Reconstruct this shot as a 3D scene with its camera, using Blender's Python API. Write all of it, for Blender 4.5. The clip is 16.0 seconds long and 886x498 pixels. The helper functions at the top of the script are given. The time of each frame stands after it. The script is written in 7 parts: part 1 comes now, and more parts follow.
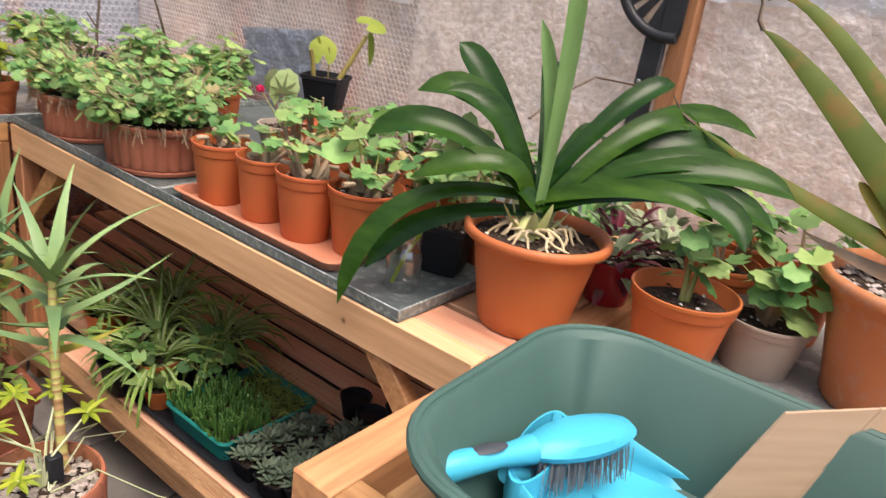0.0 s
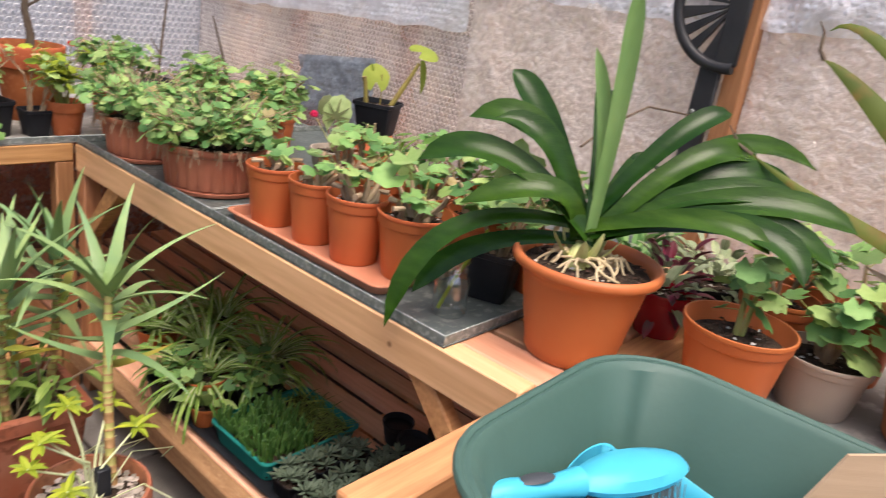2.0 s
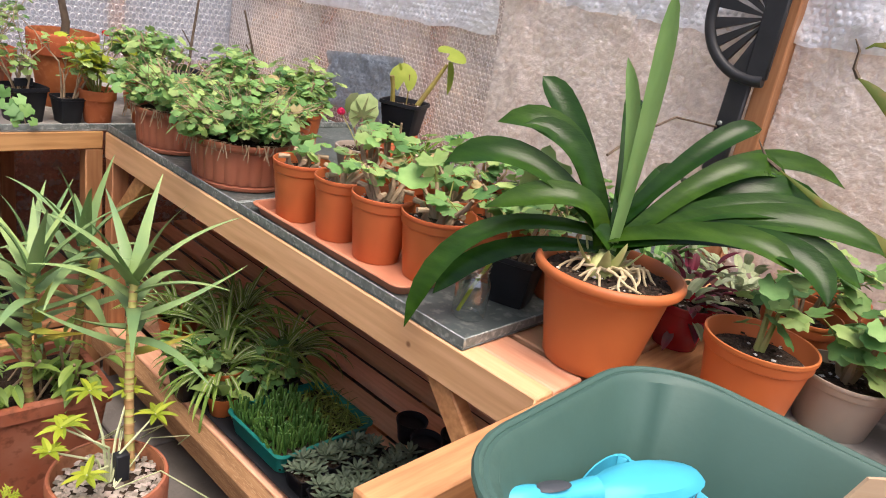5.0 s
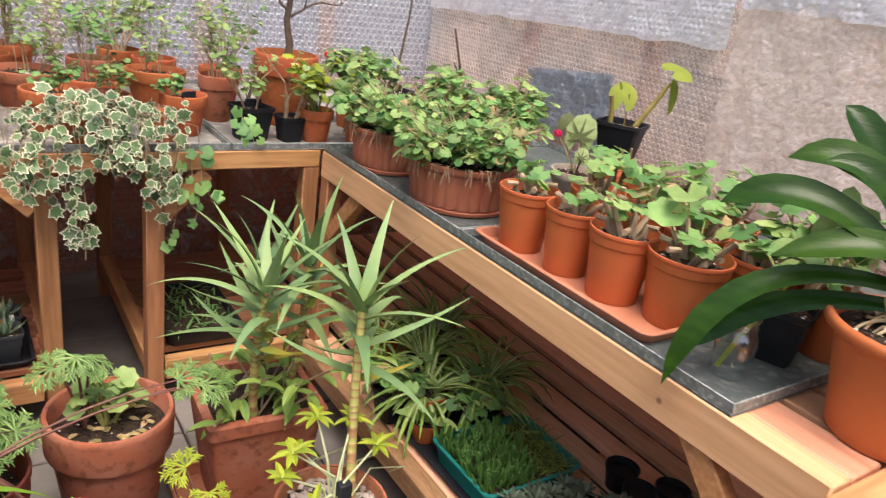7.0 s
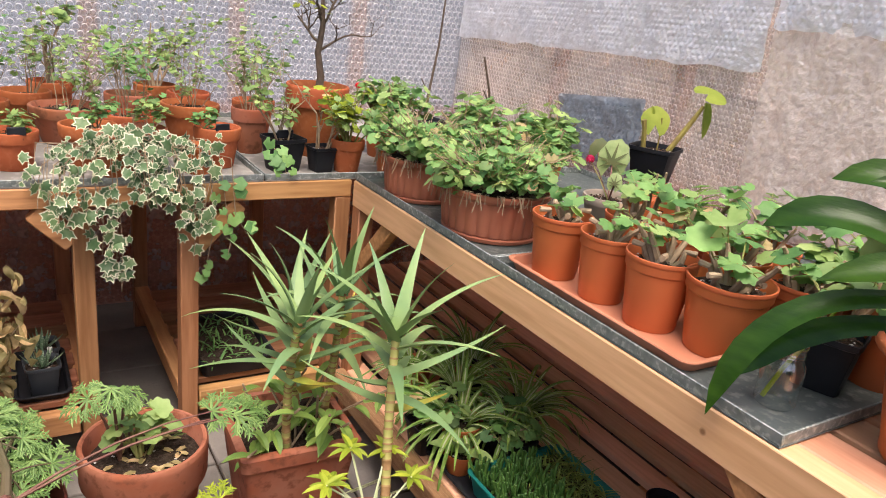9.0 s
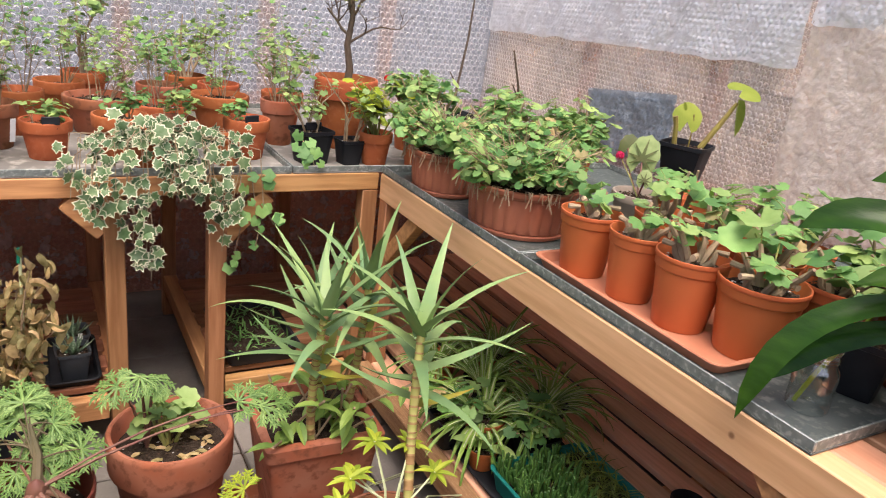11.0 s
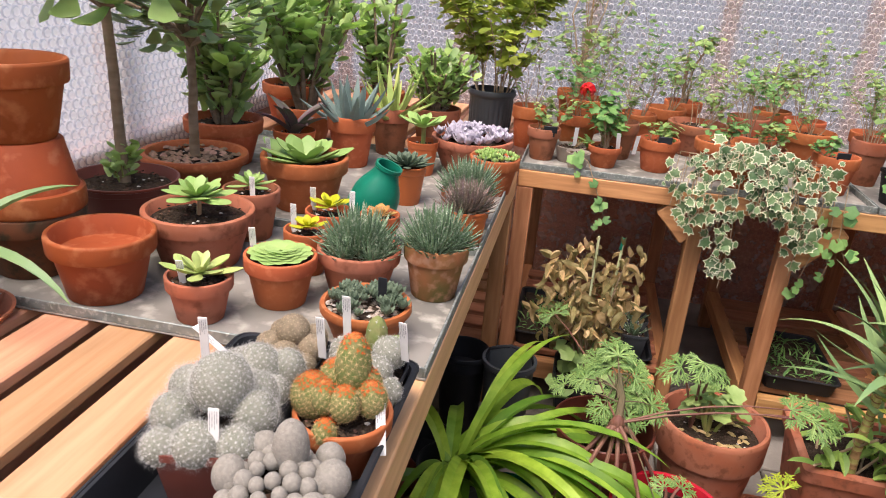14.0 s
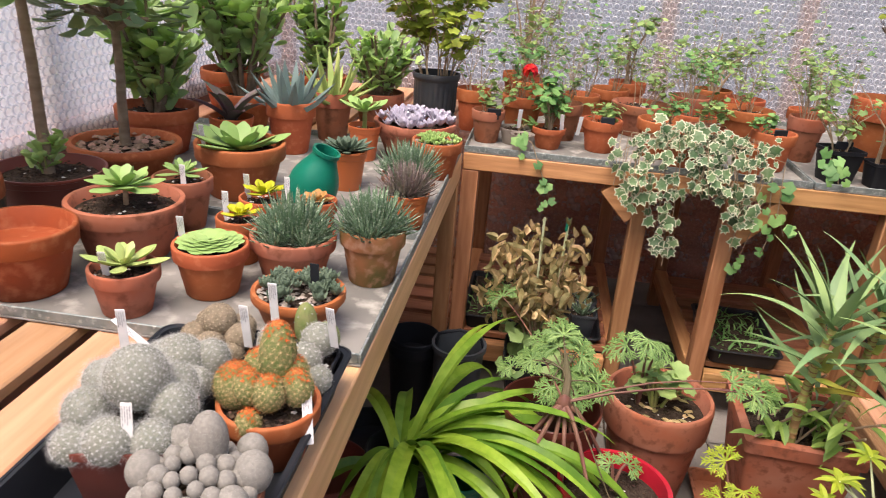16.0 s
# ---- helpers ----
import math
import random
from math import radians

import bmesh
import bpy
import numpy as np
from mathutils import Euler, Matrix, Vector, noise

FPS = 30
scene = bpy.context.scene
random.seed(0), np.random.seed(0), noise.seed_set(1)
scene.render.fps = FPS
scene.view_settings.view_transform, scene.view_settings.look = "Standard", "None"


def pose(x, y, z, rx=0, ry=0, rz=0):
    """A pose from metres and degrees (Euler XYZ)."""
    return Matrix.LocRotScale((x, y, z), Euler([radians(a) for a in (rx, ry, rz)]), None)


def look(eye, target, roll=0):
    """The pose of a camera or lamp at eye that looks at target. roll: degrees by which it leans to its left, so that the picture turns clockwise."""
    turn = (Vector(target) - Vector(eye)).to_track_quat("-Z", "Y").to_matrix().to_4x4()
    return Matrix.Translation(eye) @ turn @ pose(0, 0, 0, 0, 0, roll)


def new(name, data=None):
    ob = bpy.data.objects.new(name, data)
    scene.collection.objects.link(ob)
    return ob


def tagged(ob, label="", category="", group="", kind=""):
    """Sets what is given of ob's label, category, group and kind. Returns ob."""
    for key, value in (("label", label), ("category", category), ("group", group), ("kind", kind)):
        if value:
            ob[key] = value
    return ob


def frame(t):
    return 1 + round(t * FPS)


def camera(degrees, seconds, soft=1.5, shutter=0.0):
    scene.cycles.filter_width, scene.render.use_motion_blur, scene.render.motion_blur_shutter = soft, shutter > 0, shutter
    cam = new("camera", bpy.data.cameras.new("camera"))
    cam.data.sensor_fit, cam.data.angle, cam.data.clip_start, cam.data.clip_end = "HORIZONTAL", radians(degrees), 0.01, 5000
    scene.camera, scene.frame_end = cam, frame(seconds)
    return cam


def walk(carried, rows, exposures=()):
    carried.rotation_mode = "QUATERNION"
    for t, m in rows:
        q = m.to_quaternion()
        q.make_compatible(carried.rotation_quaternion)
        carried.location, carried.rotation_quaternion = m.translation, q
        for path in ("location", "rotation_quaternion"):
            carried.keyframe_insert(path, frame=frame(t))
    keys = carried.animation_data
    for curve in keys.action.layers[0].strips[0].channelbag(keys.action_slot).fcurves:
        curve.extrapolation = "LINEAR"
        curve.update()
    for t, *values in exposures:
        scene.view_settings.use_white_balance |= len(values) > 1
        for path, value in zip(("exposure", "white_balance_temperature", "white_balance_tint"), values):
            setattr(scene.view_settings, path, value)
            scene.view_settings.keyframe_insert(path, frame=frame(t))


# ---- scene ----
cam = camera(62.9, 16.0, soft=1.0, shutter=0.3)
PATH = [
    (0, (0.002, 0.118, 1.293), (1.513, 1.213, 0.576), 8.4),
    (0.5, (-0.003, 0.121, 1.302), (1.464, 1.328, 0.678), 8.0),
    (1, (0.016, 0.1, 1.303), (1.511, 1.286, 0.704), 7.5),
    (1.5, (0.023, 0.113, 1.295), (1.554, 1.244, 0.679), 8.3),
    (2, (-0.001, 0.123, 1.288), (1.445, 1.335, 0.625), 8.5),
    (2.5, (-0.06, 0.157, 1.282), (1.114, 1.606, 0.56), 7.8),
    (3, (-0.105, 0.172, 1.295), (0.85, 1.781, 0.589), 6.3),
    (3.5, (-0.081, 0.163, 1.295), (0.893, 1.774, 0.62), 5.4),
    (4, (-0.021, 0.136, 1.293), (1.207, 1.573, 0.641), 6.0),
    (4.2, (-0.004, 0.121, 1.295), (1.334, 1.459, 0.648), 6.7),
    (6.3, (-0.065, 0.222, 1.283), (1.357, 1.446, 0.589), 12.1),
    (6.5, (-0.074, 0.25, 1.271), (1.253, 1.566, 0.56), 11.9),
    (7, (-0.062, 0.303, 1.284), (1.03, 1.819, 0.569), 8.5),
    (7.5, (-0.018, 0.339, 1.278), (1.008, 1.911, 0.589), 7.6),
    (8, (-0.024, 0.336, 1.277), (0.99, 1.921, 0.599), 6.9),
    (8.2, (-0.039, 0.323, 1.288), (0.978, 1.909, 0.617), 6.7),
    (10.3, (-0.066, 0.314, 1.261), (0.981, 1.893, 0.619), 7.5),
    (10.5, (-0.054, 0.325, 1.281), (0.962, 1.912, 0.613), 7.2),
    (11, (-0.061, 0.325, 1.282), (0.908, 1.937, 0.601), 7.2),
    (11.5, (-0.104, 0.334, 1.299), (0.704, 2.024, 0.597), 6.7),
    (12, (-0.17, 0.25, 1.279), (0.207, 2.088, 0.586), 6.5),
    (12.5, (-0.166, 0.141, 1.27), (-0.166, 2.004, 0.542), 4.7),
    (13, (-0.198, 0.118, 1.292), (-0.34, 1.973, 0.56), 4.4),
    (13.5, (-0.255, 0.125, 1.29), (-0.498, 1.973, 0.564), 5.4),
    (14, (-0.271, 0.119, 1.291), (-0.587, 1.953, 0.56), 4.9),
    (14.5, (-0.276, 0.119, 1.29), (-0.619, 1.946, 0.553), 4.6),
    (15, (-0.271, 0.125, 1.288), (-0.603, 1.952, 0.544), 4.5),
    (15.5, (-0.253, 0.132, 1.281), (-0.538, 1.963, 0.529), 4.3),
    (16, (-0.236, 0.138, 1.282), (-0.438, 1.979, 0.527), 4.6),
]
walk(cam, [(t, look(eye, target, roll)) for t, eye, target, roll in PATH], exposures=[(0, 1.0, 6750, 18), (11.4, 1.04, 6750, 18), (12.2, 1.08, 6750, 18), (13, 1.02, 6750, 18), (16, 1.0, 6750, 18)])

# ---- world, sun, exposure ----
world = bpy.data.worlds.new("sky")
scene.world = world
world.use_nodes = True
wn = world.node_tree.nodes
sky = wn.new("ShaderNodeTexSky")
sky.sky_type = "NISHITA"
sky.sun_disc = False
sky.sun_elevation = radians(66)
sky.sun_rotation = radians(200)
sky.dust_density = 4.0
sky.air_density = 1.0
wn["Background"].inputs[1].default_value = 0.145
world.node_tree.links.new(sky.outputs[0], wn["Background"].inputs[0])
sun_data = bpy.data.lights.new("sun", "SUN")
sun_data.energy, sun_data.angle, sun_data.color = 2.6, radians(40), (1.0, 0.93, 0.85)
sun = new("sun", sun_data)
sun.matrix_world = look((-0.8, -0.9, 6.0), (0.1, 1.0, 0.5))

# ---- materials ----
def material(name, color, rough=0.6, alt=None, scale=8.0, bump=0.15, metal=0.0, island=0.0, leaf=0.0, fine=60.0,
             stretch=(1, 1, 1), alt2=None, objvar=0.0, spec=0.3, coat=0.0, bumpd=0.003, knots=False):
    m = bpy.data.materials.new(name)
    m.use_nodes = True
    nt = m.node_tree
    n, k = nt.nodes, nt.links
    p = n["Principled BSDF"]
    alt = alt or tuple(c * 0.72 for c in color)
    tc = n.new("ShaderNodeTexCoord")
    mp = n.new("ShaderNodeMapping")
    mp.inputs["Scale"].default_value = stretch
    k.new(tc.outputs["Object"], mp.inputs["Vector"])
    big = n.new("ShaderNodeTexNoise")
    big.inputs["Scale"].default_value, big.inputs["Detail"].default_value = scale, 5
    k.new(mp.outputs[0], big.inputs["Vector"])
    small = n.new("ShaderNodeTexNoise")
    small.inputs["Scale"].default_value, small.inputs["Detail"].default_value = fine, 4
    k.new(mp.outputs[0], small.inputs["Vector"])
    ramp = n.new("ShaderNodeMapRange")
    ramp.inputs[1].default_value, ramp.inputs[2].default_value = 0.36, 0.66
    k.new(big.outputs[0], ramp.inputs[0])
    mix = n.new("ShaderNodeMix")
    mix.data_type = "RGBA"
    mix.inputs["A"].default_value, mix.inputs["B"].default_value = (*color, 1), (*alt, 1)
    k.new(ramp.outputs[0], mix.inputs["Factor"])
    out = mix.outputs["Result"]
    if alt2:
        r2 = n.new("ShaderNodeMapRange")
        r2.inputs[1].default_value, r2.inputs[2].default_value = 0.52, 0.68
        k.new(small.outputs[0], r2.inputs[0])
        m2 = n.new("ShaderNodeMix")
        m2.data_type = "RGBA"
        m2.inputs["B"].default_value = (*alt2, 1)
        k.new(out, m2.inputs["A"])
        k.new(r2.outputs[0], m2.inputs["Factor"])
        out = m2.outputs["Result"]
    if knots:
        vo = n.new("ShaderNodeTexVoronoi")
        vo.inputs["Scale"].default_value = 5.5
        k.new(tc.outputs["Object"], vo.inputs["Vector"])
        kr = n.new("ShaderNodeMapRange")
        kr.inputs[1].default_value, kr.inputs[2].default_value = 0.018, 0.04
        kr.inputs[3].default_value, kr.inputs[4].default_value = 0.75, 0.0
        k.new(vo.outputs["Distance"], kr.inputs[0])
        mk = n.new("ShaderNodeMix")
        mk.data_type = "RGBA"
        mk.inputs["B"].default_value = (0.16, 0.065, 0.025, 1)
        k.new(out, mk.inputs["A"])
        k.new(kr.outputs[0], mk.inputs["Factor"])
        out = mk.outputs["Result"]
    if island or objvar:
        if island:
            rnd = n.new("ShaderNodeNewGeometry").outputs["Random Per Island"]
        else:
            rnd = n.new("ShaderNodeObjectInfo").outputs["Random"]
        v = island or objvar
        hsv = n.new("ShaderNodeHueSaturation")
        rv = n.new("ShaderNodeMapRange")
        rv.inputs[3].default_value, rv.inputs[4].default_value = 1 - v, 1 + v
        k.new(rnd, rv.inputs[0])
        k.new(rv.outputs[0], hsv.inputs["Value"])
        rh = n.new("ShaderNodeMapRange")
        rh.inputs[3].default_value, rh.inputs[4].default_value = 0.5 + v * 0.05, 0.5 - v * 0.05
        k.new(rnd, rh.inputs[0])
        k.new(rh.outputs[0], hsv.inputs["Hue"])
        k.new(out, hsv.inputs["Color"])
        out = hsv.outputs[0]
    k.new(out, p.inputs["Base Color"])
    p.inputs["Roughness"].default_value = rough
    p.inputs["Metallic"].default_value = metal
    p.inputs["Specular IOR Level"].default_value = spec
    p.inputs["Coat Weight"].default_value = coat
    if bump:
        b = n.new("ShaderNodeBump")
        b.inputs["Strength"].default_value, b.inputs["Distance"].default_value = bump, bumpd
        k.new(small.outputs[0], b.inputs["Height"])
        k.new(b.outputs[0], p.inputs["Normal"])
    if leaf:
        tr = n.new("ShaderNodeBsdfTranslucent")
        k.new(out, tr.inputs["Color"])
        ms = n.new("ShaderNodeMixShader")
        ms.inputs[0].default_value = leaf
        k.new(p.outputs[0], ms.inputs[1])
        k.new(tr.outputs[0], ms.inputs[2])
        k.new(ms.outputs[0], n["Material Output"].inputs[0])
    return m


def glass(name, color=(1, 1, 1), rough=0.02, base=0.07):
    m = bpy.data.materials.new(name)
    m.use_nodes = True
    n, k = m.node_tree.nodes, m.node_tree.links
    n.remove(n["Principled BSDF"])
    t = n.new("ShaderNodeBsdfTransparent")
    t.inputs[0].default_value = (*color, 1)
    g = n.new("ShaderNodeBsdfGlossy")
    g.inputs["Roughness"].default_value = rough
    mx = n.new("ShaderNodeMixShader")
    lw = n.new("ShaderNodeLayerWeight")
    pw = n.new("ShaderNodeMath")
    pw.operation = "POWER"
    pw.inputs[1].default_value = 3.0
    k.new(lw.outputs["Facing"], pw.inputs[0])
    ml = n.new("ShaderNodeMath")
    ml.operation = "MULTIPLY_ADD"
    ml.inputs[1].default_value, ml.inputs[2].default_value = 0.9, base
    k.new(pw.outputs[0], ml.inputs[0])
    k.new(ml.outputs[0], mx.inputs[0])
    k.new(t.outputs[0], mx.inputs[1])
    k.new(g.outputs[0], mx.inputs[2])
    k.new(mx.outputs[0], n["Material Output"].inputs[0])
    return m


def plastic_film(name, clear, tint=(0.9, 0.92, 0.95), rough=0.25, gloss=0.12, wrinkle=25.0, crease=0.5, through_light=0.72):
    """Thin milky polythene: partly clear, partly scattering, with a sheen."""
    m = bpy.data.materials.new(name)
    m.use_nodes = True
    n, k = m.node_tree.nodes, m.node_tree.links
    n.remove(n["Principled BSDF"])
    tc = n.new("ShaderNodeTexCoord")
    nz = n.new("ShaderNodeTexNoise")
    nz.inputs["Scale"].default_value, nz.inputs["Detail"].default_value = wrinkle, 6
    k.new(tc.outputs["Object"], nz.inputs["Vector"])
    bp = n.new("ShaderNodeBump")
    bp.inputs["Strength"].default_value, bp.inputs["Distance"].default_value = crease, 0.01
    k.new(nz.outputs[0], bp.inputs["Height"])
    t = n.new("ShaderNodeBsdfTransparent")
    t.inputs[0].default_value = (*tint, 1)
    d = n.new("ShaderNodeBsdfDiffuse")
    d.inputs[0].default_value = (*tint, 1)
    l = n.new("ShaderNodeBsdfTranslucent")
    l.inputs[0].default_value = (*tint, 1)
    g = n.new("ShaderNodeBsdfGlossy")
    g.inputs["Roughness"].default_value = rough
    for node in (d, l, g):
        k.new(bp.outputs[0], node.inputs["Normal"])
    dl = n.new("ShaderNodeMixShader")
    dl.inputs[0].default_value = through_light
    k.new(d.outputs[0], dl.inputs[1])
    k.new(l.outputs[0], dl.inputs[2])
    fac = n.new("ShaderNodeMapRange")
    fac.inputs[1].default_value, fac.inputs[2].default_value = 0.3, 0.7
    fac.inputs[3].default_value, fac.inputs[4].default_value = min(1, clear + 0.12), max(0, clear - 0.12)
    k.new(nz.outputs[0], fac.inputs[0])
    a = n.new("ShaderNodeMixShader")
    k.new(fac.outputs[0], a.inputs[0])
    k.new(dl.outputs[0], a.inputs[1])
    k.new(t.outputs[0], a.inputs[2])
    b = n.new("ShaderNodeMixShader")
    b.inputs[0].default_value = gloss
    k.new(a.outputs[0], b.inputs[1])
    k.new(g.outputs[0], b.inputs[2])
    k.new(b.outputs[0], n["Material Output"].inputs[0])
    return m


WOODP = material("pale_planed_larch", (0.72, 0.45, 0.235), 0.5, (0.58, 0.335, 0.16), 4, 0.1, fine=40, stretch=(14, 1.0, 14), objvar=0.06, knots=True)
# Light falling on the right lower shelf is put into this paler slat colour.
WOODL = material("reddish_shelf_wood_lit", (0.80, 0.48, 0.29), 0.6, (0.66, 0.37, 0.215), 5, 0.12, fine=40, stretch=(14, 1.2, 14), objvar=0.18)
# Same wood across the back shelves, with their shade mixed into a darker colour.
WOODLX = material("reddish_shelf_wood_across_shaded", (0.33, 0.15, 0.078), 0.6, (0.23, 0.098, 0.048), 5, 0.12, fine=40, stretch=(1.2, 14, 14), objvar=0.2)
WOODT = material("pinkish_larch_slat", (0.57, 0.315, 0.18), 0.55, (0.44, 0.215, 0.11), 3.5, 0.1, fine=36, stretch=(12, 0.9, 12), objvar=0.2)
WOOD = material("larch_wood", (0.52, 0.27, 0.115), 0.55, (0.38, 0.17, 0.065), 5, 0.12, fine=40, stretch=(14, 1.2, 14), objvar=0.16)
WOODX = material("larch_wood_across", (0.58, 0.31, 0.13), 0.55, (0.40, 0.19, 0.075), 5, 0.12, fine=40, stretch=(1.2, 14, 14), objvar=0.16)
WOODZ = material("larch_wood_upright", (0.42, 0.20, 0.095), 0.55, (0.29, 0.125, 0.055), 5, 0.12, fine=40, stretch=(14, 14, 1.2), objvar=0.14)
DARKWOOD = material("dark_stained_boards", (0.46, 0.245, 0.18), 0.38, (0.33, 0.17, 0.125), 4, 0.3, fine=30, stretch=(1, 1, 6))
REDWOOD = material("batten_wood", (0.42, 0.22, 0.13), 0.6, (0.33, 0.17, 0.1), 5, 0.1, stretch=(14, 14, 1.2))
GALV = material("galvanised_steel", (0.26, 0.29, 0.275), 0.55, (0.16, 0.19, 0.18), 40, 0.1, metal=0.45, alt2=(0.40, 0.43, 0.40), fine=110)
GALVF = material("weathered_zinc_tray", (0.25, 0.24, 0.217), 0.6, (0.165, 0.16, 0.142), 7, 0.15, metal=0.08, alt2=(0.39, 0.375, 0.33), fine=26)
GALVD = material("dark_wet_zinc_tray", (0.12, 0.145, 0.14), 0.32, (0.075, 0.095, 0.09), 14, 0.15, metal=0.3, alt2=(0.2, 0.22, 0.2), fine=70)
SLAB = material("concrete_slab", (0.20, 0.185, 0.165), 0.85, (0.13, 0.12, 0.105), 7, 0.35, alt2=(0.165, 0.155, 0.135), fine=120, objvar=0.15)
GROUND = material("outside_gravel", (0.30, 0.29, 0.27), 0.9, (0.2, 0.19, 0.17), 10, 0.5)
TERRA = material("terracotta_clay", (0.44, 0.122, 0.043), 0.7, (0.33, 0.085, 0.031), 11, 0.16, spec=0.25, alt2=(0.46, 0.145, 0.06), fine=70, objvar=0.14)
TERRAOLD = material("limey_terracotta", (0.32, 0.102, 0.047), 0.8, (0.36, 0.15, 0.088), 10, 0.2, alt2=(0.20, 0.072, 0.035), fine=40, objvar=0.14)
MOSSY = material("mossy_terracotta", (0.33, 0.13, 0.055), 0.8, (0.13, 0.11, 0.03), 16, 0.25, alt2=(0.42, 0.22, 0.13), fine=50)
PLAST = material("terracotta_plastic", (0.50, 0.14, 0.045), 0.45, (0.42, 0.11, 0.036), 4, 0.04, fine=25, objvar=0.1)
FLUTE = material("fluted_brown_plastic", (0.40, 0.14, 0.078), 0.5, (0.31, 0.10, 0.055), 6, 0.06, fine=40)
BROWNP = material("brown_plastic", (0.16, 0.04, 0.027), 0.4, (0.12, 0.032, 0.022), 6, 0.05)
GREYP = material("taupe_plastic", (0.33, 0.28, 0.23), 0.45, (0.29, 0.245, 0.2), 6, 0.05)
BLACKP = material("black_plastic", (0.010, 0.0115, 0.0145), 0.48, (0.017, 0.019, 0.023), 12, 0.08, objvar=0.2, spec=0.25)
SLATEP = material("dark_grey_plastic", (0.06, 0.07, 0.078), 0.45, (0.045, 0.052, 0.06), 12, 0.08)
GREENP = material("green_plastic", (0.0, 0.16, 0.10), 0.35, (0.0, 0.13, 0.08), 8, 0.05)
TUBP = material("sage_green_plastic", (0.055, 0.114, 0.093), 0.5, (0.044, 0.096, 0.078), 5, 0.08, fine=90)
TEALP = material("teal_tray_plastic", (0.01, 0.22, 0.19), 0.38, (0.01, 0.17, 0.145), 9, 0.05)
BLUEP = material("sky_blue_plastic", (0.045, 0.42, 0.58), 0.4, (0.04, 0.37, 0.52), 5, 0.05)
WHITEP = material("white_label_plastic", (0.78, 0.78, 0.76), 0.5, (0.68, 0.68, 0.66), 30, 0.02)
REDGLZ = material("red_glazed_rim", (0.42, 0.015, 0.03), 0.22, (0.3, 0.012, 0.022), 8, 0.05, coat=0.4)
SOIL = material("potting_compost", (0.035, 0.024, 0.017), 0.95, (0.06, 0.042, 0.03), 60, 1.0, alt2=(0.075, 0.058, 0.042), spec=0.15, fine=180, bumpd=0.012)
GRIT = material("grit_stones", (0.36, 0.32, 0.27), 0.8, (0.22, 0.18, 0.145), 40, 0.3, island=0.45)
CRUMB = material("bark_crumbs", (0.045, 0.03, 0.02), 0.9, (0.09, 0.06, 0.04), 60, 0.3, island=0.7, spec=0.1)
PERL = material("perlite", (0.6, 0.58, 0.54), 0.8, island=0.2, bump=0)
PEB = material("brown_pebbles", (0.33, 0.21, 0.14), 0.75, (0.24, 0.15, 0.1), 30, 0.2, island=0.4)
CARD = material("brown_cardboard", (0.47, 0.33, 0.21), 0.8, (0.42, 0.29, 0.18), 6, 0.08, stretch=(1, 1, 14))
IRON = material("black_iron", (0.022, 0.024, 0.026), 0.45, (0.035, 0.036, 0.038), 20, 0.1, metal=0.2)
BRISTLE = material("grey_bristles", (0.14, 0.15, 0.155), 0.7, island=0.3)
STONE = material("garden_stone", (0.52, 0.40, 0.29), 0.9, (0.27, 0.235, 0.20), 3.0, 0.6, alt2=(0.66, 0.54, 0.42), fine=10, objvar=0.3, bumpd=0.02)
SLATE = material("grey_render", (0.21, 0.235, 0.27), 0.9, (0.15, 0.17, 0.20), 3, 0.3)
WHITEWALL = material("white_render", (0.8, 0.8, 0.79), 0.9, (0.7, 0.7, 0.69), 3, 0.2)
GLASS = glass("clear_glass")
JARG = glass("jar_glass", (0.88, 0.93, 0.89), 0.15, 0.2)
FILM_BACK = plastic_film("bubble_wrap_film", 0.62, (0.90, 0.925, 0.955), 0.5, 0.03)
# Whiter, less clear film paints the highlights round each back bubble.
SEAM_BACK = plastic_film("bubble_edge_highlight_film", 0.42, (0.97, 0.98, 1.0), 0.4, 0.10, 25.0, 0.3, 0.75)
TOP_BACK = plastic_film("bubble_top_film", 0.86, (0.93, 0.95, 0.97), 0.3, 0.05, 25.0, 0.3, 0.7)
# Side bubble rims likewise get their bright glints from a whiter film.
SEAM_SIDE = plastic_film("side_bubble_edge_highlight_film", 0.50, (0.99, 0.97, 0.95), 0.3, 0.16, 40.0, 0.6, 0.6)
TOP_SIDE = plastic_film("side_bubble_top_film", 0.74, (0.98, 0.95, 0.92), 0.3, 0.06, 25.0, 0.3, 0.6)
TOP_LEFT = plastic_film("bright_bubble_top_film", 0.10, (1.0, 1.0, 1.0), 0.3, 0.12, 25.0, 0.3, 0.8)
# Grey-blue tint puts shade on the sides of the left bubbles.
SEAM_LEFT = plastic_film("left_bubble_edge_shade_film", 0.50, (0.74, 0.78, 0.84), 0.3, 0.10, 25.0, 0.3, 0.65)
FILM_SIDE = plastic_film("bubble_wrap_film_clear", 0.70, (0.97, 0.94, 0.91), 0.45, 0.05)
FILM_WHITE = plastic_film("milky_film", 0.34, (0.985, 0.985, 0.985), 0.35, 0.08, 12, 0.4, 0.85)
FILM_HUNG = plastic_film("crumpled_film", 0.22, (0.90, 0.935, 0.97), 0.25, 0.2, 30, 1.0, 0.4)

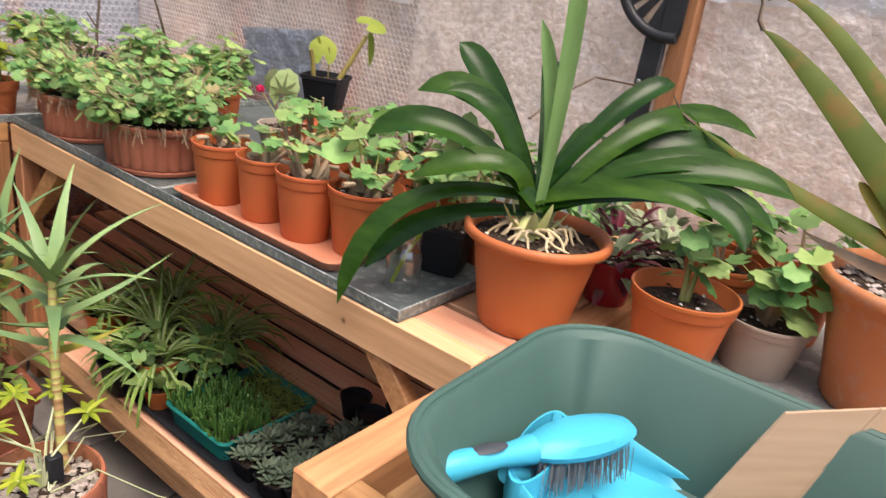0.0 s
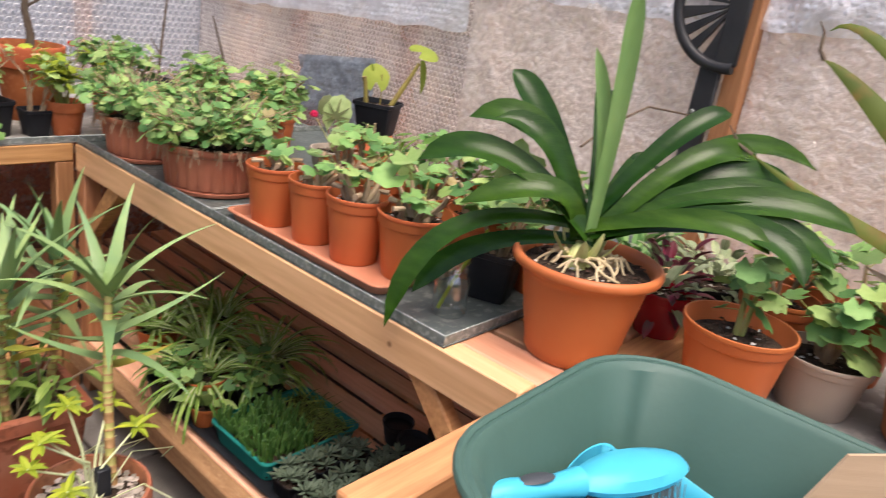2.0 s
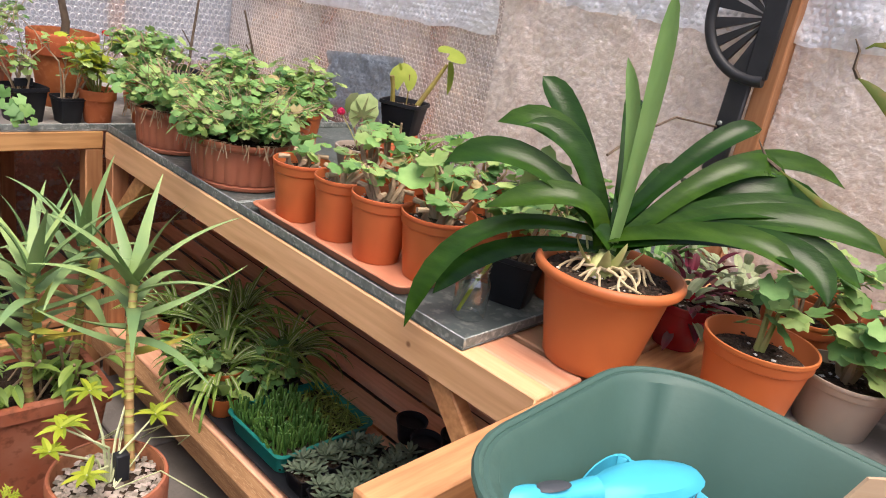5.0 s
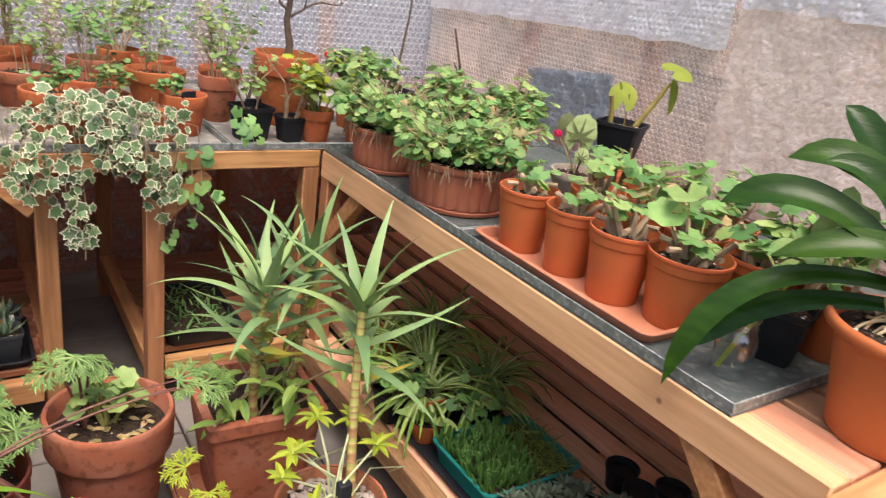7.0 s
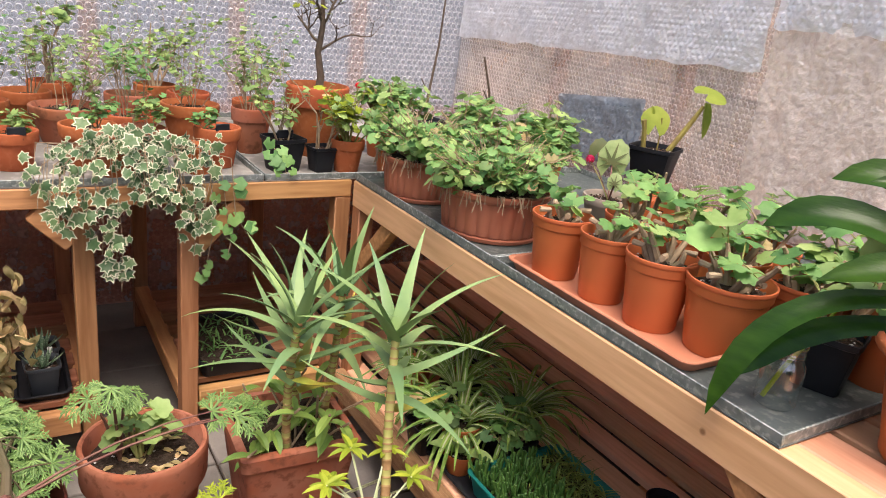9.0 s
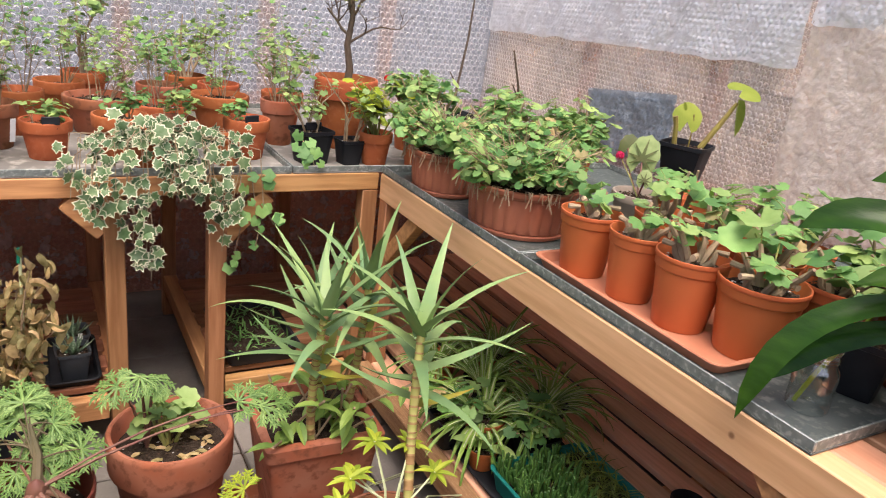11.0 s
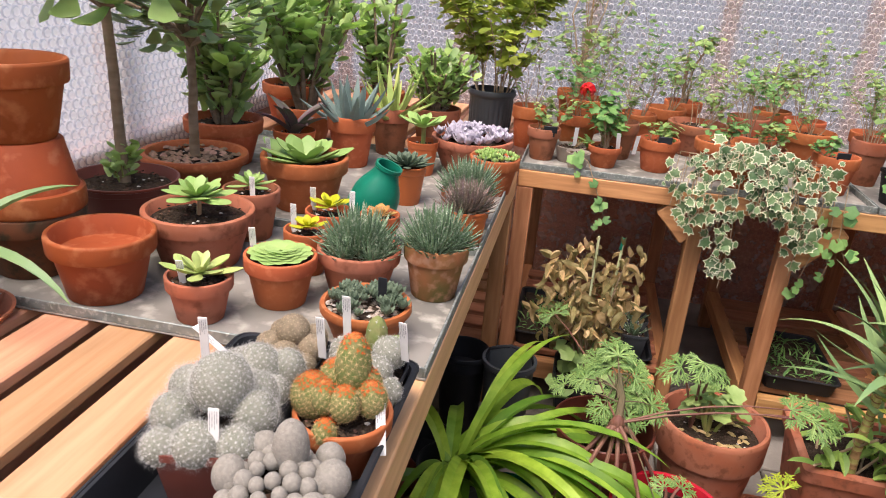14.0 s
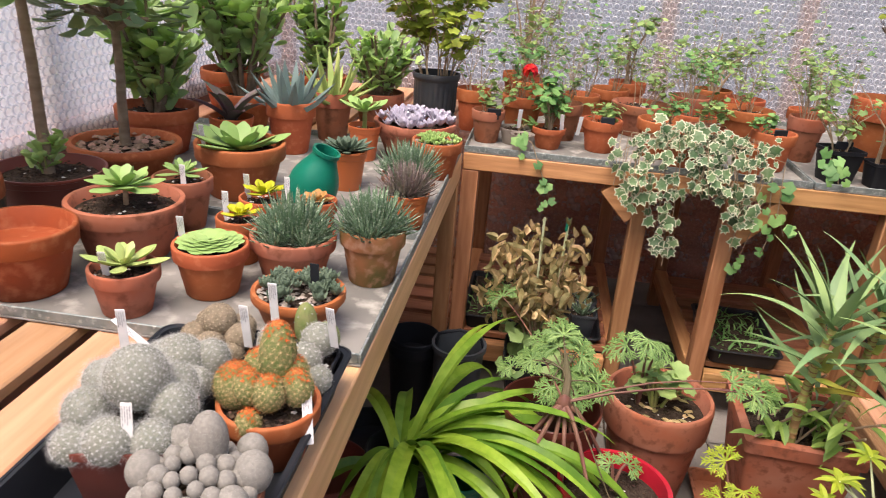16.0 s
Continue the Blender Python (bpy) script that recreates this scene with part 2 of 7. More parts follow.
# ---- mesh helpers ----
class Shape:
    """Collects vertices and faces of one mesh."""
    def __init__(self):
        self.v, self.f, self.m = [], [], []

    def add(self, verts, faces, mi=0):
        o = len(self.v)
        self.v.extend([tuple(q) for q in verts])
        self.f.extend([tuple(i + o for i in f) for f in faces])
        self.m.extend([mi] * len(faces))

    def box(self, x0, x1, y0, y1, z0, z1, b=0.003):
        """A block with chamfered edges."""
        b = min(b, (x1 - x0) * 0.3, (y1 - y0) * 0.3, (z1 - z0) * 0.3)
        vs, key = [], {}
        for ax in range(3):
            for sx in (0, 1):
                for sy in (0, 1):
                    for sz in (0, 1):
                        c = []
                        for i, (lo, hi, s) in enumerate(((x0, x1, sx), (y0, y1, sy), (z0, z1, sz))):
                            q = hi if s else lo
                            if i != ax:
                                q += -b if s else b
                            c.append(q)
                        key[(ax, sx, sy, sz)] = len(vs)
                        vs.append(c)
        fs = []
        for ax in range(3):
            o1, o2 = (ax + 1) % 3, (ax + 2) % 3
            for s in (0, 1):
                q = []
                for a, c in ((0, 0), (1, 0), (1, 1), (0, 1)):
                    t = [0, 0, 0]
                    t[ax], t[o1], t[o2] = s, a, c
                    q.append(key[(ax, *t)])
                fs.append(q if s else q[::-1])
        for ax in range(3):
            o1, o2 = (ax + 1) % 3, (ax + 2) % 3
            for a in (0, 1):
                for c in (0, 1):
                    t0, t1 = [0, 0, 0], [0, 0, 0]
                    t0[ax], t1[ax] = 0, 1
                    for t in (t0, t1):
                        t[o1], t[o2] = a, c
                    q = [key[(o1, *t0)], key[(o1, *t1)], key[(o2, *t1)], key[(o2, *t0)]]
                    fs.append(q if (a ^ c) else q[::-1])
        for sx in (0, 1):
            for sy in (0, 1):
                for sz in (0, 1):
                    q = [key[(i, sx, sy, sz)] for i in range(3)]
                    fs.append(q if (sx + sy + sz) % 2 else q[::-1])
        self.add(vs, fs)
        return self

    def lathe(self, prof, n=28, c=(0, 0, 0), sx=1.0, sy=1.0, square=0.0, wave=None, cap=True, mi=0):
        """A turned or moulded form: prof is a list of (radius, height). square > 0 rounds the plan towards a square."""
        vs = []
        for r, z in prof:
            for i in range(n):
                a = 2 * math.pi * i / n
                ca, sa = math.cos(a), math.sin(a)
                k = r
                if square:
                    p = 2 + square
                    k = r / (abs(ca) ** p + abs(sa) ** p) ** (1 / p)
                if wave:
                    k *= 1 + wave(a, z)
                vs.append((c[0] + k * ca * sx, c[1] + k * sa * sy, c[2] + z))
        fs = []
        for j in range(len(prof) - 1):
            for i in range(n):
                i2 = (i + 1) % n
                fs.append((j * n + i, j * n + i2, (j + 1) * n + i2, (j + 1) * n + i))
        if cap:
            fs.append(tuple(range(n))[::-1])
            fs.append(tuple((len(prof) - 1) * n + i for i in range(n)))
        self.add(vs, fs, mi)
        return self

    def tube(self, pts, rads, n=6, mi=0):
        pts = [Vector(p) for p in pts]
        vs, fs = [], []
        ref = None
        for i, p in enumerate(pts):
            d = (pts[min(i + 1, len(pts) - 1)] - pts[max(i - 1, 0)])
            d = d.normalized() if d.length > 1e-9 else Vector((0, 0, 1))
            if ref is None:
                ref = d.orthogonal().normalized()
            s = (ref - d * ref.dot(d))
            s = s.normalized() if s.length > 1e-6 else d.orthogonal().normalized()
            ref = s
            u = d.cross(s)
            r = rads[i] if hasattr(rads, "__len__") else rads
            for j in range(n):
                a = 2 * math.pi * j / n
                vs.append(p + s * (r * math.cos(a)) + u * (r * math.sin(a)))
        for i in range(len(pts) - 1):
            for j in range(n):
                j2 = (j + 1) % n
                fs.append((i * n + j, i * n + j2, (i + 1) * n + j2, (i + 1) * n + j))
        fs.append(tuple(range(n))[::-1])
        fs.append(tuple((len(pts) - 1) * n + j for j in range(n)))
        self.add(vs, fs, mi)
        return self

    def beam(self, a, b, w, h, b2=0.003):
        """A square timber from a to b (centre line), w across and h deep."""
        a, b = Vector(a), Vector(b)
        d = (b - a).normalized()
        s = d.cross(Vector((0, 0, 1)))
        s = s.normalized() if s.length > 1e-5 else Vector((1, 0, 0))
        u = s.cross(d)
        t = Shape().box(-w / 2, w / 2, 0, (b - a).length, -h / 2, h / 2, b2)
        self.add([a + s * x + d * y + u * z for x, y, z in t.v], t.f)
        return self

    def strap(self, p, d, length, width, droop=0.6, fold=0.15, n=7, prof=None, twist=0.0, mi=0, up=(0, 0, 1), tip=0.0):
        """A long leaf: bends down by droop (radians) over its length; fold lowers the midrib; prof(t) scales the width."""
        p, d = Vector(p), Vector(d).normalized()
        prof = prof or (lambda t: math.sin(math.pi * min(1, 0.12 + 0.88 * t) ** 0.8) ** 0.7)
        step = length / n
        side = d.cross(Vector(up))
        side = side.normalized() if side.length > 1e-4 else d.orthogonal().normalized()
        vs, fs = [], []
        for i in range(n + 1):
            t = i / n
            w = width * max(0.0, prof(t)) * 0.5
            nrm = side.cross(d).normalized()
            if twist:
                nrm = Matrix.Rotation(twist * t, 3, d) @ nrm
            s = d.cross(nrm).normalized()
            vs += [p - s * w + nrm * w * fold, p - nrm * w * fold, p + s * w + nrm * w * fold]
            d = (Matrix.Rotation(-droop / n * (1 + tip * (t - 0.5)), 3, side) @ d).normalized()
            p = p + d * step
        for i in range(n):
            a = i * 3
            fs += [(a, a + 1, a + 4, a + 3), (a + 1, a + 2, a + 5, a + 4)]
        self.add(vs, fs, mi)
        return self

    def fleshy(self, p, d, length, width, thick, curve=0.4, n=6, prof=None, mi=0, ring=6):
        """A thick succulent leaf with a lens-shaped section, curving upwards by curve radians."""
        p, d = Vector(p), Vector(d).normalized()
        prof = prof or (lambda t: (1 - t) ** 0.75 * (0.75 + 0.5 * t))
        side = d.cross(Vector((0, 0, 1)))
        side = side.normalized() if side.length > 1e-4 else d.orthogonal().normalized()
        vs, fs = [], []
        for i in range(n + 1):
            t = i / n
            k = max(0.03, prof(t))
            nrm = side.cross(d).normalized()
            for j in range(ring):
                a = 2 * math.pi * j / ring
                y = math.sin(a)
                vs.append(p + side * (width * 0.5 * k * math.cos(a)) + nrm * (thick * 0.5 * k * (y if y < 0 else y * 0.25)))
            d = (Matrix.Rotation(curve / n, 3, side) @ d).normalized()
            p = p + d * (length / n)
        for i in range(n):
            for j in range(ring):
                j2 = (j + 1) % ring
                fs.append((i * ring + j, i * ring + j2, (i + 1) * ring + j2, (i + 1) * ring + j))
        fs.append(tuple(range(ring))[::-1])
        fs.append(tuple(n * ring + j for j in range(ring)))
        self.add(vs, fs, mi)
        return self

    def blade(self, c, nrm, out, pts, cup=0.15, mi=0, rim=None):
        """A flat leaf from an outline (x across, y along out), domed by cup. rim: material of an outer margin band."""
        c, nrm = Vector(c), Vector(nrm).normalized()
        out = Vector(out)
        out = (out - nrm * out.dot(nrm))
        out = out.normalized() if out.length > 1e-5 else nrm.orthogonal().normalized()
        s = out.cross(nrm)
        size = max(math.hypot(x, y) for x, y in pts)
        def at(x, y):
            r2 = (x * x + y * y) / size
            return c + s * x + out * y - nrm * (cup * r2)
        n = len(pts)
        cy = sum(y for x, y in pts) / n
        if rim is None:
            vs = [at(0, cy)] + [at(x, y) for x, y in pts]
            self.add(vs, [(0, 1 + i, 1 + (i + 1) % n) for i in range(n)], mi)
        else:
            inner = [(x * 0.81, cy + (y - cy) * 0.81) for x, y in pts]
            vs = [at(0, cy)] + [at(x, y) for x, y in inner] + [at(x, y) for x, y in pts]
            o = len(self.v)
            self.add(vs, [(0, 1 + i, 1 + (i + 1) % n) for i in range(n)], mi)
            for i in range(n):
                i2 = (i + 1) % n
                self.f.append((o + 1 + i, o + 1 + n + i, o + 1 + n + i2, o + 1 + i2))
                self.m.append(rim)
        return self

    def add_prism(self, quad, n):
        a = [q - n * .5 for q in quad] + [q + n * .5 for q in quad]
        self.add(a, [(3, 2, 1, 0), (4, 5, 6, 7), (0, 1, 5, 4), (1, 2, 6, 5), (2, 3, 7, 6), (3, 0, 4, 7)])
        return self

    def ball(self, c, r, n=12, rings=8, sz=1.0, wave=None, mi=0):
        prof = [(max(0.02, math.sin(math.pi * j / rings)) * r, -math.cos(math.pi * j / rings) * r * sz) for j in range(rings + 1)]
        return self.lathe(prof, n, c, wave=wave, mi=mi)

    def stones(self, rng, cx, cy, z, r, count, size, sx=1.0, sy=1.0):
        for _ in range(count):
            a, q = rng.random() * 6.283, r * math.sqrt(rng.random())
            s = size * rng.uniform(0.6, 1.3)
            x, y = cx + q * math.cos(a) * sx, cy + q * math.sin(a) * sy
            vs = []
            for px, py, pz in ((1, 0, 0), (-1, 0, 0), (0, 1, 0), (0, -1, 0), (0, 0, .7), (0, 0, -.7)):
                vs.append((x + s * (px + rng.uniform(-.3, .3)), y + s * (py + rng.uniform(-.3, .3)), z + s * (pz * .7 + rng.uniform(-.1, .1))))
            self.add(vs, [(0, 2, 4), (2, 1, 4), (1, 3, 4), (3, 0, 4), (2, 0, 5), (1, 2, 5), (3, 1, 5), (0, 3, 5)])
        return self

    def mesh(self, name, mats, smooth=True):
        me = bpy.data.meshes.new(name)
        me.from_pydata(self.v, [], self.f)
        for mt in (mats if isinstance(mats, (list, tuple)) else [mats]):
            me.materials.append(mt)
        if any(self.m):
            me.polygons.foreach_set("material_index", self.m)
        if smooth:
            me.polygons.foreach_set("use_smooth", [True] * len(self.f))
            me.set_sharp_from_angle(angle=radians(42))
        me.update()
        return me


FINE = {"foliage", "leafstalk_mass", "twig_work", "spine_cover", "rosette_mat", "offset_foliage", "dry_stalk_fringe", "gravel", "pebble_layer", "compost_crumb"}
def part(name, shape, mats, parent, label="", smooth=True):
    ob = new(name, shape.mesh(name, mats, smooth) if isinstance(shape, Shape) else shape)
    ob.parent = parent
    if label:
        ob["label"] = label
    if name in FINE:
        ob["kind"] = "stuff"
    return ob


def thing(name, at, label, category, group="", kind="", turn=0.0):
    e = new(name)
    e.empty_display_size = 0.05
    e.location = at
    e.rotation_euler = (0, 0, radians(turn))
    return tagged(e, label, category, group, kind)


def solid(name, shape, mats, label, category="", group="", kind="", at=(0, 0, 0), turn=0.0, smooth=True):
    ob = new(name, shape.mesh(name, mats, smooth))
    ob.location = at
    ob.rotation_euler = (0, 0, radians(turn))
    return tagged(ob, label, category, group, kind)


# ---- large structure ----
XL, XR, YB, YF = -1.42, 1.74, 3.16, -1.0
EAVE, RIDGE = 1.85, 2.5
XM = (XL + XR) / 2

solid("ground", Shape().box(-400, 400, -400, 400, -0.45, -0.03, 0.01), GROUND, "grey gravel ground around the greenhouse", "ground", kind="structure")
solid("floor", Shape().box(XL - 0.1, XR + 0.1, YF - 0.1, YB + 0.1, -0.06, -0.012, 0.004), SOIL, "sandy bed under the greenhouse paving", "floor", kind="structure")
floor = bpy.data.objects["floor"]
slab_mesh = Shape().box(-0.148, 0.148, -0.148, 0.148, -0.03, 0.0, 0.004).mesh("paving_slab", SLAB)
sx = XL + 0.15
while sx < XR:
    sy = YF + 0.15
    while sy < YB:
        s = part("paving_slab", slab_mesh, None, floor)
        s.location = (sx, sy, random.uniform(-0.003, 0.001))
        sy += 0.302
    sx += 0.302

# low boarded walls under the glazing, and the frame above
LOWH = 0.80
def low_wall(name, x0, x1, y0, y1):
    w = solid(name, Shape().box(x0, x1, y0, y1, -0.02, LOWH, 0.004), DARKWOOD, "dark stained timber lower wall of a greenhouse", "wall", kind="structure")
    return w
low_wall("wall_back", XL - 0.06, XR + 0.06, YB + 0.006, YB + 0.05)
low_wall("wall_right", XR + 0.006, XR + 0.05, YF, YB)
low_wall("wall_left", XL - 0.05, XL - 0.006, YF, YB)
low_wall("wall_front", XL - 0.06, XR + 0.06, YF - 0.05, YF - 0.006)

def bar(name, a, b, w, h, mat=REDWOOD, label="pinkish brown timber glazing batten behind the film"):
    return solid(name, Shape().beam(a, b, w, h), mat, label, "batten", kind="structure")
for x in (-1.30, -0.80, -0.275, 0.24, 0.755, 1.26):
    bar("trim_batten", (x, YB + 0.045, LOWH), (x, YB + 0.045, RIDGE - abs(x - XM) * 0.4), 0.06, 0.03)
for y in (0.15, 0.745, 1.9, 2.5):
    bar("trim_batten", (XR + 0.045, y, LOWH), (XR + 0.045, y, EAVE), 0.06, 0.03)
for y in (-0.3, 0.4, 1.1, 1.8, 2.5):
    bar("trim_batten", (XL - 0.045, y, LOWH), (XL - 0.045, y, EAVE), 0.06, 0.03)
for x in (XL - 0.045, XR + 0.045):
    bar("trim_eave", (x, YF, EAVE + 0.03), (x, YB, EAVE + 0.03), 0.06, 0.05, label="timber eaves beam of the greenhouse")
bar("trim_ridge", (XM, YF, RIDGE + 0.03), (XM, YB, RIDGE + 0.03), 0.05, 0.08, label="timber ridge beam of the greenhouse")
for y in (-0.95, -0.2, 0.55, 1.3, 2.05, 2.8):
    for x in (XL - 0.02, XR + 0.02):
        bar("trim_rafter", (x, y, EAVE + 0.03), (XM, y, RIDGE + 0.03), 0.035, 0.05, label="slim timber rafter of the glazed roof")

roof = Shape()
for x in (XL - 0.06, XR + 0.06):
    roof.add([(x, YF, EAVE + 0.062), (x, YB, EAVE + 0.062), (XM, YB, RIDGE + 0.075), (XM, YF, RIDGE + 0.075)], [(0, 1, 2, 3)])
ceiling = solid("ceiling", roof, GLASS, "clear pitched glass roof of the greenhouse", "roof", kind="structure", smooth=False)
ceiling.visible_shadow = False




def bubble_wall(name, origin, across, width, z0, z1, film, label, pitch=0.03, tall=0.8, seam=None, top=None):
    """A sheet of large-bubble insulation film on a wall: flat film with a raised dome for each bubble towards the inside."""
    o, a = Vector(origin), Vector(across)
    nrm = Vector((-a.y, a.x, 0))
    sh = Shape()
    def relief(u, w):
        return 0.006 * noise.noise(Vector((u * 2.2, w * 2.2, o.x + o.y))) + 0.003 * noise.noise(Vector((u * 8, w * 8, 3)))
    nu, nw = int(width / 0.09), int((z1 - z0) / 0.09)
    vs = []
    for j in range(nw + 1):
        for i in range(nu + 1):
            u, w = width * i / nu, z0 + (z1 - z0) * j / nw
            vs.append(o + a * u + nrm * relief(u, w) + Vector((0, 0, w)))
    sh.add(vs, [(j * (nu + 1) + i, j * (nu + 1) + i + 1, (j + 1) * (nu + 1) + i + 1, (j + 1) * (nu + 1) + i) for j in range(nw) for i in range(nu)])
    sheet = solid(name, sh, film, label, "bubble wrap", kind="structure")
    dom = Shape()
    w, row = z0 + pitch * 0.6, 0
    while w < z1 - pitch * 0.5:
        u = pitch * (0.6 if row % 2 else 1.1)
        while u < width - pitch * 0.5:
            base = o + a * u + nrm * (relief(u, w) + 0.001) + Vector((0, 0, w))
            vs = []
            for k, (r, d) in enumerate(((0.50, 0), (0.37, 0.17), (0.18, 0.24))):
                for i in range(6):
                    t = 1.047 * i + 0.5 * (k % 2)
                    vs.append(base + a * (pitch * r * math.cos(t)) + Vector((0, 0, pitch * r * math.sin(t))) + nrm * (pitch * d * tall))
            vs.append(base + nrm * (pitch * 0.26 * tall))
            fs = []
            for k in (0, 6):
                for i in range(6):
                    i2 = (i + 1) % 6
                    fs.append((k + i, k + i2, k + 6 + i2, k + 6 + i))
            fs += [(12 + i, 12 + (i + 1) % 6, 18) for i in range(6)]
            # The outer ring takes the film with highlight or shade in its colour.
            dom.add(vs, fs[:6], 0)
            dom.f.extend([tuple(i + len(dom.v) - 19 for i in f) for f in fs[6:]])
            dom.m.extend([1] * 12)
            u += pitch
        w += pitch * 0.87
        row += 1
    d = part("bubble_layer", dom, [seam or film, top or film], sheet, "rows of raised air bubbles")
    d["kind"] = "stuff"
    return sheet

bubble_wall("window_back", (XR, YB, 0), (-1, 0, 0), XR - XL, 0.74, 1.95, FILM_BACK, "bubble wrap insulation lining the back glazing", 0.0275, 0.7, SEAM_BACK, TOP_BACK)
bubble_wall("window_right", (XR, YF, 0), (0, 1, 0), YB - YF, 0.74, 1.95, FILM_SIDE, "bubble wrap insulation lining the side glazing", 0.0195, 0.6, SEAM_SIDE, TOP_SIDE)
bubble_wall("window_left", (XL, YB, 0), (0, -1, 0), YB - YF, 0.74, 1.95, FILM_WHITE, "bright bubble wrap lining the left glazing", 0.027, 0.7, SEAM_LEFT, TOP_LEFT)

FILM_LOW = plastic_film("dusty_low_film", 0.82, (1.0, 0.91, 0.87), 0.35, 0.06)
bubble_wall("film_back_low", (XR, YB - .014, 0), (-1, 0, 0), XR - XL, 0.01, 0.72, FILM_LOW, "dusty bubble film over the lower back boards", 0.03, 0.6)
bubble_wall("film_right_low", (XR - .014, YF, 0), (0, 1, 0), YB - YF - .02, 0.01, 0.72, FILM_LOW, "dusty bubble film over the lower side boards", 0.03, 0.6)

# outside: garden wall of stone, rendered house wall, pale wall
def stone_wall():
    w = thing("garden_wall", (2.75, 1.0, -0.03), "rough tan stone garden wall outside the greenhouse", "wall", kind="structure")
    rng = random.Random(5)
    part("core", Shape().box(0.04, 0.3, -6, 6, 0, 2.3), STONE, w)
    z = 0.0
    while z < 2.3:
        hgt = rng.uniform(0.2, 0.5)
        y = -6.0 + rng.uniform(0, 0.2)
        while y < 6:
            l = rng.uniform(0.12, 0.34)
            s = part("stone", Shape().box(-rng.uniform(0.0, 0.03), 0.06, y, y + l - 0.002, z, z + hgt - 0.002, 0.004), STONE, w)
            y += l
        z += hgt
    return w
stone_wall()
solid("backdrop_house", Shape().box(-5, 5, 4.6, 4.9, -0.03, 2.6), SLATE, "grey rendered wall beyond the greenhouse", "backdrop", kind="structure")
solid("backdrop_white_wall", Shape().box(-3.2, -2.9, -5, 5, -0.03, 1.3), WHITEWALL, "white rendered low wall beyond the greenhouse", "backdrop", kind="structure")

# ---- benches ----
B = 0.76
def slats_along(parent, axis, lo, hi, start, end, z, width=0.075, gap=0.018, th=0.02):
    """Slats that run along axis from start to end, set side by side from lo to hi."""
    w = width
    L = end - start
    # Low slats use the shelf woods, whose colours already hold light and shade.
    if axis == "y":
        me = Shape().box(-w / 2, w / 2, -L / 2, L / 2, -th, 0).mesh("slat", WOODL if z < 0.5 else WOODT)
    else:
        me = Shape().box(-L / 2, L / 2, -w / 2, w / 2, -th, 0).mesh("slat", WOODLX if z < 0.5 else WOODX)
    q = lo + w / 2
    while q + w / 2 <= hi + 0.002:
        s = part("slat", me, None, parent)
        s.location = (q, (start + end) / 2, z) if axis == "y" else ((start + end) / 2, q, z)
        s.location.z += random.uniform(-0.0015, 0.0015)
        q += w + gap


def leg(parent, x, y, top=B - 0.06, s=0.047):
    return part("leg", Shape().box(x - s / 2, x + s / 2, y - s / 2, y + s / 2, 0, top), WOODZ, parent)


def brace(parent, a, b, w=0.045, h=0.03):
    return part("brace", Shape().beam(a, b, h, w), WOODX, parent)

# right bench: front at x = 0.80
rb = thing("potting_bench", (0, 0, 0), "orange larch slatted potting bench with lower shelf along side wall", "bench", "greenhouse benches")
part("front_beam", Shape().box(0.80, 0.845, 0.612, 2.15, B - 0.075, B), WOODP, rb, "pale planed larch front rail")
part("rear_beam", Shape().box(1.62, 1.665, 0.612, 3.1, B - 0.075, B - 0.022), WOOD, rb)
part("end_beam", Shape().box(0.846, 1.62, 3.06, 3.1, B - 0.075, B - 0.022), WOODX, rb)
slats_along(rb, "y", 0.848, 1.66, 0.612, 3.1, B - 0.001)
for x, y in ((0.825, 2.125), (0.825, 0.64), (1.64, 2.125), (1.64, 0.64), (1.64, 1.4)):
    leg(rb, x, y)
brace(rb, (0.825, 2.10, 0.52), (0.825, 1.93, 0.70))
brace(rb, (0.825, 0.66, 0.52), (0.825, 0.83, 0.70))
brace(rb, (0.846, 2.125, 0.52), (1.01, 2.125, 0.70))
WOODR = material("weathered_rail_wood", (0.36, 0.205, 0.10), 0.65, (0.23, 0.12, 0.055), 5, 0.2, fine=40, stretch=(14, 1.2, 14), alt2=(0.42, 0.26, 0.14))
part("shelf_rail", Shape().box(0.755, 0.80, 0.60, 2.12, 0.11, 0.172), WOODR, rb, "weathered dirty front rail")
part("shelf_rail", Shape().box(1.60, 1.645, 0.60, 2.9, 0.11, 0.152), WOOD, rb)
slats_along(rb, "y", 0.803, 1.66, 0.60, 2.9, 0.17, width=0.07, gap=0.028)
part("shelf_bearer", Shape().box(0.80, 1.60, 1.30, 1.34, 0.112, 0.150), WOODX, rb)

# near bench that steps out into the aisle
nb = thing("potting_bench", (0, 0, 0), "orange larch slatted bench end standing out into the aisle", "bench", "greenhouse benches")
part("end_beam", Shape().box(0.455, 1.66, 0.545, 0.607, B - 0.075, B), WOODX, nb)
part("front_beam", Shape().box(0.455, 0.50, -0.55, 0.544, B - 0.075, B), WOOD, nb)
slats_along(nb, "x", -0.55, 0.535, 0.503, 1.66, B - 0.002, width=0.07, gap=0.02)
for x, y in ((0.48, 0.57), (1.64, 0.57), (0.48, -0.5), (1.64, -0.5)):
    leg(nb, x, y)
brace(nb, (0.50, 0.575, 0.52), (0.66, 0.575, 0.69))

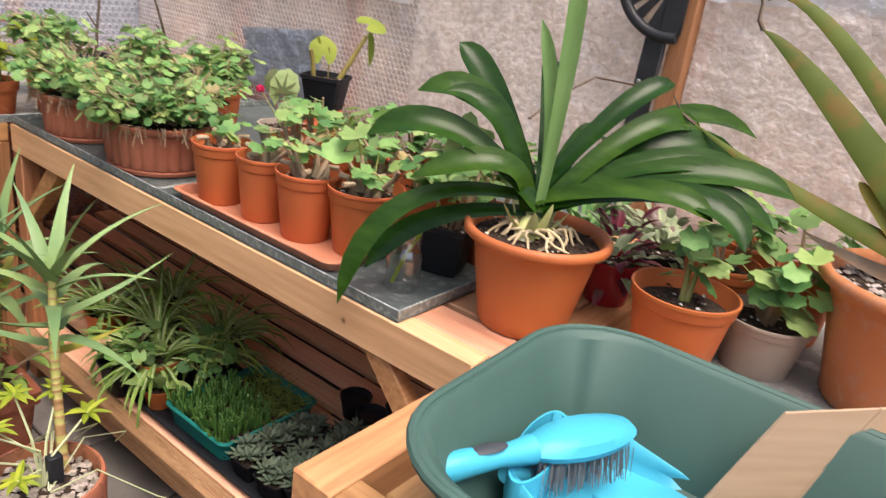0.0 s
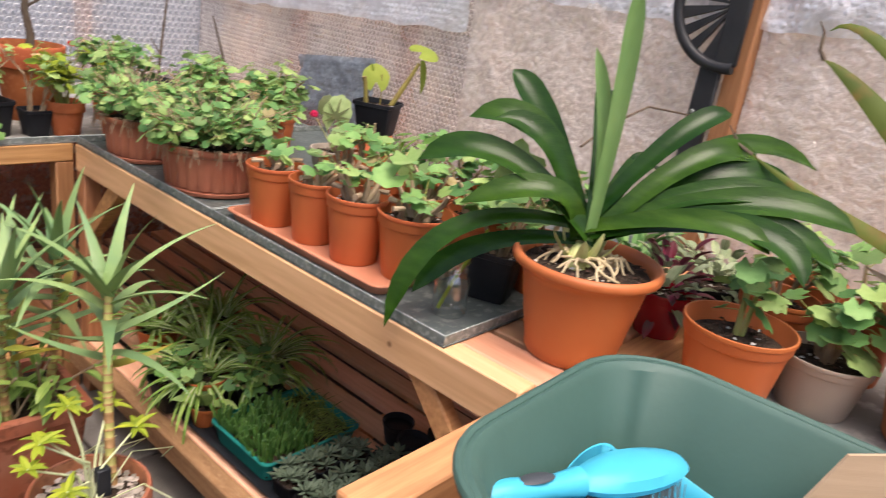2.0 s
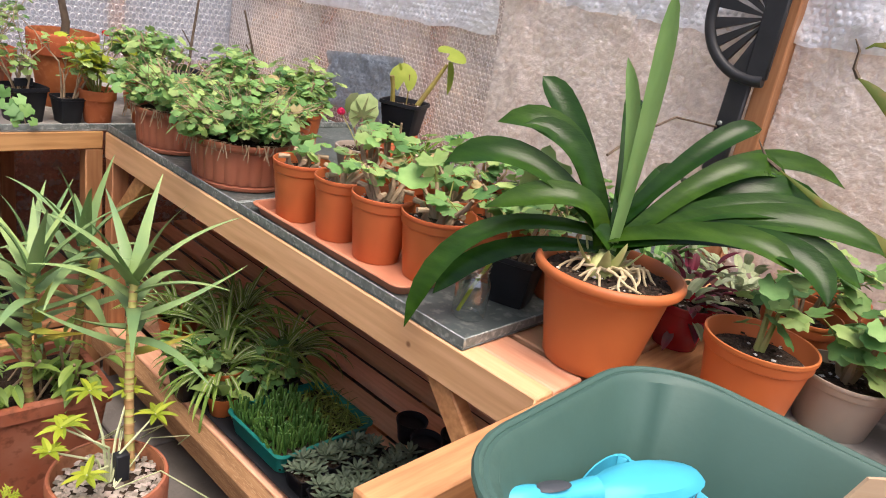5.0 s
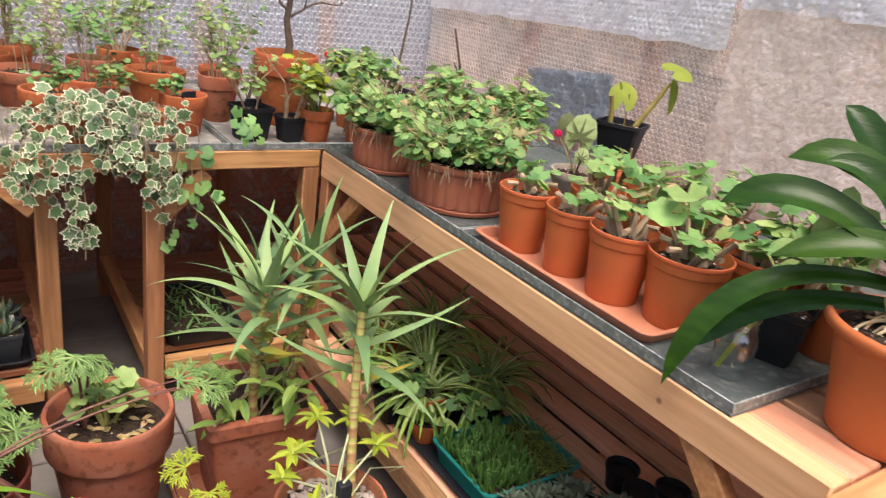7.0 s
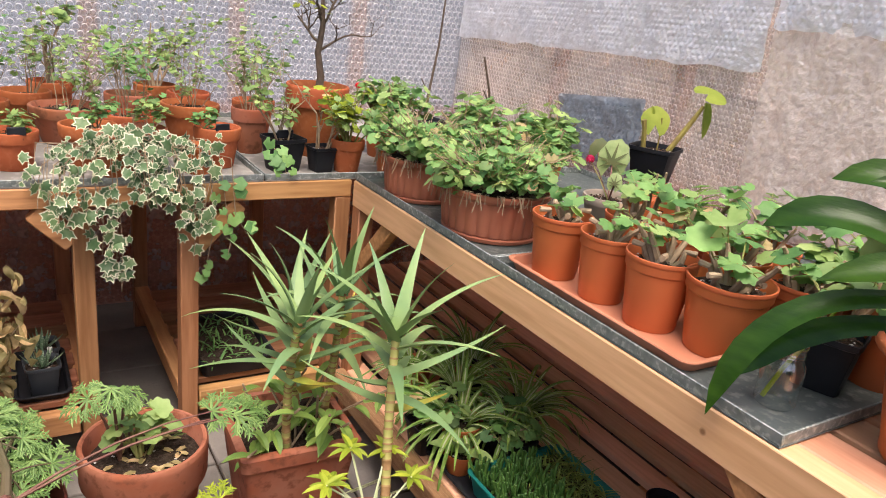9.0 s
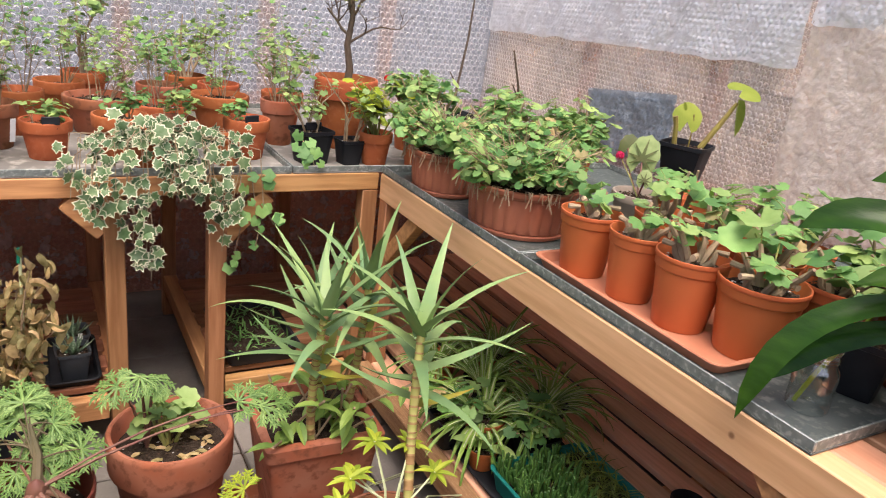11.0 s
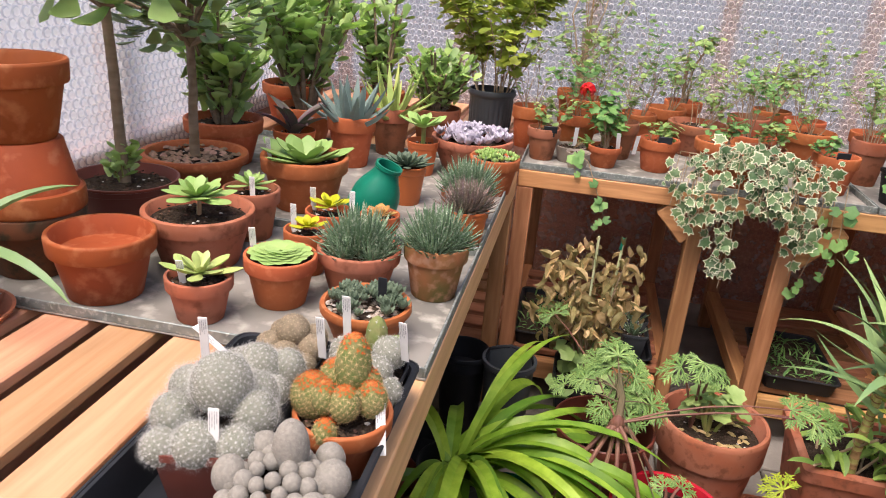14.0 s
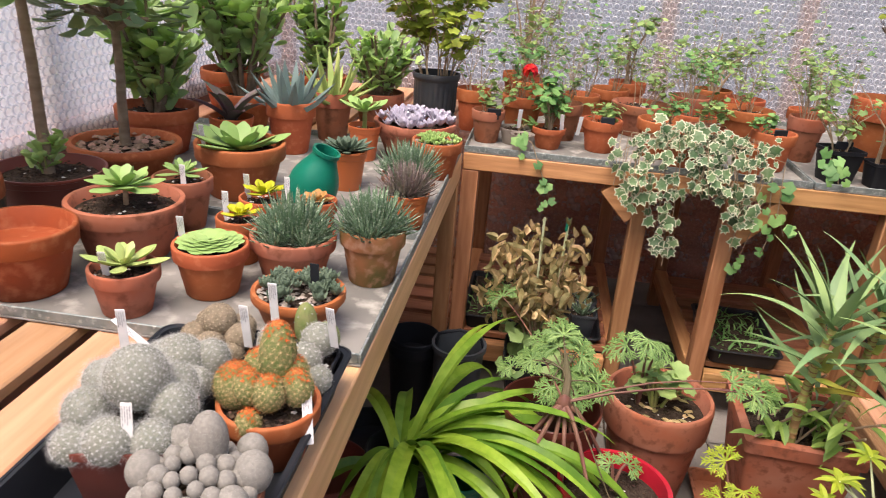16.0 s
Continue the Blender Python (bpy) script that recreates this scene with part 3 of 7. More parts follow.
# back bench, two units
def back_unit(x0, x1, side_label, brace_left, brace_right):
    u = thing("potting_bench", (0, 0, 0), side_label, "bench", "greenhouse benches")
    y0 = 2.153
    xt = 0.323 if x0 < 0 else x1
    part("front_beam", Shape().box(x0, xt, y0, y0 + 0.045, B - 0.05, B), WOODX, u)
    part("rear_beam", Shape().box(x0, xt, 3.06, 3.1, B - 0.075, B - 0.022), WOODX, u)
    slats_along(u, "x", y0 + 0.048, 3.06, x0, xt, B - 0.001)
    for x in (x0 + 0.0235, x1 - 0.0235):
        leg(u, x, y0 + 0.024, B - 0.05)
        leg(u, x, 2.95, B - 0.05)
        part("side_rail", Shape().box(x - 0.0235, x + 0.0235, y0 + 0.05, 2.92, 0.11, 0.165), WOOD, u)
    if brace_left:
        brace(u, (x0 + 0.045, y0 + 0.022, 0.585), (x0 + 0.155, y0 + 0.022, 0.70))
    if brace_right:
        brace(u, (x1 - 0.045, y0 + 0.022, 0.615), (x1 - 0.125, y0 + 0.022, 0.70))
    part("shelf_rail", Shape().box(x0 + 0.05, x1 - 0.05, y0 + 0.002, y0 + 0.04, 0.09, 0.152), WOODX, u)
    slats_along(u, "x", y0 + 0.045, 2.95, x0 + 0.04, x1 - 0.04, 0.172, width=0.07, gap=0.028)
back_unit(0.325, 0.797, "larch slatted bench unit with a lower shelf in the corner", True, False)
back_unit(-0.42, 0.122, "larch slatted bench unit with a lower shelf against the back wall", False, True)

# left bench: front at x = -0.42
lb = thing("potting_bench", (0, 0, 0), "long orange larch slatted bench on the succulent side", "bench", "greenhouse benches")
part("front_beam", Shape().box(-0.47, -0.423, -0.8, 2.15, B - 0.075, B), WOODP, lb, "pale planed larch front rail")
part("rear_beam", Shape().box(-1.36, -1.32, -0.8, 3.1, B - 0.075, B - 0.022), WOOD, lb)
slats_along(lb, "y", -1.326, -0.472, -0.8, 3.1, B - 0.001, width=0.076, gap=0.029)
for x, y in ((-0.447, 2.12), (-0.447, 0.7), (-0.447, -0.7), (-1.34, 2.12), (-1.34, 0.7)):
    leg(lb, x, y)
for y in (0.6, 2.4):
    part("cross_bearer", Shape().box(-1.32, -0.475, y, y + 0.045, B - 0.075, B - 0.025), WOODX, lb)
part("shelf_rail", Shape().box(-1.36, -0.43, 2.155, 2.193, 0.09, 0.152), WOODX, lb)
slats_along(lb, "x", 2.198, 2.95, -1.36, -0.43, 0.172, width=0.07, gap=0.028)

# galvanised trays: floor sheet with a low turned-up lip
def metal_tray(x0, x1, y0, y1, z, lip, floor_mat, label, edge=GALV):
    t = thing("galvanised_tray", (0, 0, 0), label, "metal tray", "galvanised bench trays")
    part("tray_floor", Shape().box(x0, x1, y0, y1, z, z + 0.004, 0.001), floor_mat, t)
    for a, b, c, d in ((x0, x0 + 0.004, y0, y1), (x1 - 0.004, x1, y0, y1), (x0 + 0.004, x1 - 0.004, y0, y0 + 0.004), (x0 + 0.004, x1 - 0.004, y1 - 0.004, y1)):
        part("lip", Shape().box(a, b, c, d, z + 0.0042, z + lip, 0.001), edge, t)
metal_tray(0.803, 1.64, 0.766, 1.456, B + 0.001, 0.022, GALVD, "galvanised steel gravel tray with wet dark floor")
metal_tray(0.803, 1.64, 1.46, 2.145, B + 0.001, 0.022, GALVD, "galvanised steel gravel tray with wet dark floor")
metal_tray(0.325, 0.54, 2.155, 3.05, B + 0.001, 0.02, GALVF, "galvanised steel tray on the back bench")
metal_tray(0.544, 1.60, 2.155, 3.05, B + 0.001, 0.02, GALVF, "galvanised steel tray on the back bench")
metal_tray(-0.42, 0.323, 2.155, 3.05, B + 0.001, 0.02, GALVF, "galvanised steel tray on the back bench")
metal_tray(-1.30, -0.424, 0.957, 1.43, B + 0.001, 0.02, GALVF, "worn grey galvanised tray with water stains")
metal_tray(-1.30, -0.424, 1.434, 2.146, B + 0.001, 0.02, GALVF, "worn grey galvanised tray with water stains")
metal_tray(1.02, 1.62, -0.3, 0.44, B + 0.001, 0.006, GALVF, "flat grey zinc sheet on the near bench")

# ---- plant materials ----
LEAFG = material("geranium_leaf", (0.185, 0.365, 0.115), 0.5, (0.115, 0.265, 0.07), 25, 0.15, island=0.38, leaf=0.3, fine=120)
LEAFY = material("lime_leaf", (0.36, 0.43, 0.04), 0.5, (0.27, 0.36, 0.03), 25, 0.1, island=0.25, leaf=0.35)
LEAFP = material("pale_bush_leaf", (0.29, 0.43, 0.15), 0.5, (0.20, 0.33, 0.095), 25, 0.1, island=0.4, leaf=0.35)
LEAFD = material("glossy_dark_leaf", (0.013, 0.046, 0.004), 0.27, (0.027, 0.075, 0.008), 9, 0.12, stretch=(1.5, 1.5, 6), objvar=0.35, leaf=0.12, spec=0.22, fine=60)
LEAFS = material("strappy_leaf", (0.235, 0.40, 0.045), 0.36, (0.15, 0.30, 0.025), 8, 0.06, stretch=(4, 4, 1), objvar=0.4, leaf=0.35)
LEAFV = material("cream_stripe_leaf", (0.64, 0.69, 0.44), 0.45, (0.52, 0.60, 0.33), 20, 0.05, island=0.15, leaf=0.3)
LEAFSP = material("spider_leaf", (0.29, 0.45, 0.105), 0.42, (0.20, 0.35, 0.07), 20, 0.05, island=0.25, leaf=0.3)
ALOE = material("blue_green_aloe", (0.165, 0.29, 0.125), 0.42, (0.23, 0.345, 0.12), 7, 0.08, objvar=0.25, leaf=0.12)
ALOEY = material("yellowing_aloe", (0.30, 0.36, 0.06), 0.45, (0.42, 0.30, 0.04), 14, 0.08, objvar=0.2, leaf=0.1)
ALOEB = material("olive_aloe", (0.088, 0.115, 0.02), 0.55, (0.06, 0.085, 0.013), 12, 0.1, objvar=0.15, alt2=(0.13, 0.09, 0.022), spec=0.12, fine=20)
STEMA = material("green_aloe_stem", (0.34, 0.36, 0.10), 0.55, (0.42, 0.36, 0.13), 18, 0.25)
STEMR = material("tan_stem_scar", (0.37, 0.235, 0.10), 0.7, (0.24, 0.13, 0.055), 25, 0.4)
WOODY = material("woody_stem", (0.27, 0.19, 0.115), 0.85, (0.40, 0.31, 0.20), 30, 0.5, fine=120)
TRUNK = material("jade_trunk", (0.16, 0.115, 0.07), 0.85, (0.25, 0.19, 0.13), 20, 0.6, fine=70, stretch=(1, 1, 3))
DARKTW = material("dark_twig", (0.085, 0.06, 0.042), 0.85, (0.13, 0.10, 0.07), 40, 0.5)
GREENST = material("green_stem", (0.22, 0.30, 0.07), 0.5, (0.3, 0.28, 0.1), 30, 0.15)
CUTST = material("brown_green_petiole", (0.085, 0.075, 0.035), 0.6, (0.12, 0.09, 0.05), 14, 0.2)
OLIVEST = material("olive_fleshy_stem", (0.23, 0.20, 0.045), 0.6, (0.17, 0.12, 0.04), 20, 0.2)
LEAFO = material("olive_lime_leaf", (0.36, 0.44, 0.075), 0.5, (0.26, 0.35, 0.05), 25, 0.1, island=0.25, leaf=0.4)
PINKST = material("reddish_petiole", (0.15, 0.058, 0.046), 0.55, (0.20, 0.11, 0.07), 14, 0.2)
IVYG = material("ivy_green", (0.07, 0.145, 0.052), 0.5, (0.14, 0.215, 0.105), 60, 0.1, island=0.35, leaf=0.2)
IVYC = material("ivy_cream_margin", (0.60, 0.60, 0.43), 0.5, (0.50, 0.52, 0.34), 40, 0.05, island=0.2, leaf=0.2)
CUTG = material("grey_green_cut_leaf", (0.205, 0.335, 0.105), 0.5, (0.135, 0.25, 0.065), 25, 0.1, island=0.3, leaf=0.25)
DEAD = material("dried_leaf", (0.52, 0.42, 0.21), 0.7, (0.31, 0.245, 0.095), 55, 0.5, island=0.5, leaf=0.3)
JADE = material("jade_leaf", (0.50, 0.67, 0.28), 0.32, (0.38, 0.57, 0.19), 12, 0.05, island=0.3, leaf=0.55, spec=0.5)
JADED = material("dark_jade_leaf", (0.30, 0.43, 0.20), 0.35, (0.21, 0.34, 0.13), 12, 0.05, island=0.3, leaf=0.35, spec=0.5)
ECHEV = material("echeveria_leaf", (0.40, 0.57, 0.19), 0.42, (0.31, 0.50, 0.14), 14, 0.04, island=0.16, leaf=0.2, objvar=0.12)
ECHPALE = material("cream_edged_rosette", (0.50, 0.57, 0.20), 0.42, (0.36, 0.5, 0.14), 20, 0.04, island=0.2, leaf=0.1)
YELROS = material("yellow_rosette", (0.50, 0.50, 0.02), 0.4, (0.4, 0.44, 0.02), 14, 0.04, island=0.15, leaf=0.12)
ORGROS = material("coppery_rosette", (0.43, 0.22, 0.07), 0.45, (0.36, 0.25, 0.07), 14, 0.04, island=0.25, leaf=0.1)
HAW = material("haworthia_leaf", (0.13, 0.21, 0.12), 0.5, (0.09, 0.16, 0.085), 40, 0.2, island=0.25, alt2=(0.40, 0.46, 0.36), fine=260)
HAWP = material("purplish_haworthia", (0.19, 0.13, 0.12), 0.5, (0.13, 0.13, 0.085), 40, 0.2, island=0.3, alt2=(0.36, 0.3, 0.28), fine=260)
AGAVE = material("blue_agave", (0.19, 0.265, 0.245), 0.5, (0.14, 0.205, 0.185), 12, 0.06, island=0.15)
LILAC = material("lilac_rosettes", (0.52, 0.49, 0.56), 0.6, (0.40, 0.37, 0.44), 25, 0.06, island=0.22)
MOSS = material("mossy_succulent", (0.075, 0.185, 0.04), 0.45, (0.05, 0.13, 0.025), 12, 0.05, island=0.35, leaf=0.1)
SAGEROS = material("grey_green_rosettes", (0.12, 0.165, 0.11), 0.6, (0.08, 0.12, 0.075), 25, 0.06, island=0.25)
PURPLE = material("purple_leaf", (0.14, 0.07, 0.10), 0.5, (0.10, 0.12, 0.07), 20, 0.06, island=0.3)
WINE = material("wine_red_leaf", (0.20, 0.02, 0.05), 0.45, (0.12, 0.05, 0.05), 20, 0.06, island=0.3, leaf=0.15)
RED = material("red_petals", (0.72, 0.02, 0.02), 0.5, (0.6, 0.01, 0.015), 20, 0.05, island=0.15, leaf=0.2)
MAGENTA = material("magenta_petals", (0.65, 0.02, 0.11), 0.5, (0.5, 0.01, 0.08), 20, 0.05, island=0.15, leaf=0.2)
CACW = material("white_woolly_cactus", (0.25, 0.255, 0.215), 0.95, (0.18, 0.19, 0.15), 120, 0.8, fine=240)
CACT = material("tan_spined_cactus", (0.24, 0.19, 0.13), 0.95, (0.17, 0.14, 0.09), 130, 0.8, fine=240)
CACG = material("grey_cactus", (0.255, 0.24, 0.21), 0.95, (0.20, 0.19, 0.165), 300, 0.35, fine=620, bumpd=0.0015)
CACN = material("green_cactus", (0.14, 0.19, 0.055), 0.8, (0.21, 0.21, 0.085), 90, 0.6, fine=200)
CACO = material("orange_crown", (0.52, 0.16, 0.04), 0.9, (0.42, 0.20, 0.06), 90, 0.6, fine=200)
SPINE = material("pale_spines", (0.64, 0.64, 0.61), 0.8, island=0.12, bump=0, leaf=0.25)
SPINE2 = material("straw_spines", (0.58, 0.44, 0.22), 0.7, island=0.25, bump=0, leaf=0.2)
SPINE3 = material("tan_spines", (0.44, 0.36, 0.25), 0.8, island=0.15, bump=0, leaf=0.2)
SPINEO = material("orange_spines", (0.52, 0.12, 0.02), 0.7, island=0.3, bump=0)
LABELINK = material("faded_print", (0.34, 0.34, 0.35), 0.6, bump=0)
ROOT = material("pale_roots", (0.55, 0.46, 0.28), 0.7, (0.45, 0.36, 0.2), 30, 0.2)

UP = Vector((0, 0, 1))
def polar(a, e):
    return Vector((math.cos(a) * math.cos(e), math.sin(a) * math.cos(e), math.sin(e)))

# ---- pots ----
def pot_shape(r, h, kind, n=32):
    s = Shape()
    if kind == "clay":
        pr = [(0.66, 0), (0.69, 0.02), (0.885, 0.70), (0.94, 0.715), (0.955, 0.74), (0.965, 0.97), (0.955, 0.995), (0.91, 1.0), (0.89, 0.98), (0.85, 0.74), (0.83, 0.70)]
    elif kind == "plastic":
        pr = [(0.72, 0), (0.735, 0.02), (0.925, 0.80), (0.965, 0.815), (0.975, 0.83), (0.985, 0.96), (1.0, 0.985), (1.0, 1.0), (0.965, 1.0), (0.955, 0.97), (0.90, 0.80), (0.88, 0.75)]
    elif kind == "rolled":
        pr = [(0.60, 0), (0.63, 0.03), (0.64, 0.10), (0.78, 0.60), (0.83, 0.80), (0.845, 0.825), (0.88, 0.85), (0.93, 0.885), (0.985, 0.905), (1.0, 0.93), (1.0, 0.965), (0.98, 0.99), (0.94, 1.0), (0.895, 0.98), (0.86, 0.92), (0.82, 0.80)]
    elif kind == "fluted":
        pr = [(0.80, 0), (0.86, 0.03), (0.88, 0.10), (0.84, 0.13), (0.85, 0.155), (0.87, 0.3), (0.895, 0.6), (0.915, 0.82), (0.95, 0.86), (0.985, 0.88), (1.0, 0.92), (1.0, 0.98), (0.98, 1.0), (0.93, 1.0), (0.91, 0.9), (0.89, 0.8)]
    elif kind == "bowl":
        pr = [(0.62, 0), (0.66, 0.03), (0.90, 0.72), (0.96, 0.76), (1.0, 0.82), (1.0, 0.95), (0.985, 1.0), (0.9, 1.0), (0.87, 0.95), (0.85, 0.8)]
    else:
        pr = [(0.70, 0), (0.72, 0.02), (0.93, 0.88), (0.97, 0.89), (1.0, 0.90), (1.0, 1.0), (0.95, 1.0), (0.93, 0.97), (0.88, 0.78)]
    wave = None
    if kind == "fluted":
        wave = lambda a, z: (0.035 * abs(math.sin(a * 13)) if 0.14 * h < z < 0.79 * h else 0.0)
        n = 208
    sq = 6.0 if kind == "square" else 0.0
    return s.lathe([(a * r, b * h) for a, b in pr], n, wave=wave, square=sq)

def rim_band(pot, r, h, kind, mat):
    """The thick collar of a clay pot, or the lip of a plastic one."""
    if kind == "clay":
        pr = [(0.945, 0.712), (0.972, 0.714), (0.985, 0.735), (1.0, 0.96), (0.992, 0.99), (0.97, 1.004), (0.93, 1.003)]
    elif kind == "plastic":
        pr = [(0.975, 0.93), (1.005, 0.945), (1.012, 0.97), (1.008, 1.0), (0.985, 1.006), (0.97, 1.001)]
    else:
        return
    part("rim", Shape().lathe([(a * r, b * h) for a, b in pr], 36, cap=False), mat, pot)


def add_pot(owner, r, h, kind, mat, fill=0.82, soil=SOIL, rng=None, label=""):
    rim_band(part("pot", pot_shape(r, h, kind), mat, owner, label), r, h, kind, mat)
    k = 0.86 if kind != "fluted" else 0.9
    s = Shape()
    n = 24
    vs = [(0, 0, h * fill + 0.004)]
    rg = random.Random(int(r * 9999))
    for ring in (0.35, 0.7, 1.0):
        for i in range(n):
            a = 6.2832 * i / n
            q = r * k * ring
            if kind == "square":
                q *= 1 / (abs(math.cos(a)) ** 8 + abs(math.sin(a)) ** 8) ** 0.125
            vs.append((q * math.cos(a), q * math.sin(a), h * fill + (rg.uniform(-0.003, 0.005) if ring < 1 else -0.004)))
    fs = [(0, 1 + i, 1 + (i + 1) % n) for i in range(n)]
    for j in (0, n):
        fs += [(1 + j + i, 1 + j + n + i, 1 + j + n + (i + 1) % n, 1 + j + (i + 1) % n) for i in range(n)]
    s.add(vs, fs)
    part("compost", s, soil, owner)
    rg2 = random.Random(int(r * 7777) + int(h * 5555))
    cr = Shape().stones(rg2, 0, 0, h * fill + .003, r * k * .92, int(30 + r * 900), .0036)
    cr.m = [1 if (i // 8) % 11 == 0 else 0 for i in range(len(cr.f))]
    part("compost_crumb", cr, [CRUMB, PERL], owner, smooth=False)
    return h * fill


def gravel(owner, r, z, count=160, size=0.006, mat=GRIT, name="gravel"):
    g = part(name, Shape().stones(random.Random(count), 0, 0, z + size * 0.5, r, count, size), mat, owner, smooth=False)
    return g

# ---- foliage builders, in the plant's own coordinates ----
def lobed(r, lobes=7, depth=0.12, n=29, wide=1.0):
    pts = []
    for i in range(n):
        a = -2.75 + 5.5 * i / (n - 1)
        q = r * (1 - depth + depth * math.cos(lobes * a))
        pts.append((q * math.sin(a) * wide, q * math.cos(a)))
    pts.append((0, -r * 0.25))
    return pts

STAR = [(0, 1.0), (0.2, 0.56), (0.6, 0.62), (0.5, 0.25), (0.84, -0.08), (0.42, -0.28), (0.2, -0.5), (0, -0.34), (-0.2, -0.5), (-0.42, -0.28), (-0.84, -0.08), (-0.5, 0.25), (-0.6, 0.62), (-0.2, 0.56)]

def geranium(owner, rng, z0, stems, height, spread, leaves, lsize, leafmat=LEAFG, stemmat=WOODY, stemr=0.0035, lean=0.0, droop=0.0):
    lf, pt = Shape(), Shape()
    for s in range(stems):
        a = rng.uniform(0, 6.283)
        base = Vector((math.cos(a), math.sin(a), 0)) * spread * 0.18 * rng.random() + Vector((0, 0, z0 - 0.01))
        tip = Vector((math.cos(a) * spread * rng.uniform(0.25, 0.95), math.sin(a) * spread * rng.uniform(0.25, 0.95), z0 + height * rng.uniform(0.45, 0.95)))
        mid = (base + tip) * 0.5 + Vector((rng.uniform(-.2, .2) * spread, rng.uniform(-.2, .2) * spread, height * 0.12))
        pts = [base.lerp(mid, t).lerp(mid.lerp(tip, t), t) for t in (0, .25, .5, .75, 1)]
        part("stem", Shape().tube(pts, [stemr * k for k in (1.4, 1.2, 1.0, 0.85, 0.6)], 6), stemmat, owner)
        for _ in range(leaves):
            t = rng.uniform(0.45, 1.0)
            p = base.lerp(mid, t).lerp(mid.lerp(tip, t), t)
            d = polar(rng.uniform(0, 6.283), rng.uniform(-0.1 - droop, 0.95 - droop))
            ln = lsize * rng.uniform(0.8, 2.2)
            q = p + d * ln
            q.z = max(q.z, z0 + 0.004 if (q.xy.length < spread * 0.5) else q.z)
            pt.tube([p, (p + q) / 2 + Vector((0, 0, 0.004)), q], lsize * 0.04, 4)
            nr = (UP * rng.uniform(0.6, 1.2) + d * 0.5 + Vector((rng.uniform(-.5, .5), rng.uniform(-.5, .5), 0)))
            r = lsize * rng.uniform(0.55, 1.1)
            lf.blade(q, nr, d, lobed(r, 7, 0.085), rng.uniform(-0.3, 0.45), 2 if rng.random() < .02 else (1 if rng.random() < .35 else 0))
    part("leafstalk_mass", pt, GREENST, owner)
    part("foliage", lf, [leafmat, LEAFP, DEAD], owner)


def flower_head(owner, p, r, mat, rng, stalk_from=None, label="red flower head"):
    s = Shape()
    for i in range(16):
        d = polar(rng.uniform(0, 6.283), rng.uniform(-0.3, 1.5))
        s.blade(Vector(p) + d * r * 0.6, d, UP + d, lobed(r * 0.55, 5, 0.1, 11), 0.2)
    part("flower", s, mat, owner, label)
    if stalk_from:
        part("flower_stalk", Shape().tube([stalk_from, (Vector(stalk_from) + Vector(p)) / 2 + Vector((0.004, 0, 0)), p], 0.0014, 5), GREENST, owner)


def twiggy(owner, rng, z0, stems, height, spread, leaves, lsize, leafmat=LEAFP, stemmat=WOODY, r=0.0028):
    """A leggy shrub: forked bare stems with a few leaves towards the tips."""
    st, lf = Shape(), Shape()
    def grow(p, d, ln, rad, level):
        pts = [p]
        q = p
        for i in range(3):
            d = (d + Vector((rng.uniform(-.25, .25), rng.uniform(-.25, .25), rng.uniform(-.05, .2)))).normalized()
            q = q + d * (ln / 3)
            pts.append(q)
        st.tube(pts, [rad, rad * .85, rad * .7, rad * .55], 5)
        if level < 2:
            for _ in range(rng.choice((1, 2, 2, 3))):
                grow(pts[rng.choice((1, 2, 3))], (d + polar(rng.uniform(0, 6.283), rng.uniform(-0.1, .8)) * 0.9).normalized(), ln * rng.uniform(.45, .8), rad * .6, level + 1)
        for _ in range(leaves if level else leaves // 3):
            t = rng.uniform(0.3, 1)
            b = pts[1].lerp(pts[3], t)
            dd = polar(rng.uniform(0, 6.283), rng.uniform(-.3, 1))
            c = b + dd * lsize * rng.uniform(.6, 1.6)
            st.tube([b, c], rad * .22, 3)
            lf.blade(c, dd * .5 + UP + Vector((rng.uniform(-.6, .6), rng.uniform(-.6, .6), 0)), dd, lobed(lsize * rng.uniform(.4, 1.0), 5, .14, 11), rng.uniform(-.2, .35))
    for s in range(stems):
        a = rng.uniform(0, 6.283)
        grow(Vector((math.cos(a) * spread * .2, math.sin(a) * spread * .2, z0 - .006)), (UP + Vector((math.cos(a), math.sin(a), 0)) * spread / height * rng.uniform(.2, 1.1)).normalized(), height * rng.uniform(.45, .75), r, 0)
    part("twig_work", st, stemmat, owner)
    part("foliage", lf, leafmat, owner)


def rosette(owner, p, r, n, width, thick, mat, curve=0.5, flat=0.25, name="rosette", prof=None, layers=True, rng=None, label="", seg=5, rise=1.3):
    rng = rng or random.Random(int(r * 1e5) + n)
    prof = prof or (lambda t: (0.45 + 0.75 * t) * (1 - max(0, t - .55) ** 2 * 4.2))
    small = r < .045
    s = Shape()
    for i in range(n):
        k = i / n
        a = i * 2.39996
        el = flat * .8 + (rise - flat) * (k ** 2.1 if layers else rng.random())
        ln = r * (1.0 - 0.62 * k) * rng.uniform(.92, 1.06)
        d = polar(a, el)
        s.fleshy(Vector(p) + polar(a, 0) * r * .06 + UP * r * .1 * k, d, ln, width * (1 - .5 * k), thick, curve * rng.uniform(-.1, .45), seg + 1, prof)
        if not small:
            part("leaf", s, mat, owner)
            s = Shape()
    if small:
        part("rosette_mat", s, mat, owner)


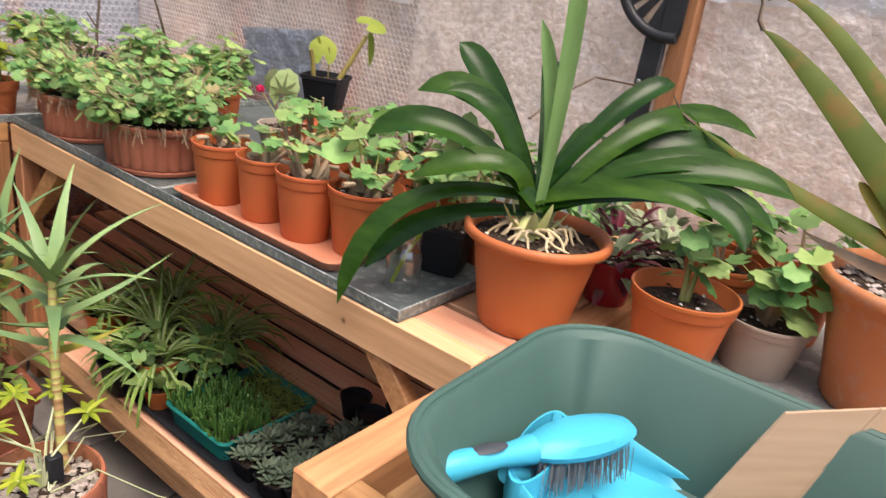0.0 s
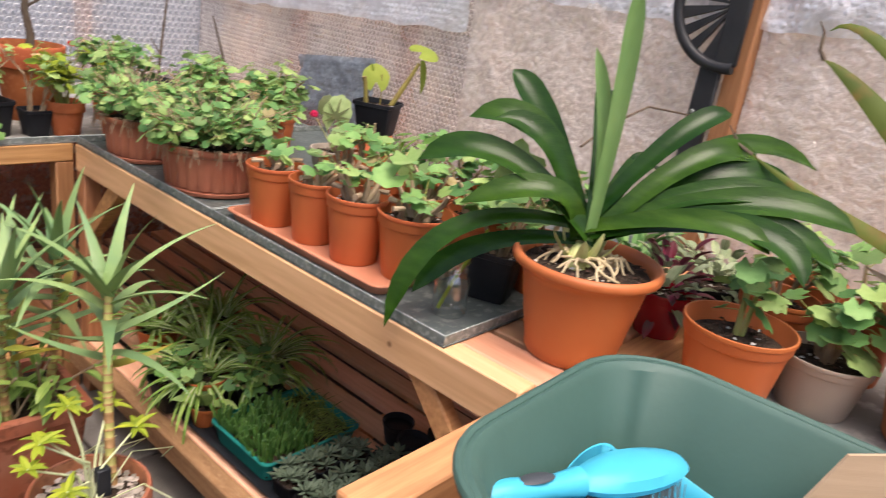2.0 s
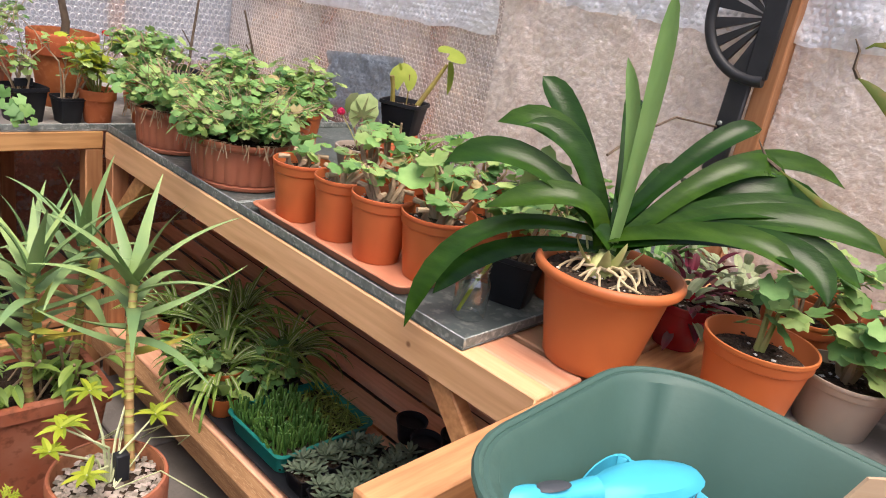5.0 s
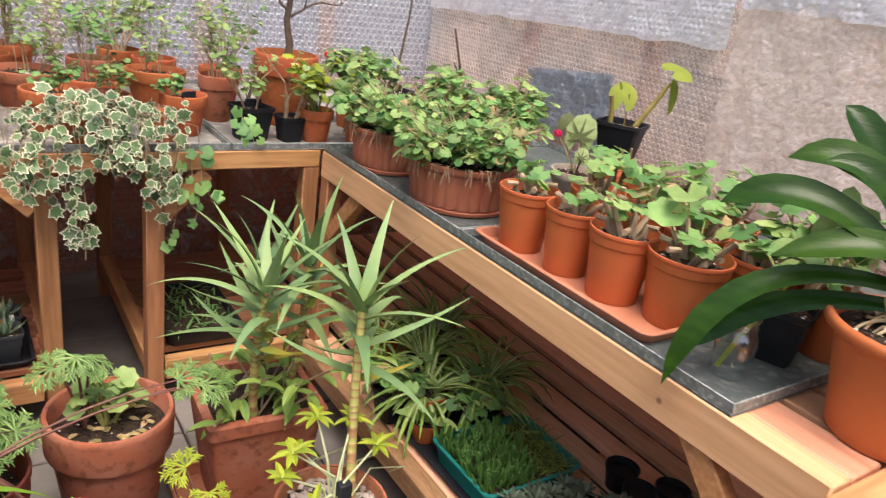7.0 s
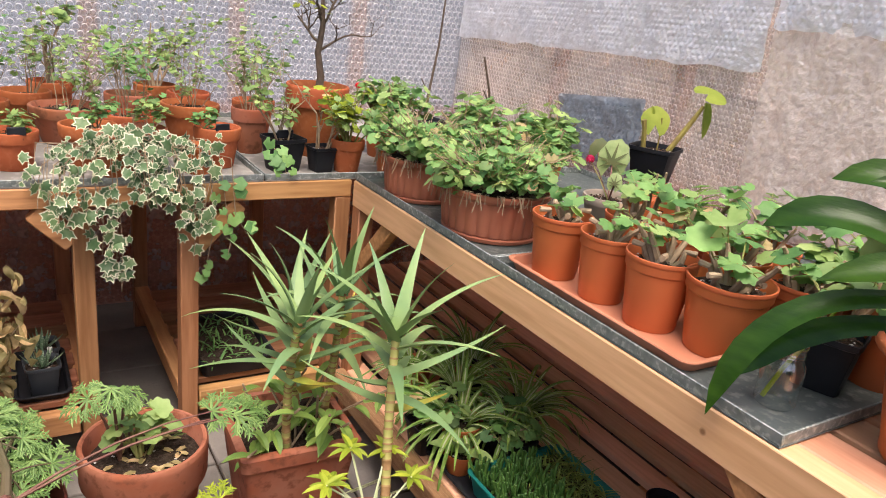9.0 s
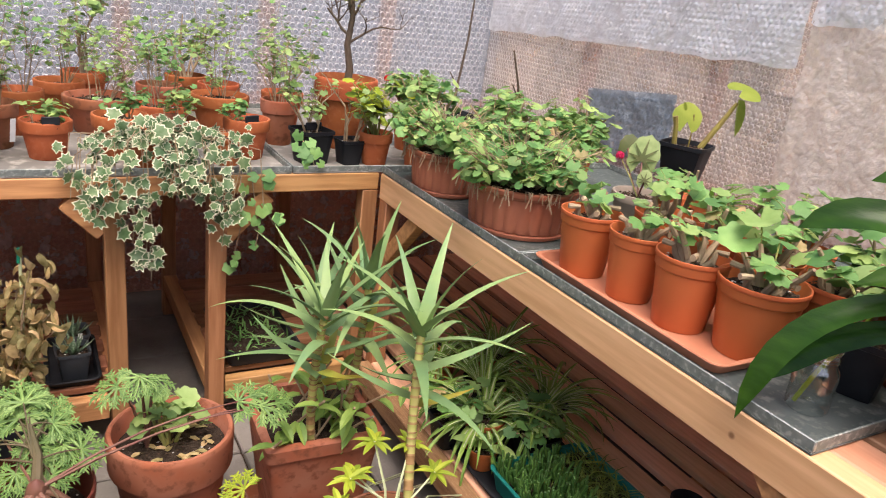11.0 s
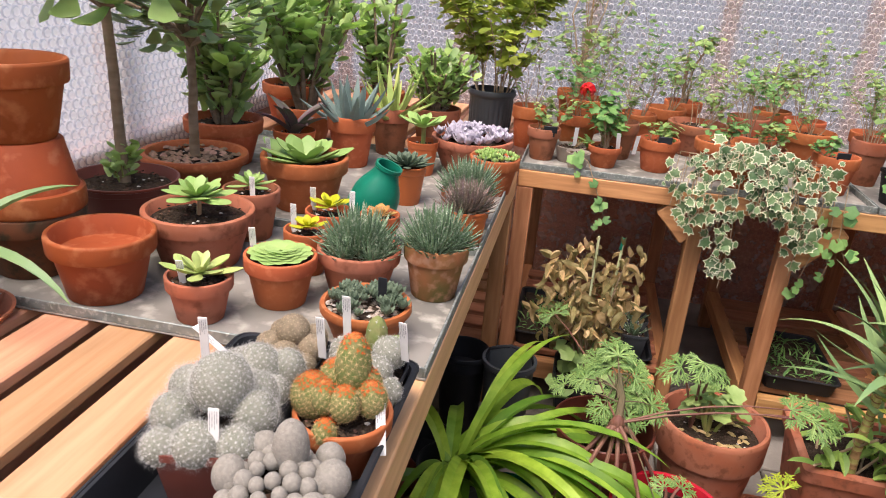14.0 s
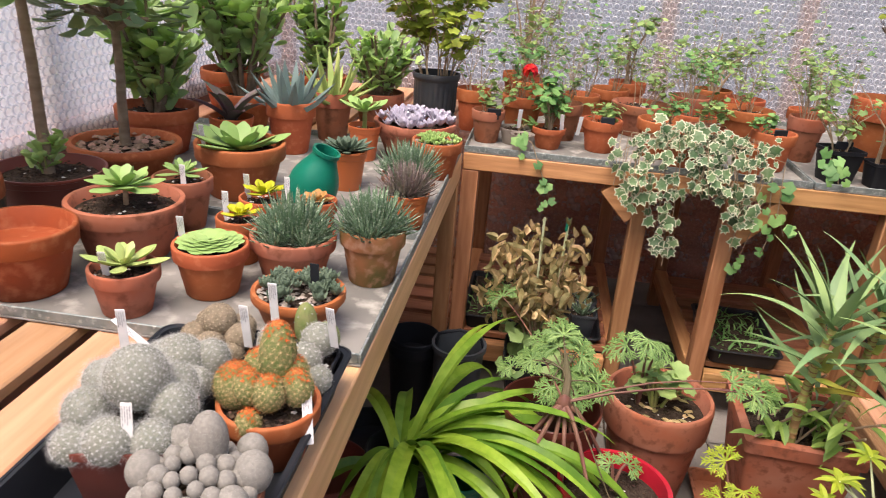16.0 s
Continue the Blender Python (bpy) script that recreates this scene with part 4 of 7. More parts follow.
def spiky_ball(owner, p, r, n, width, mat, low=-0.15, name="foliage", rng=None, curve=0.5, base=0.12, pale=None):
    rng = rng or random.Random(int(r * 1e5) + n)
    s = Shape()
    for i in range(n):
        k = (i + .5) / n
        a = i * 2.39996
        el = low + (1.5 - low) * k ** 1.2
        d = polar(a + rng.uniform(-.15, .15), el)
        s.fleshy(Vector(p) + polar(a, 0) * r * base, d, r * rng.uniform(.85, 1.05), width, width * .8, curve * math.cos(el), 4, lambda t: (1 - t) ** .7 * (.9 + .2 * t), ring=5)
    return part(name, s, mat, owner)


def jade(owner, rng, z0, height, spread, limbs, leaves, lsize, mat=JADE, trunk=TRUNK, rad=0.008, bare=0.3):
    lf = Shape()
    def leaf_at(p, d):
        lf.fleshy(p, d, lsize * rng.uniform(.6, 1.15), lsize * .74, lsize * .2, 0.35, 7, lambda t: (.25 + 1.0 * t) * math.sqrt(max(0, 1 - t ** 6)) + .03)
    for i in range(limbs):
        a = rng.uniform(0, 6.283)
        b = Vector((0, 0, z0 - .01)) + polar(a, 0) * spread * .08
        tip = Vector((math.cos(a) * spread * rng.uniform(.2, .9), math.sin(a) * spread * rng.uniform(.2, .9), z0 + height * rng.uniform(.5, .95)))
        mid = b.lerp(tip, .5) + Vector((0, 0, height * .12))
        pts = [b.lerp(mid, t).lerp(mid.lerp(tip, t), t) for t in (0, .25, .5, .75, 1)]
        part("branch", Shape().tube(pts, [rad, rad * .8, rad * .65, rad * .5, rad * .35], 7), trunk, owner)
        for j in range(leaves):
            t = bare + (1 - bare) * (j / leaves)
            p = b.lerp(mid, t).lerp(mid.lerp(tip, t), t) + Vector((rng.uniform(-1, 1), rng.uniform(-1, 1), rng.uniform(-.6, .8))) * lsize * .5
            leaf_at(p, polar(j * 1.9 + rng.uniform(-.4, .4), rng.uniform(.0, 1.1)))
    part("foliage", lf, mat, owner)


def tag_label(at, turn, tilt=18, h=0.055, w=0.013, mat=WHITEP, bars=2, name="plant_label", label="white plastic plant label with printed text lines"):
    e = thing(name, at, label, "plant label", "plant labels")
    e.rotation_euler = (radians(tilt), 0, radians(turn))
    part("tag", Shape().box(-w / 2, w / 2, -0.0006, 0.0006, -0.025, h, 0.0004), mat, e)
    if mat is WHITEP:
        for i in range(4 if bars else 0):
            q = -w * .33 + i * w * .22
            lo = (.30, .42, .36, .55)[i]
            while lo < .9:
                hi = min(.92, lo + (.16, .11, .2, .13)[(i + int(lo * 10)) % 4])
                part("text_bar", Shape().box(q - .00028, q + .00028, -0.0014, -0.0008, h * lo, h * hi, .0001), LABELINK, e)
                lo = hi + .035
    return e


def potted(name, at, r, h, kind, mat, label, category="potted plant", fill=0.84, soil=SOIL, turn=None, group=""):
    t = thing(name, at, label, category, group, turn=random.uniform(0, 360) if turn is None else turn)
    z = add_pot(t, r, h, kind, mat, fill, soil)
    return t, z

T = B + 0.0052   # top of the metal trays

# ---- right bench: young geraniums in plastic pots on a terracotta-coloured tray ----
def shallow_tray(name, x0, x1, y0, y1, z, hgt, mat, label, flare=0.008, wall=0.003, category="tray"):
    """A moulded tray with flared walls and a rolled rim."""
    t = thing(name, ((x0 + x1) / 2, (y0 + y1) / 2, z), label, category)
    hx, hy = (x1 - x0) / 2, (y1 - y0) / 2
    s = Shape()
    def ring(a, b, zz):
        pts, c = [], 0.02
        for cx, cy, a0 in ((a - c, b - c, 0), (-a + c, b - c, 90), (-a + c, -b + c, 180), (a - c, -b + c, 270)):
            for k in range(5):
                an = radians(a0 + k * 22.5)
                pts.append((cx + c * math.cos(an), cy + c * math.sin(an), zz))
        return pts
    rings = [ring(hx - flare, hy - flare, 0), ring(hx, hy, hgt * .92), ring(hx + .005, hy + .005, hgt * .94), ring(hx + .005, hy + .005, hgt), ring(hx - wall, hy - wall, hgt), ring(hx - wall - flare, hy - wall - flare, wall)]
    n = 20
    vs = [p for r in rings for p in r]
    fs = [(j * n + i, j * n + (i + 1) % n, (j + 1) * n + (i + 1) % n, (j + 1) * n + i) for j in range(5) for i in range(n)]
    fs += [tuple(range(n))[::-1], tuple(5 * n + i for i in range(n))]
    s.add(vs, fs)
    part("shell", s, mat, t)
    lip = ring(hx + .003, hy + .003, hgt - .0015)
    part("rim", Shape().tube(lip + lip[:1], .0028, 6), mat, t)
    return t

DRIP = material("pinkish_tray_plastic", (0.56, 0.235, 0.135), 0.5, (0.46, 0.18, 0.10), 9, 0.06, fine=40)
shallow_tray("plant_tray", 0.832, 1.135, 0.955, 1.44, T, 0.022, DRIP, "long terracotta coloured plastic drip tray under small pots")
TZ = T + 0.004
rng = random.Random(11)
for i, (x, y, r, h, hg, nst, nl, ls) in enumerate((
        (0.902, 1.372, 0.062, 0.128, .07, 4, 3, .020), (0.912, 1.243, 0.058, 0.130, .08, 4, 3, .020), (0.918, 1.120, 0.064, 0.132, .075, 5, 3, .020), (0.958, 1.005, 0.073, 0.128, .075, 5, 2, .034),
        (1.060, 1.335, 0.058, 0.13, .10, 4, 4, .022), (1.062, 1.212, 0.058, 0.13, .10, 4, 4, .024), (1.075, 1.085, 0.060, 0.13, .09, 4, 4, .024), (1.085, .950, .068, .13, .09, 5, 4, .026))):
    t, z = potted("potted_geranium", (x, y, TZ), r, h, "plastic", PLAST, "young geranium cutting with woody stems in terracotta plastic pot", "potted plant", 0.86, group="young geraniums")
    geranium(t, rng, z, nst, hg, r * 1.15, nl, ls, stemr=0.0058)
    st = Shape()
    for j in range(4):
        a = j * 1.7 + i
        b = Vector((math.cos(a) * r * .25, math.sin(a) * r * .25, z - .006))
        st.tube([b, b + polar(a, .8) * .022, b + polar(a + .5, 1.0) * .04, b + polar(a + .2, .7) * .052], [.0062, .0066, .0054, .0058], 7)
    part("gnarled_stump", st, WOODY, t)
for x, y in ((1.18, 1.40), (1.20, 1.26), (1.22, 1.12)):
    t, z = potted("potted_geranium", (x, y, T), 0.06, 0.125, "plastic", PLAST, "bushy young geranium in terracotta plastic pot", "potted plant", 0.86, group="young geraniums")
    geranium(t, rng, z, 5, .11, .07, 5, .022, stemr=0.004)

# fluted troughs full of geraniums
for x, y, r, h, st, sp, hg, lv in ((0.935, 1.655, 0.136, 0.115, 60, .225, .125, 20), (0.905, 1.955, 0.108, 0.112, 36, .185, .13, 18)):
    t, z = potted("geranium_trough", (x, y, T), r, h, "fluted", FLUTE, "trailing geranium overflowing a fluted brown plastic bowl", "potted plant", 0.9)
    geranium(t, rng, z, st, hg * .95, sp, int(lv * .85), .016, droop=.6, stemr=.0022)
    hs = Shape()
    for i in range(110):
        a = rng.uniform(0, 6.283)
        p = Vector((math.cos(a) * r * .95, math.sin(a) * r * .95, h + .004))
        hs.tube([p, p + polar(a, .2) * .02, p + polar(a + rng.uniform(-.5, .5), -.9) * rng.uniform(.015, .05)], .0011, 3)
    for i in range(130):
        a, q = rng.uniform(0, 6.283), r * rng.uniform(.3, 1.15)
        p = Vector((math.cos(a) * q * .6, math.sin(a) * q * .6, h + rng.uniform(.0, .03)))
        e = Vector((math.cos(a) * (q + .03), math.sin(a) * (q + .03), h + rng.uniform(.03, .12)))
        hs.tube([p, p.lerp(e, .5) + Vector((rng.uniform(-.02, .02), rng.uniform(-.02, .02), .015)), e], .0009, 3)
    part("dry_stalk_fringe", hs, WOODY, t)
t, z = potted("potted_geranium", (0.812, 2.235, T), 0.05, 0.095, "clay", TERRA, "lime green geranium with red buds in small clay pot", group="geraniums")
geranium(t, rng, z, 16, .17, .12, 9, .018, LEAFY, GREENST, .002)
flower_head(t, (.0, -.02, z + .17), .014, RED, rng, (0, 0, z + .05))
for x, y, hg, sp, mt in ((0.95, 2.20, .17, .13, LEAFG), (1.10, 2.02, .16, .14, LEAFG), (1.12, 1.76, .15, .13, LEAFG), (1.02, 2.42, .15, .12, LEAFG), (1.28, 1.92, .16, .12, LEAFP), (0.98, 1.80, .12, .1, LEAFG)):
    t, z = potted("potted_geranium", (x, y, T), 0.066, 0.12, "plastic", PLAST, "leafy geranium in terracotta pot among other geraniums", "potted plant", group="geraniums")
    geranium(t, rng, z, 18, hg, sp, 12, .018, mt)
# dark bare twigs standing in pots near the corner
for x, y, zt, bend in ((1.215, 2.5, 1.30, .03), (1.36, 2.28, 1.115, -.05)):
    t, z = potted("potted_twig", (x, y, T), .06, .11, "square", BLACKP, "bare dark twig standing in a black plastic pot", turn=10)
    part("twig", Shape().tube([(0, 0, z - .01), (bend * .5, .01, z + .1), (bend, 0, z + (zt - T - z) * .6), (bend * 1.6, .01, zt - T)], [.006, .005, .004, .003], 6), DARKTW, t)
    part("side_twig", Shape().tube([(bend * .5, .01, z + .1), (bend * .5 - .03, .02, z + .15)], [.003, .002], 5), DARKTW, t)

# painted-leaf begonia
t, z = potted("potted_begonia", (1.25, 1.60, T), .066, .09, "bowl", GREYP, "begonia with a broad veined leaf in a grey bowl", turn=0)
VEIN = material("dark_leaf_vein", (0.075, 0.10, 0.03), 0.5, (0.11, 0.12, 0.04), 30, 0.1, leaf=0.15)
BEGON = material("pale_begonia_leaf", (0.32, 0.42, 0.17), 0.5, (0.22, 0.31, 0.11), 40, 0.2, leaf=0.25)
v = Shape()
for px, py, pz, r, nx, mt in ((.04, .05, .172, .056, -.8, BEGON), (.11, .18, .165, .036, -.6, VEIN), (-.01, -.02, .13, .026, -.5, BEGON)):
    nr = Vector((nx, -.6, .3)).normalized()
    out = Vector((.12, -.05, 1))
    out = (out - nr * out.dot(nr)).normalized()
    sd = out.cross(nr)
    c = Vector((px, py, pz))
    part("leaf", Shape().blade(c, nr, out, lobed(r, 9, .045, 31, .74), .2), mt, t)
    w = Shape()
    for k in range(-3, 4):
        d = out * math.cos(k * .72) + sd * math.sin(k * .72)
        w.strap(c - out * r * .18 + nr * .0022, d + nr * -.02, r * (.98 - .12 * abs(k)), r * .17, .12, .0, 5, lambda u: (1 - u) ** .7 + .05, up=nr)
    if mt is BEGON:
        part("leaf_vein", w, VEIN, t, "dark star of leaf veins")
    v.tube([(0, 0, z), (px * .6, py * .6, z + .03), (px, py, pz - r * .2)], .0025, 5)
part("leafstalk_mass", v, PINKST, t)
flower_head(t, (-.03, .06, .17), .016, MAGENTA, rng, (0, 0, z), "magenta flower head")

# square black pot raised on an upturned clay pot
up = solid("upturned_pot", pot_shape(.075, .105, "clay"), TERRA, "upturned clay pot used as a stand", "flower pot", at=(1.455, 1.665, T + .105))
up.rotation_euler = (math.pi, 0, 0)
t, z = potted("potted_succulent", (1.455, 1.665, T + .106), .062, .095, "square", BLACKP, "leggy succulent with yellowing leaves in square black pot", turn=25)
part("twig_work", Shape().tube([(-.045, .02, z), (-.05, .025, z + .06), (-.055, .03, z + .085)], [.007, .0065, .007], 7)
     .tube([(.045, -.02, z), (.075, -.05, z + .07), (.095, -.075, z + .13)], [.008, .0075, .005], 7)
     .tube([(.01, 0, z), (.012, 0, z + .05), (.012, .004, z + .09)], [.002, .002, .002], 5), OLIVEST, t)
s = Shape()
s.blade((.0, .015, z + .08), (-.75, -.6, .3), (0, 0, 1), lobed(.042, 5, .03, 17), .1)
s.blade((.1, -.085, z + .165), (-.3, -.3, 1), (.5, -.3, .2), lobed(.042, 5, .03, 17, 1.2), .1)
s.strap((.1, -.08, z + .14), (.15, -.15, -1), .10, .045, .2, .2, 6)
s.strap((-.02, .02, z + .10), (-.3, .1, 1), .025, .012, .2, .2, 4)
part("foliage", s, LEAFO, t)
part("fern_tag", Shape().box(-.02, .02, .04, .043, z, z + .02, .001), BLACKP, t)

# small strappy plant in front of it
t, z = potted("potted_spider_plant", (1.30, 1.42, T), .055, .11, "plastic", PLAST, "small spider plant with arching leaves in plastic pot")
s = Shape()
for i in range(26):
    s.strap((0, 0, z), polar(i * 2.4, rng.uniform(.3, 1.3)), rng.uniform(.08, .17), .011, rng.uniform(.6, 1.5), .25, 6)
part("foliage", s, LEAFS, t)

# jar with a cutting, black pot beside it
jar = thing("glass_jar", (0.903, 0.848, T), "clear glass jar holding a cutting in water", "jar")
part("jar_body", Shape().lathe([(.026, 0), (.030, .004), (.031, .06), (.029, .07), (.024, .078), (.024, .094), (.0255, .096), (.0255, .099), (.0235, .099)], 28, cap=False), JARG, jar)
part("thread", Shape().lathe([(.0242, .081), (.0254, .083), (.0242, .085), (.0254, .088), (.0242, .09)], 28, cap=False), JARG, jar)
part("cutting", Shape().tube([(-.018, .01, .01), (0, 0, .06), (.02, -.02, .12), (.035, -.03, .16)], [.0035, .0035, .003, .002], 6), LEAFY, jar)
t, z = potted("potted_geranium", (1.035, 0.862, T), .05, .095, "square", BLACKP, "geranium cutting with bare stems in a black square pot", turn=20)
geranium(t, rng, z, 4, .15, .08, 4, .028, stemr=.004)
for x, y in ((1.14, .83), (1.17, .95)):
    t, z = potted("potted_geranium", (x, y, T), .058, .11, "plastic", PLAST, "young geranium with bare woody stems in terracotta plastic pot", group="young geraniums")
    geranium(t, rng, z, 6, .13, .08, 5, .028)

# ---- clivia in a rolled-rim pot ----
CX, CY = 0.985, 0.648
t, z = potted("potted_clivia", (CX, CY, B + .001), .121, .168, "rolled", PLAST, "large clivia with broad glossy leaves and exposed roots in terracotta pot", turn=0, fill=.9)
LEAFM = material("mid_green_leaf", (0.15, 0.29, 0.085), 0.38, (0.20, 0.345, 0.115), 9, 0.1, stretch=(3, 3, 1), leaf=0.25)
BASEL = material("yellow_leaf_base", (0.50, 0.53, 0.23), 0.5, (0.38, 0.44, 0.15), 18, 0.15, stretch=(3, 3, 1))
def arc_leaf(s, p0, p1, p2, width, n=12, prof=None, fold=.22, flip=0.0):
    """A broad leaf along a bend from p0 by way of p1 to the tip p2."""
    p0, p1, p2 = Vector(p0), Vector(p1), Vector(p2)
    c = p1 * 2 - (p0 + p2) * .5
    prof = prof or (lambda u: (0.55 + .55 * min(1, u * 1.8)) * (1 - max(0, (u - .72) / .28) ** 2.4) + .02)
    vs, fs = [], []
    for i in range(n + 1):
        u = i / n
        p = p0.lerp(c, u).lerp(c.lerp(p2, u), u)
        d = (p0.lerp(c, min(1, u + .02)).lerp(c.lerp(p2, min(1, u + .02)), min(1, u + .02)) - p0.lerp(c, max(0, u - .02)).lerp(c.lerp(p2, max(0, u - .02)), max(0, u - .02))).normalized()
        sd = d.cross(Vector((flip * .6 - .55, -.38, .72)))
        sd = sd.normalized() if sd.length > .05 else d.orthogonal().normalized()
        nr = sd.cross(d)
        w = width * .5 * max(0.01, prof(u))
        for k in (-1, -.55, 0, .55, 1):
            vs.append(p + sd * w * k + nr * (w * fold * (abs(k) ** 1.3)))
    for i in range(n):
        for j in range(4):
            a = i * 5 + j
            fs.append((a, a + 1, a + 6, a + 5))
    s.add(vs, fs)
clivia_leaves = (
    ((.96, .753, 1.114), (.942, .826, 1.189), .054, 0), ((.932, .742, 1.107), (.875, .844, 1.112), .056, 0), ((.888, .778, 1.066), (.817, .886, 1.037), .056, 0),
    ((.839, .806, .945), (.755, .855, .773), .042, 0), ((.897, .804, .905), (.826, .87, .813), .045, 0), ((.982, .65, 1.178), (.978, .657, 1.348), .032, -1.2),
    ((.993, .672, 1.121), (.983, .71, 1.243), .025, -1.2), ((1.07, .594, 1.125), (1.153, .548, 1.172), .042, 0), ((1.147, .558, 1.111), (1.303, .442, 1.097), .045, 0),
    ((1.105, .532, 1.079), (1.218, .43, 1.061), .058, 0), ((1.081, .471, 1.058), (1.16, .328, 1.044), .058, 0), ((1.037, .447, 1.032), (1.035, .347, .98), .055, 0),
    ((1.058, .472, 1.035), (1.123, .333, .995), .052, 0), ((.92, .70, 1.03), (.83, .80, .99), .05, 0), ((1.04, .70, 1.12), (1.12, .76, 1.17), .045, 0), ((1.10, .66, 1.06), (1.22, .68, 1.04), .048, 0), ((.94, .72, 1.085), (.885, .80, 1.12), .05, 0), ((1.09, .56, 1.10), (1.20, .50, 1.10), .05, 0), ((1.07, .52, 1.06), (1.17, .40, 1.06), .05, 0), ((1.01, .50, 1.03), (1.03, .40, 1.01), .046, 0))
for i, (m, tip, w, fl) in enumerate(clivia_leaves):
    s = Shape()
    base = Vector((-.008 + .012 * math.cos(i * 2.1), .01 + .012 * math.sin(i * 2.1), .190 + .006 * (i % 4)))
    o = Vector((CX, CY, B + .001))
    arc_leaf(s, base, Vector(m) - o, Vector(tip) - o, w * .78, flip=fl, fold=.34)
    part("leaf", s, LEAFD if i not in (5, 6) else LEAFM, t)
for k in range(9):
    a = -2.6 + k * .65
    d = polar(a, .75 + .25 * (k % 2)) * Vector((1.25, .8, 1)).length / 1.7
    part("leaf_base", Shape().fleshy((-.006 + .012 * math.cos(a), .01 + .010 * math.sin(a), .150), d, .075, .027, .010, .25, 7, lambda u: (1 - .6 * u) * math.sqrt(max(.02, 1 - u ** 6))), BASEL, t, "pale yellow-green leaf base of the clivia crown")
part("crown", Shape().lathe([(.026, .14), (.027, .155), (.022, .175), (.012, .19)], 14, (-.006, .01, 0), sx=1.35, sy=.8), BASEL, t, "pale leaf bases of the clivia crown")
s = Shape()
for i in range(38):
    a = rng.uniform(0, 6.283)
    q = rng.uniform(.045, .097)
    pts, bend = [], rng.uniform(-.9, .9)
    for j in range(8):
        u = j / 7
        pts.append(polar(a + bend * u * u + .18 * math.sin(u * 7 + i), 0) * (.018 + (q - .018) * u) + UP * (.166 - .026 * u * u + .016 * math.sin(u * 3.1) * rng.uniform(.2, 1.1)))
    s = Shape().tube(pts, [.0026, .0028, .0027, .0027, .0025, .0023, .002, .0016], 6)
    part("root", s, ROOT, t)
# withering lobed leaf that hangs over the clivia
t2 = thing("withering_leaf", (0.905, 0.76, 1.055), "withering yellow-green lobed leaf resting on clivia leaves", "leaf")
part("leaf", Shape().blade((0, 0, .0), (-.75, -.6, .25), (0.1, 0, 1), lobed(.042, 5, .2, 21, 1.15), .2), LEAFP, t2)
part("stalk", Shape().tube([(0.004, .004, -.005), (.03, .01, -.03), (.06, -.01, -.075)], .0016, 5), GREENST, t2)

# ---- near bench: tub, cardboard, pots, big aloe ----
t, z = potted("potted_geranium", (1.066, .420, T), .083, .122, "plastic", PLAST, "geranium cutting with soft lobed leaves in terracotta plastic pot", group="young geraniums", fill=.8)
geranium(t, rng, z, 3, .12, .03, 6, .024, LEAFG, GREENST, .004)
t, z = potted("potted_geranium", (1.165, .315, T), .072, .092, "plastic", GREYP, "old geranium stump with new leaves in taupe plastic pot", fill=.86)
geranium(t, rng, z, 7, .12, .05, 4, .028, LEAFG, WOODY, .006)
for x, y, r in ((1.255, .425, .065), (1.34, .30, .055), (1.42, .42, .06)):
    t, z = potted("potted_geranium", (x, y, T), r, .125, "plastic", PLAST, "geranium cutting in terracotta plastic pot on the near bench", group="young geraniums")
    geranium(t, rng, z, 5, .12, .06, 4, .026)
LEAFI = material("silvery_green_leaf", (0.36, 0.42, 0.26), 0.45, (0.24, 0.31, 0.16), 30, 0.05, island=0.25, leaf=0.25)
for x, y, mat, lab in ((1.20, .60, WINE, "wine red trailing inch plant in small red pot"), (1.33, .56, LEAFV, "silver striped inch plant in small pot"), (1.25, .70, LEAFG, "trailing green plant in small pot")):
    t, z = potted("potted_inch_plant", (x, y, B + .001), .055, .085, "plastic", BLACKP if mat is not WINE else REDGLZ, lab)
    s = Shape()
    for i in range(90):
        d = polar(rng.uniform(0, 6.283), rng.uniform(-.35, 1.2))
        p = Vector((0, 0, z)) + d * rng.uniform(.02, .10)
        p.z = max(p.z, .012)
        s.strap(p, d + Vector((0, 0, .3)), .045, .017, .9, .25, 4, mi=0 if rng.random() < .55 else 1)
    part("foliage", s, [mat if mat is not LEAFV else LEAFI, LEAFI if mat is not LEAFG else LEAFG], t)

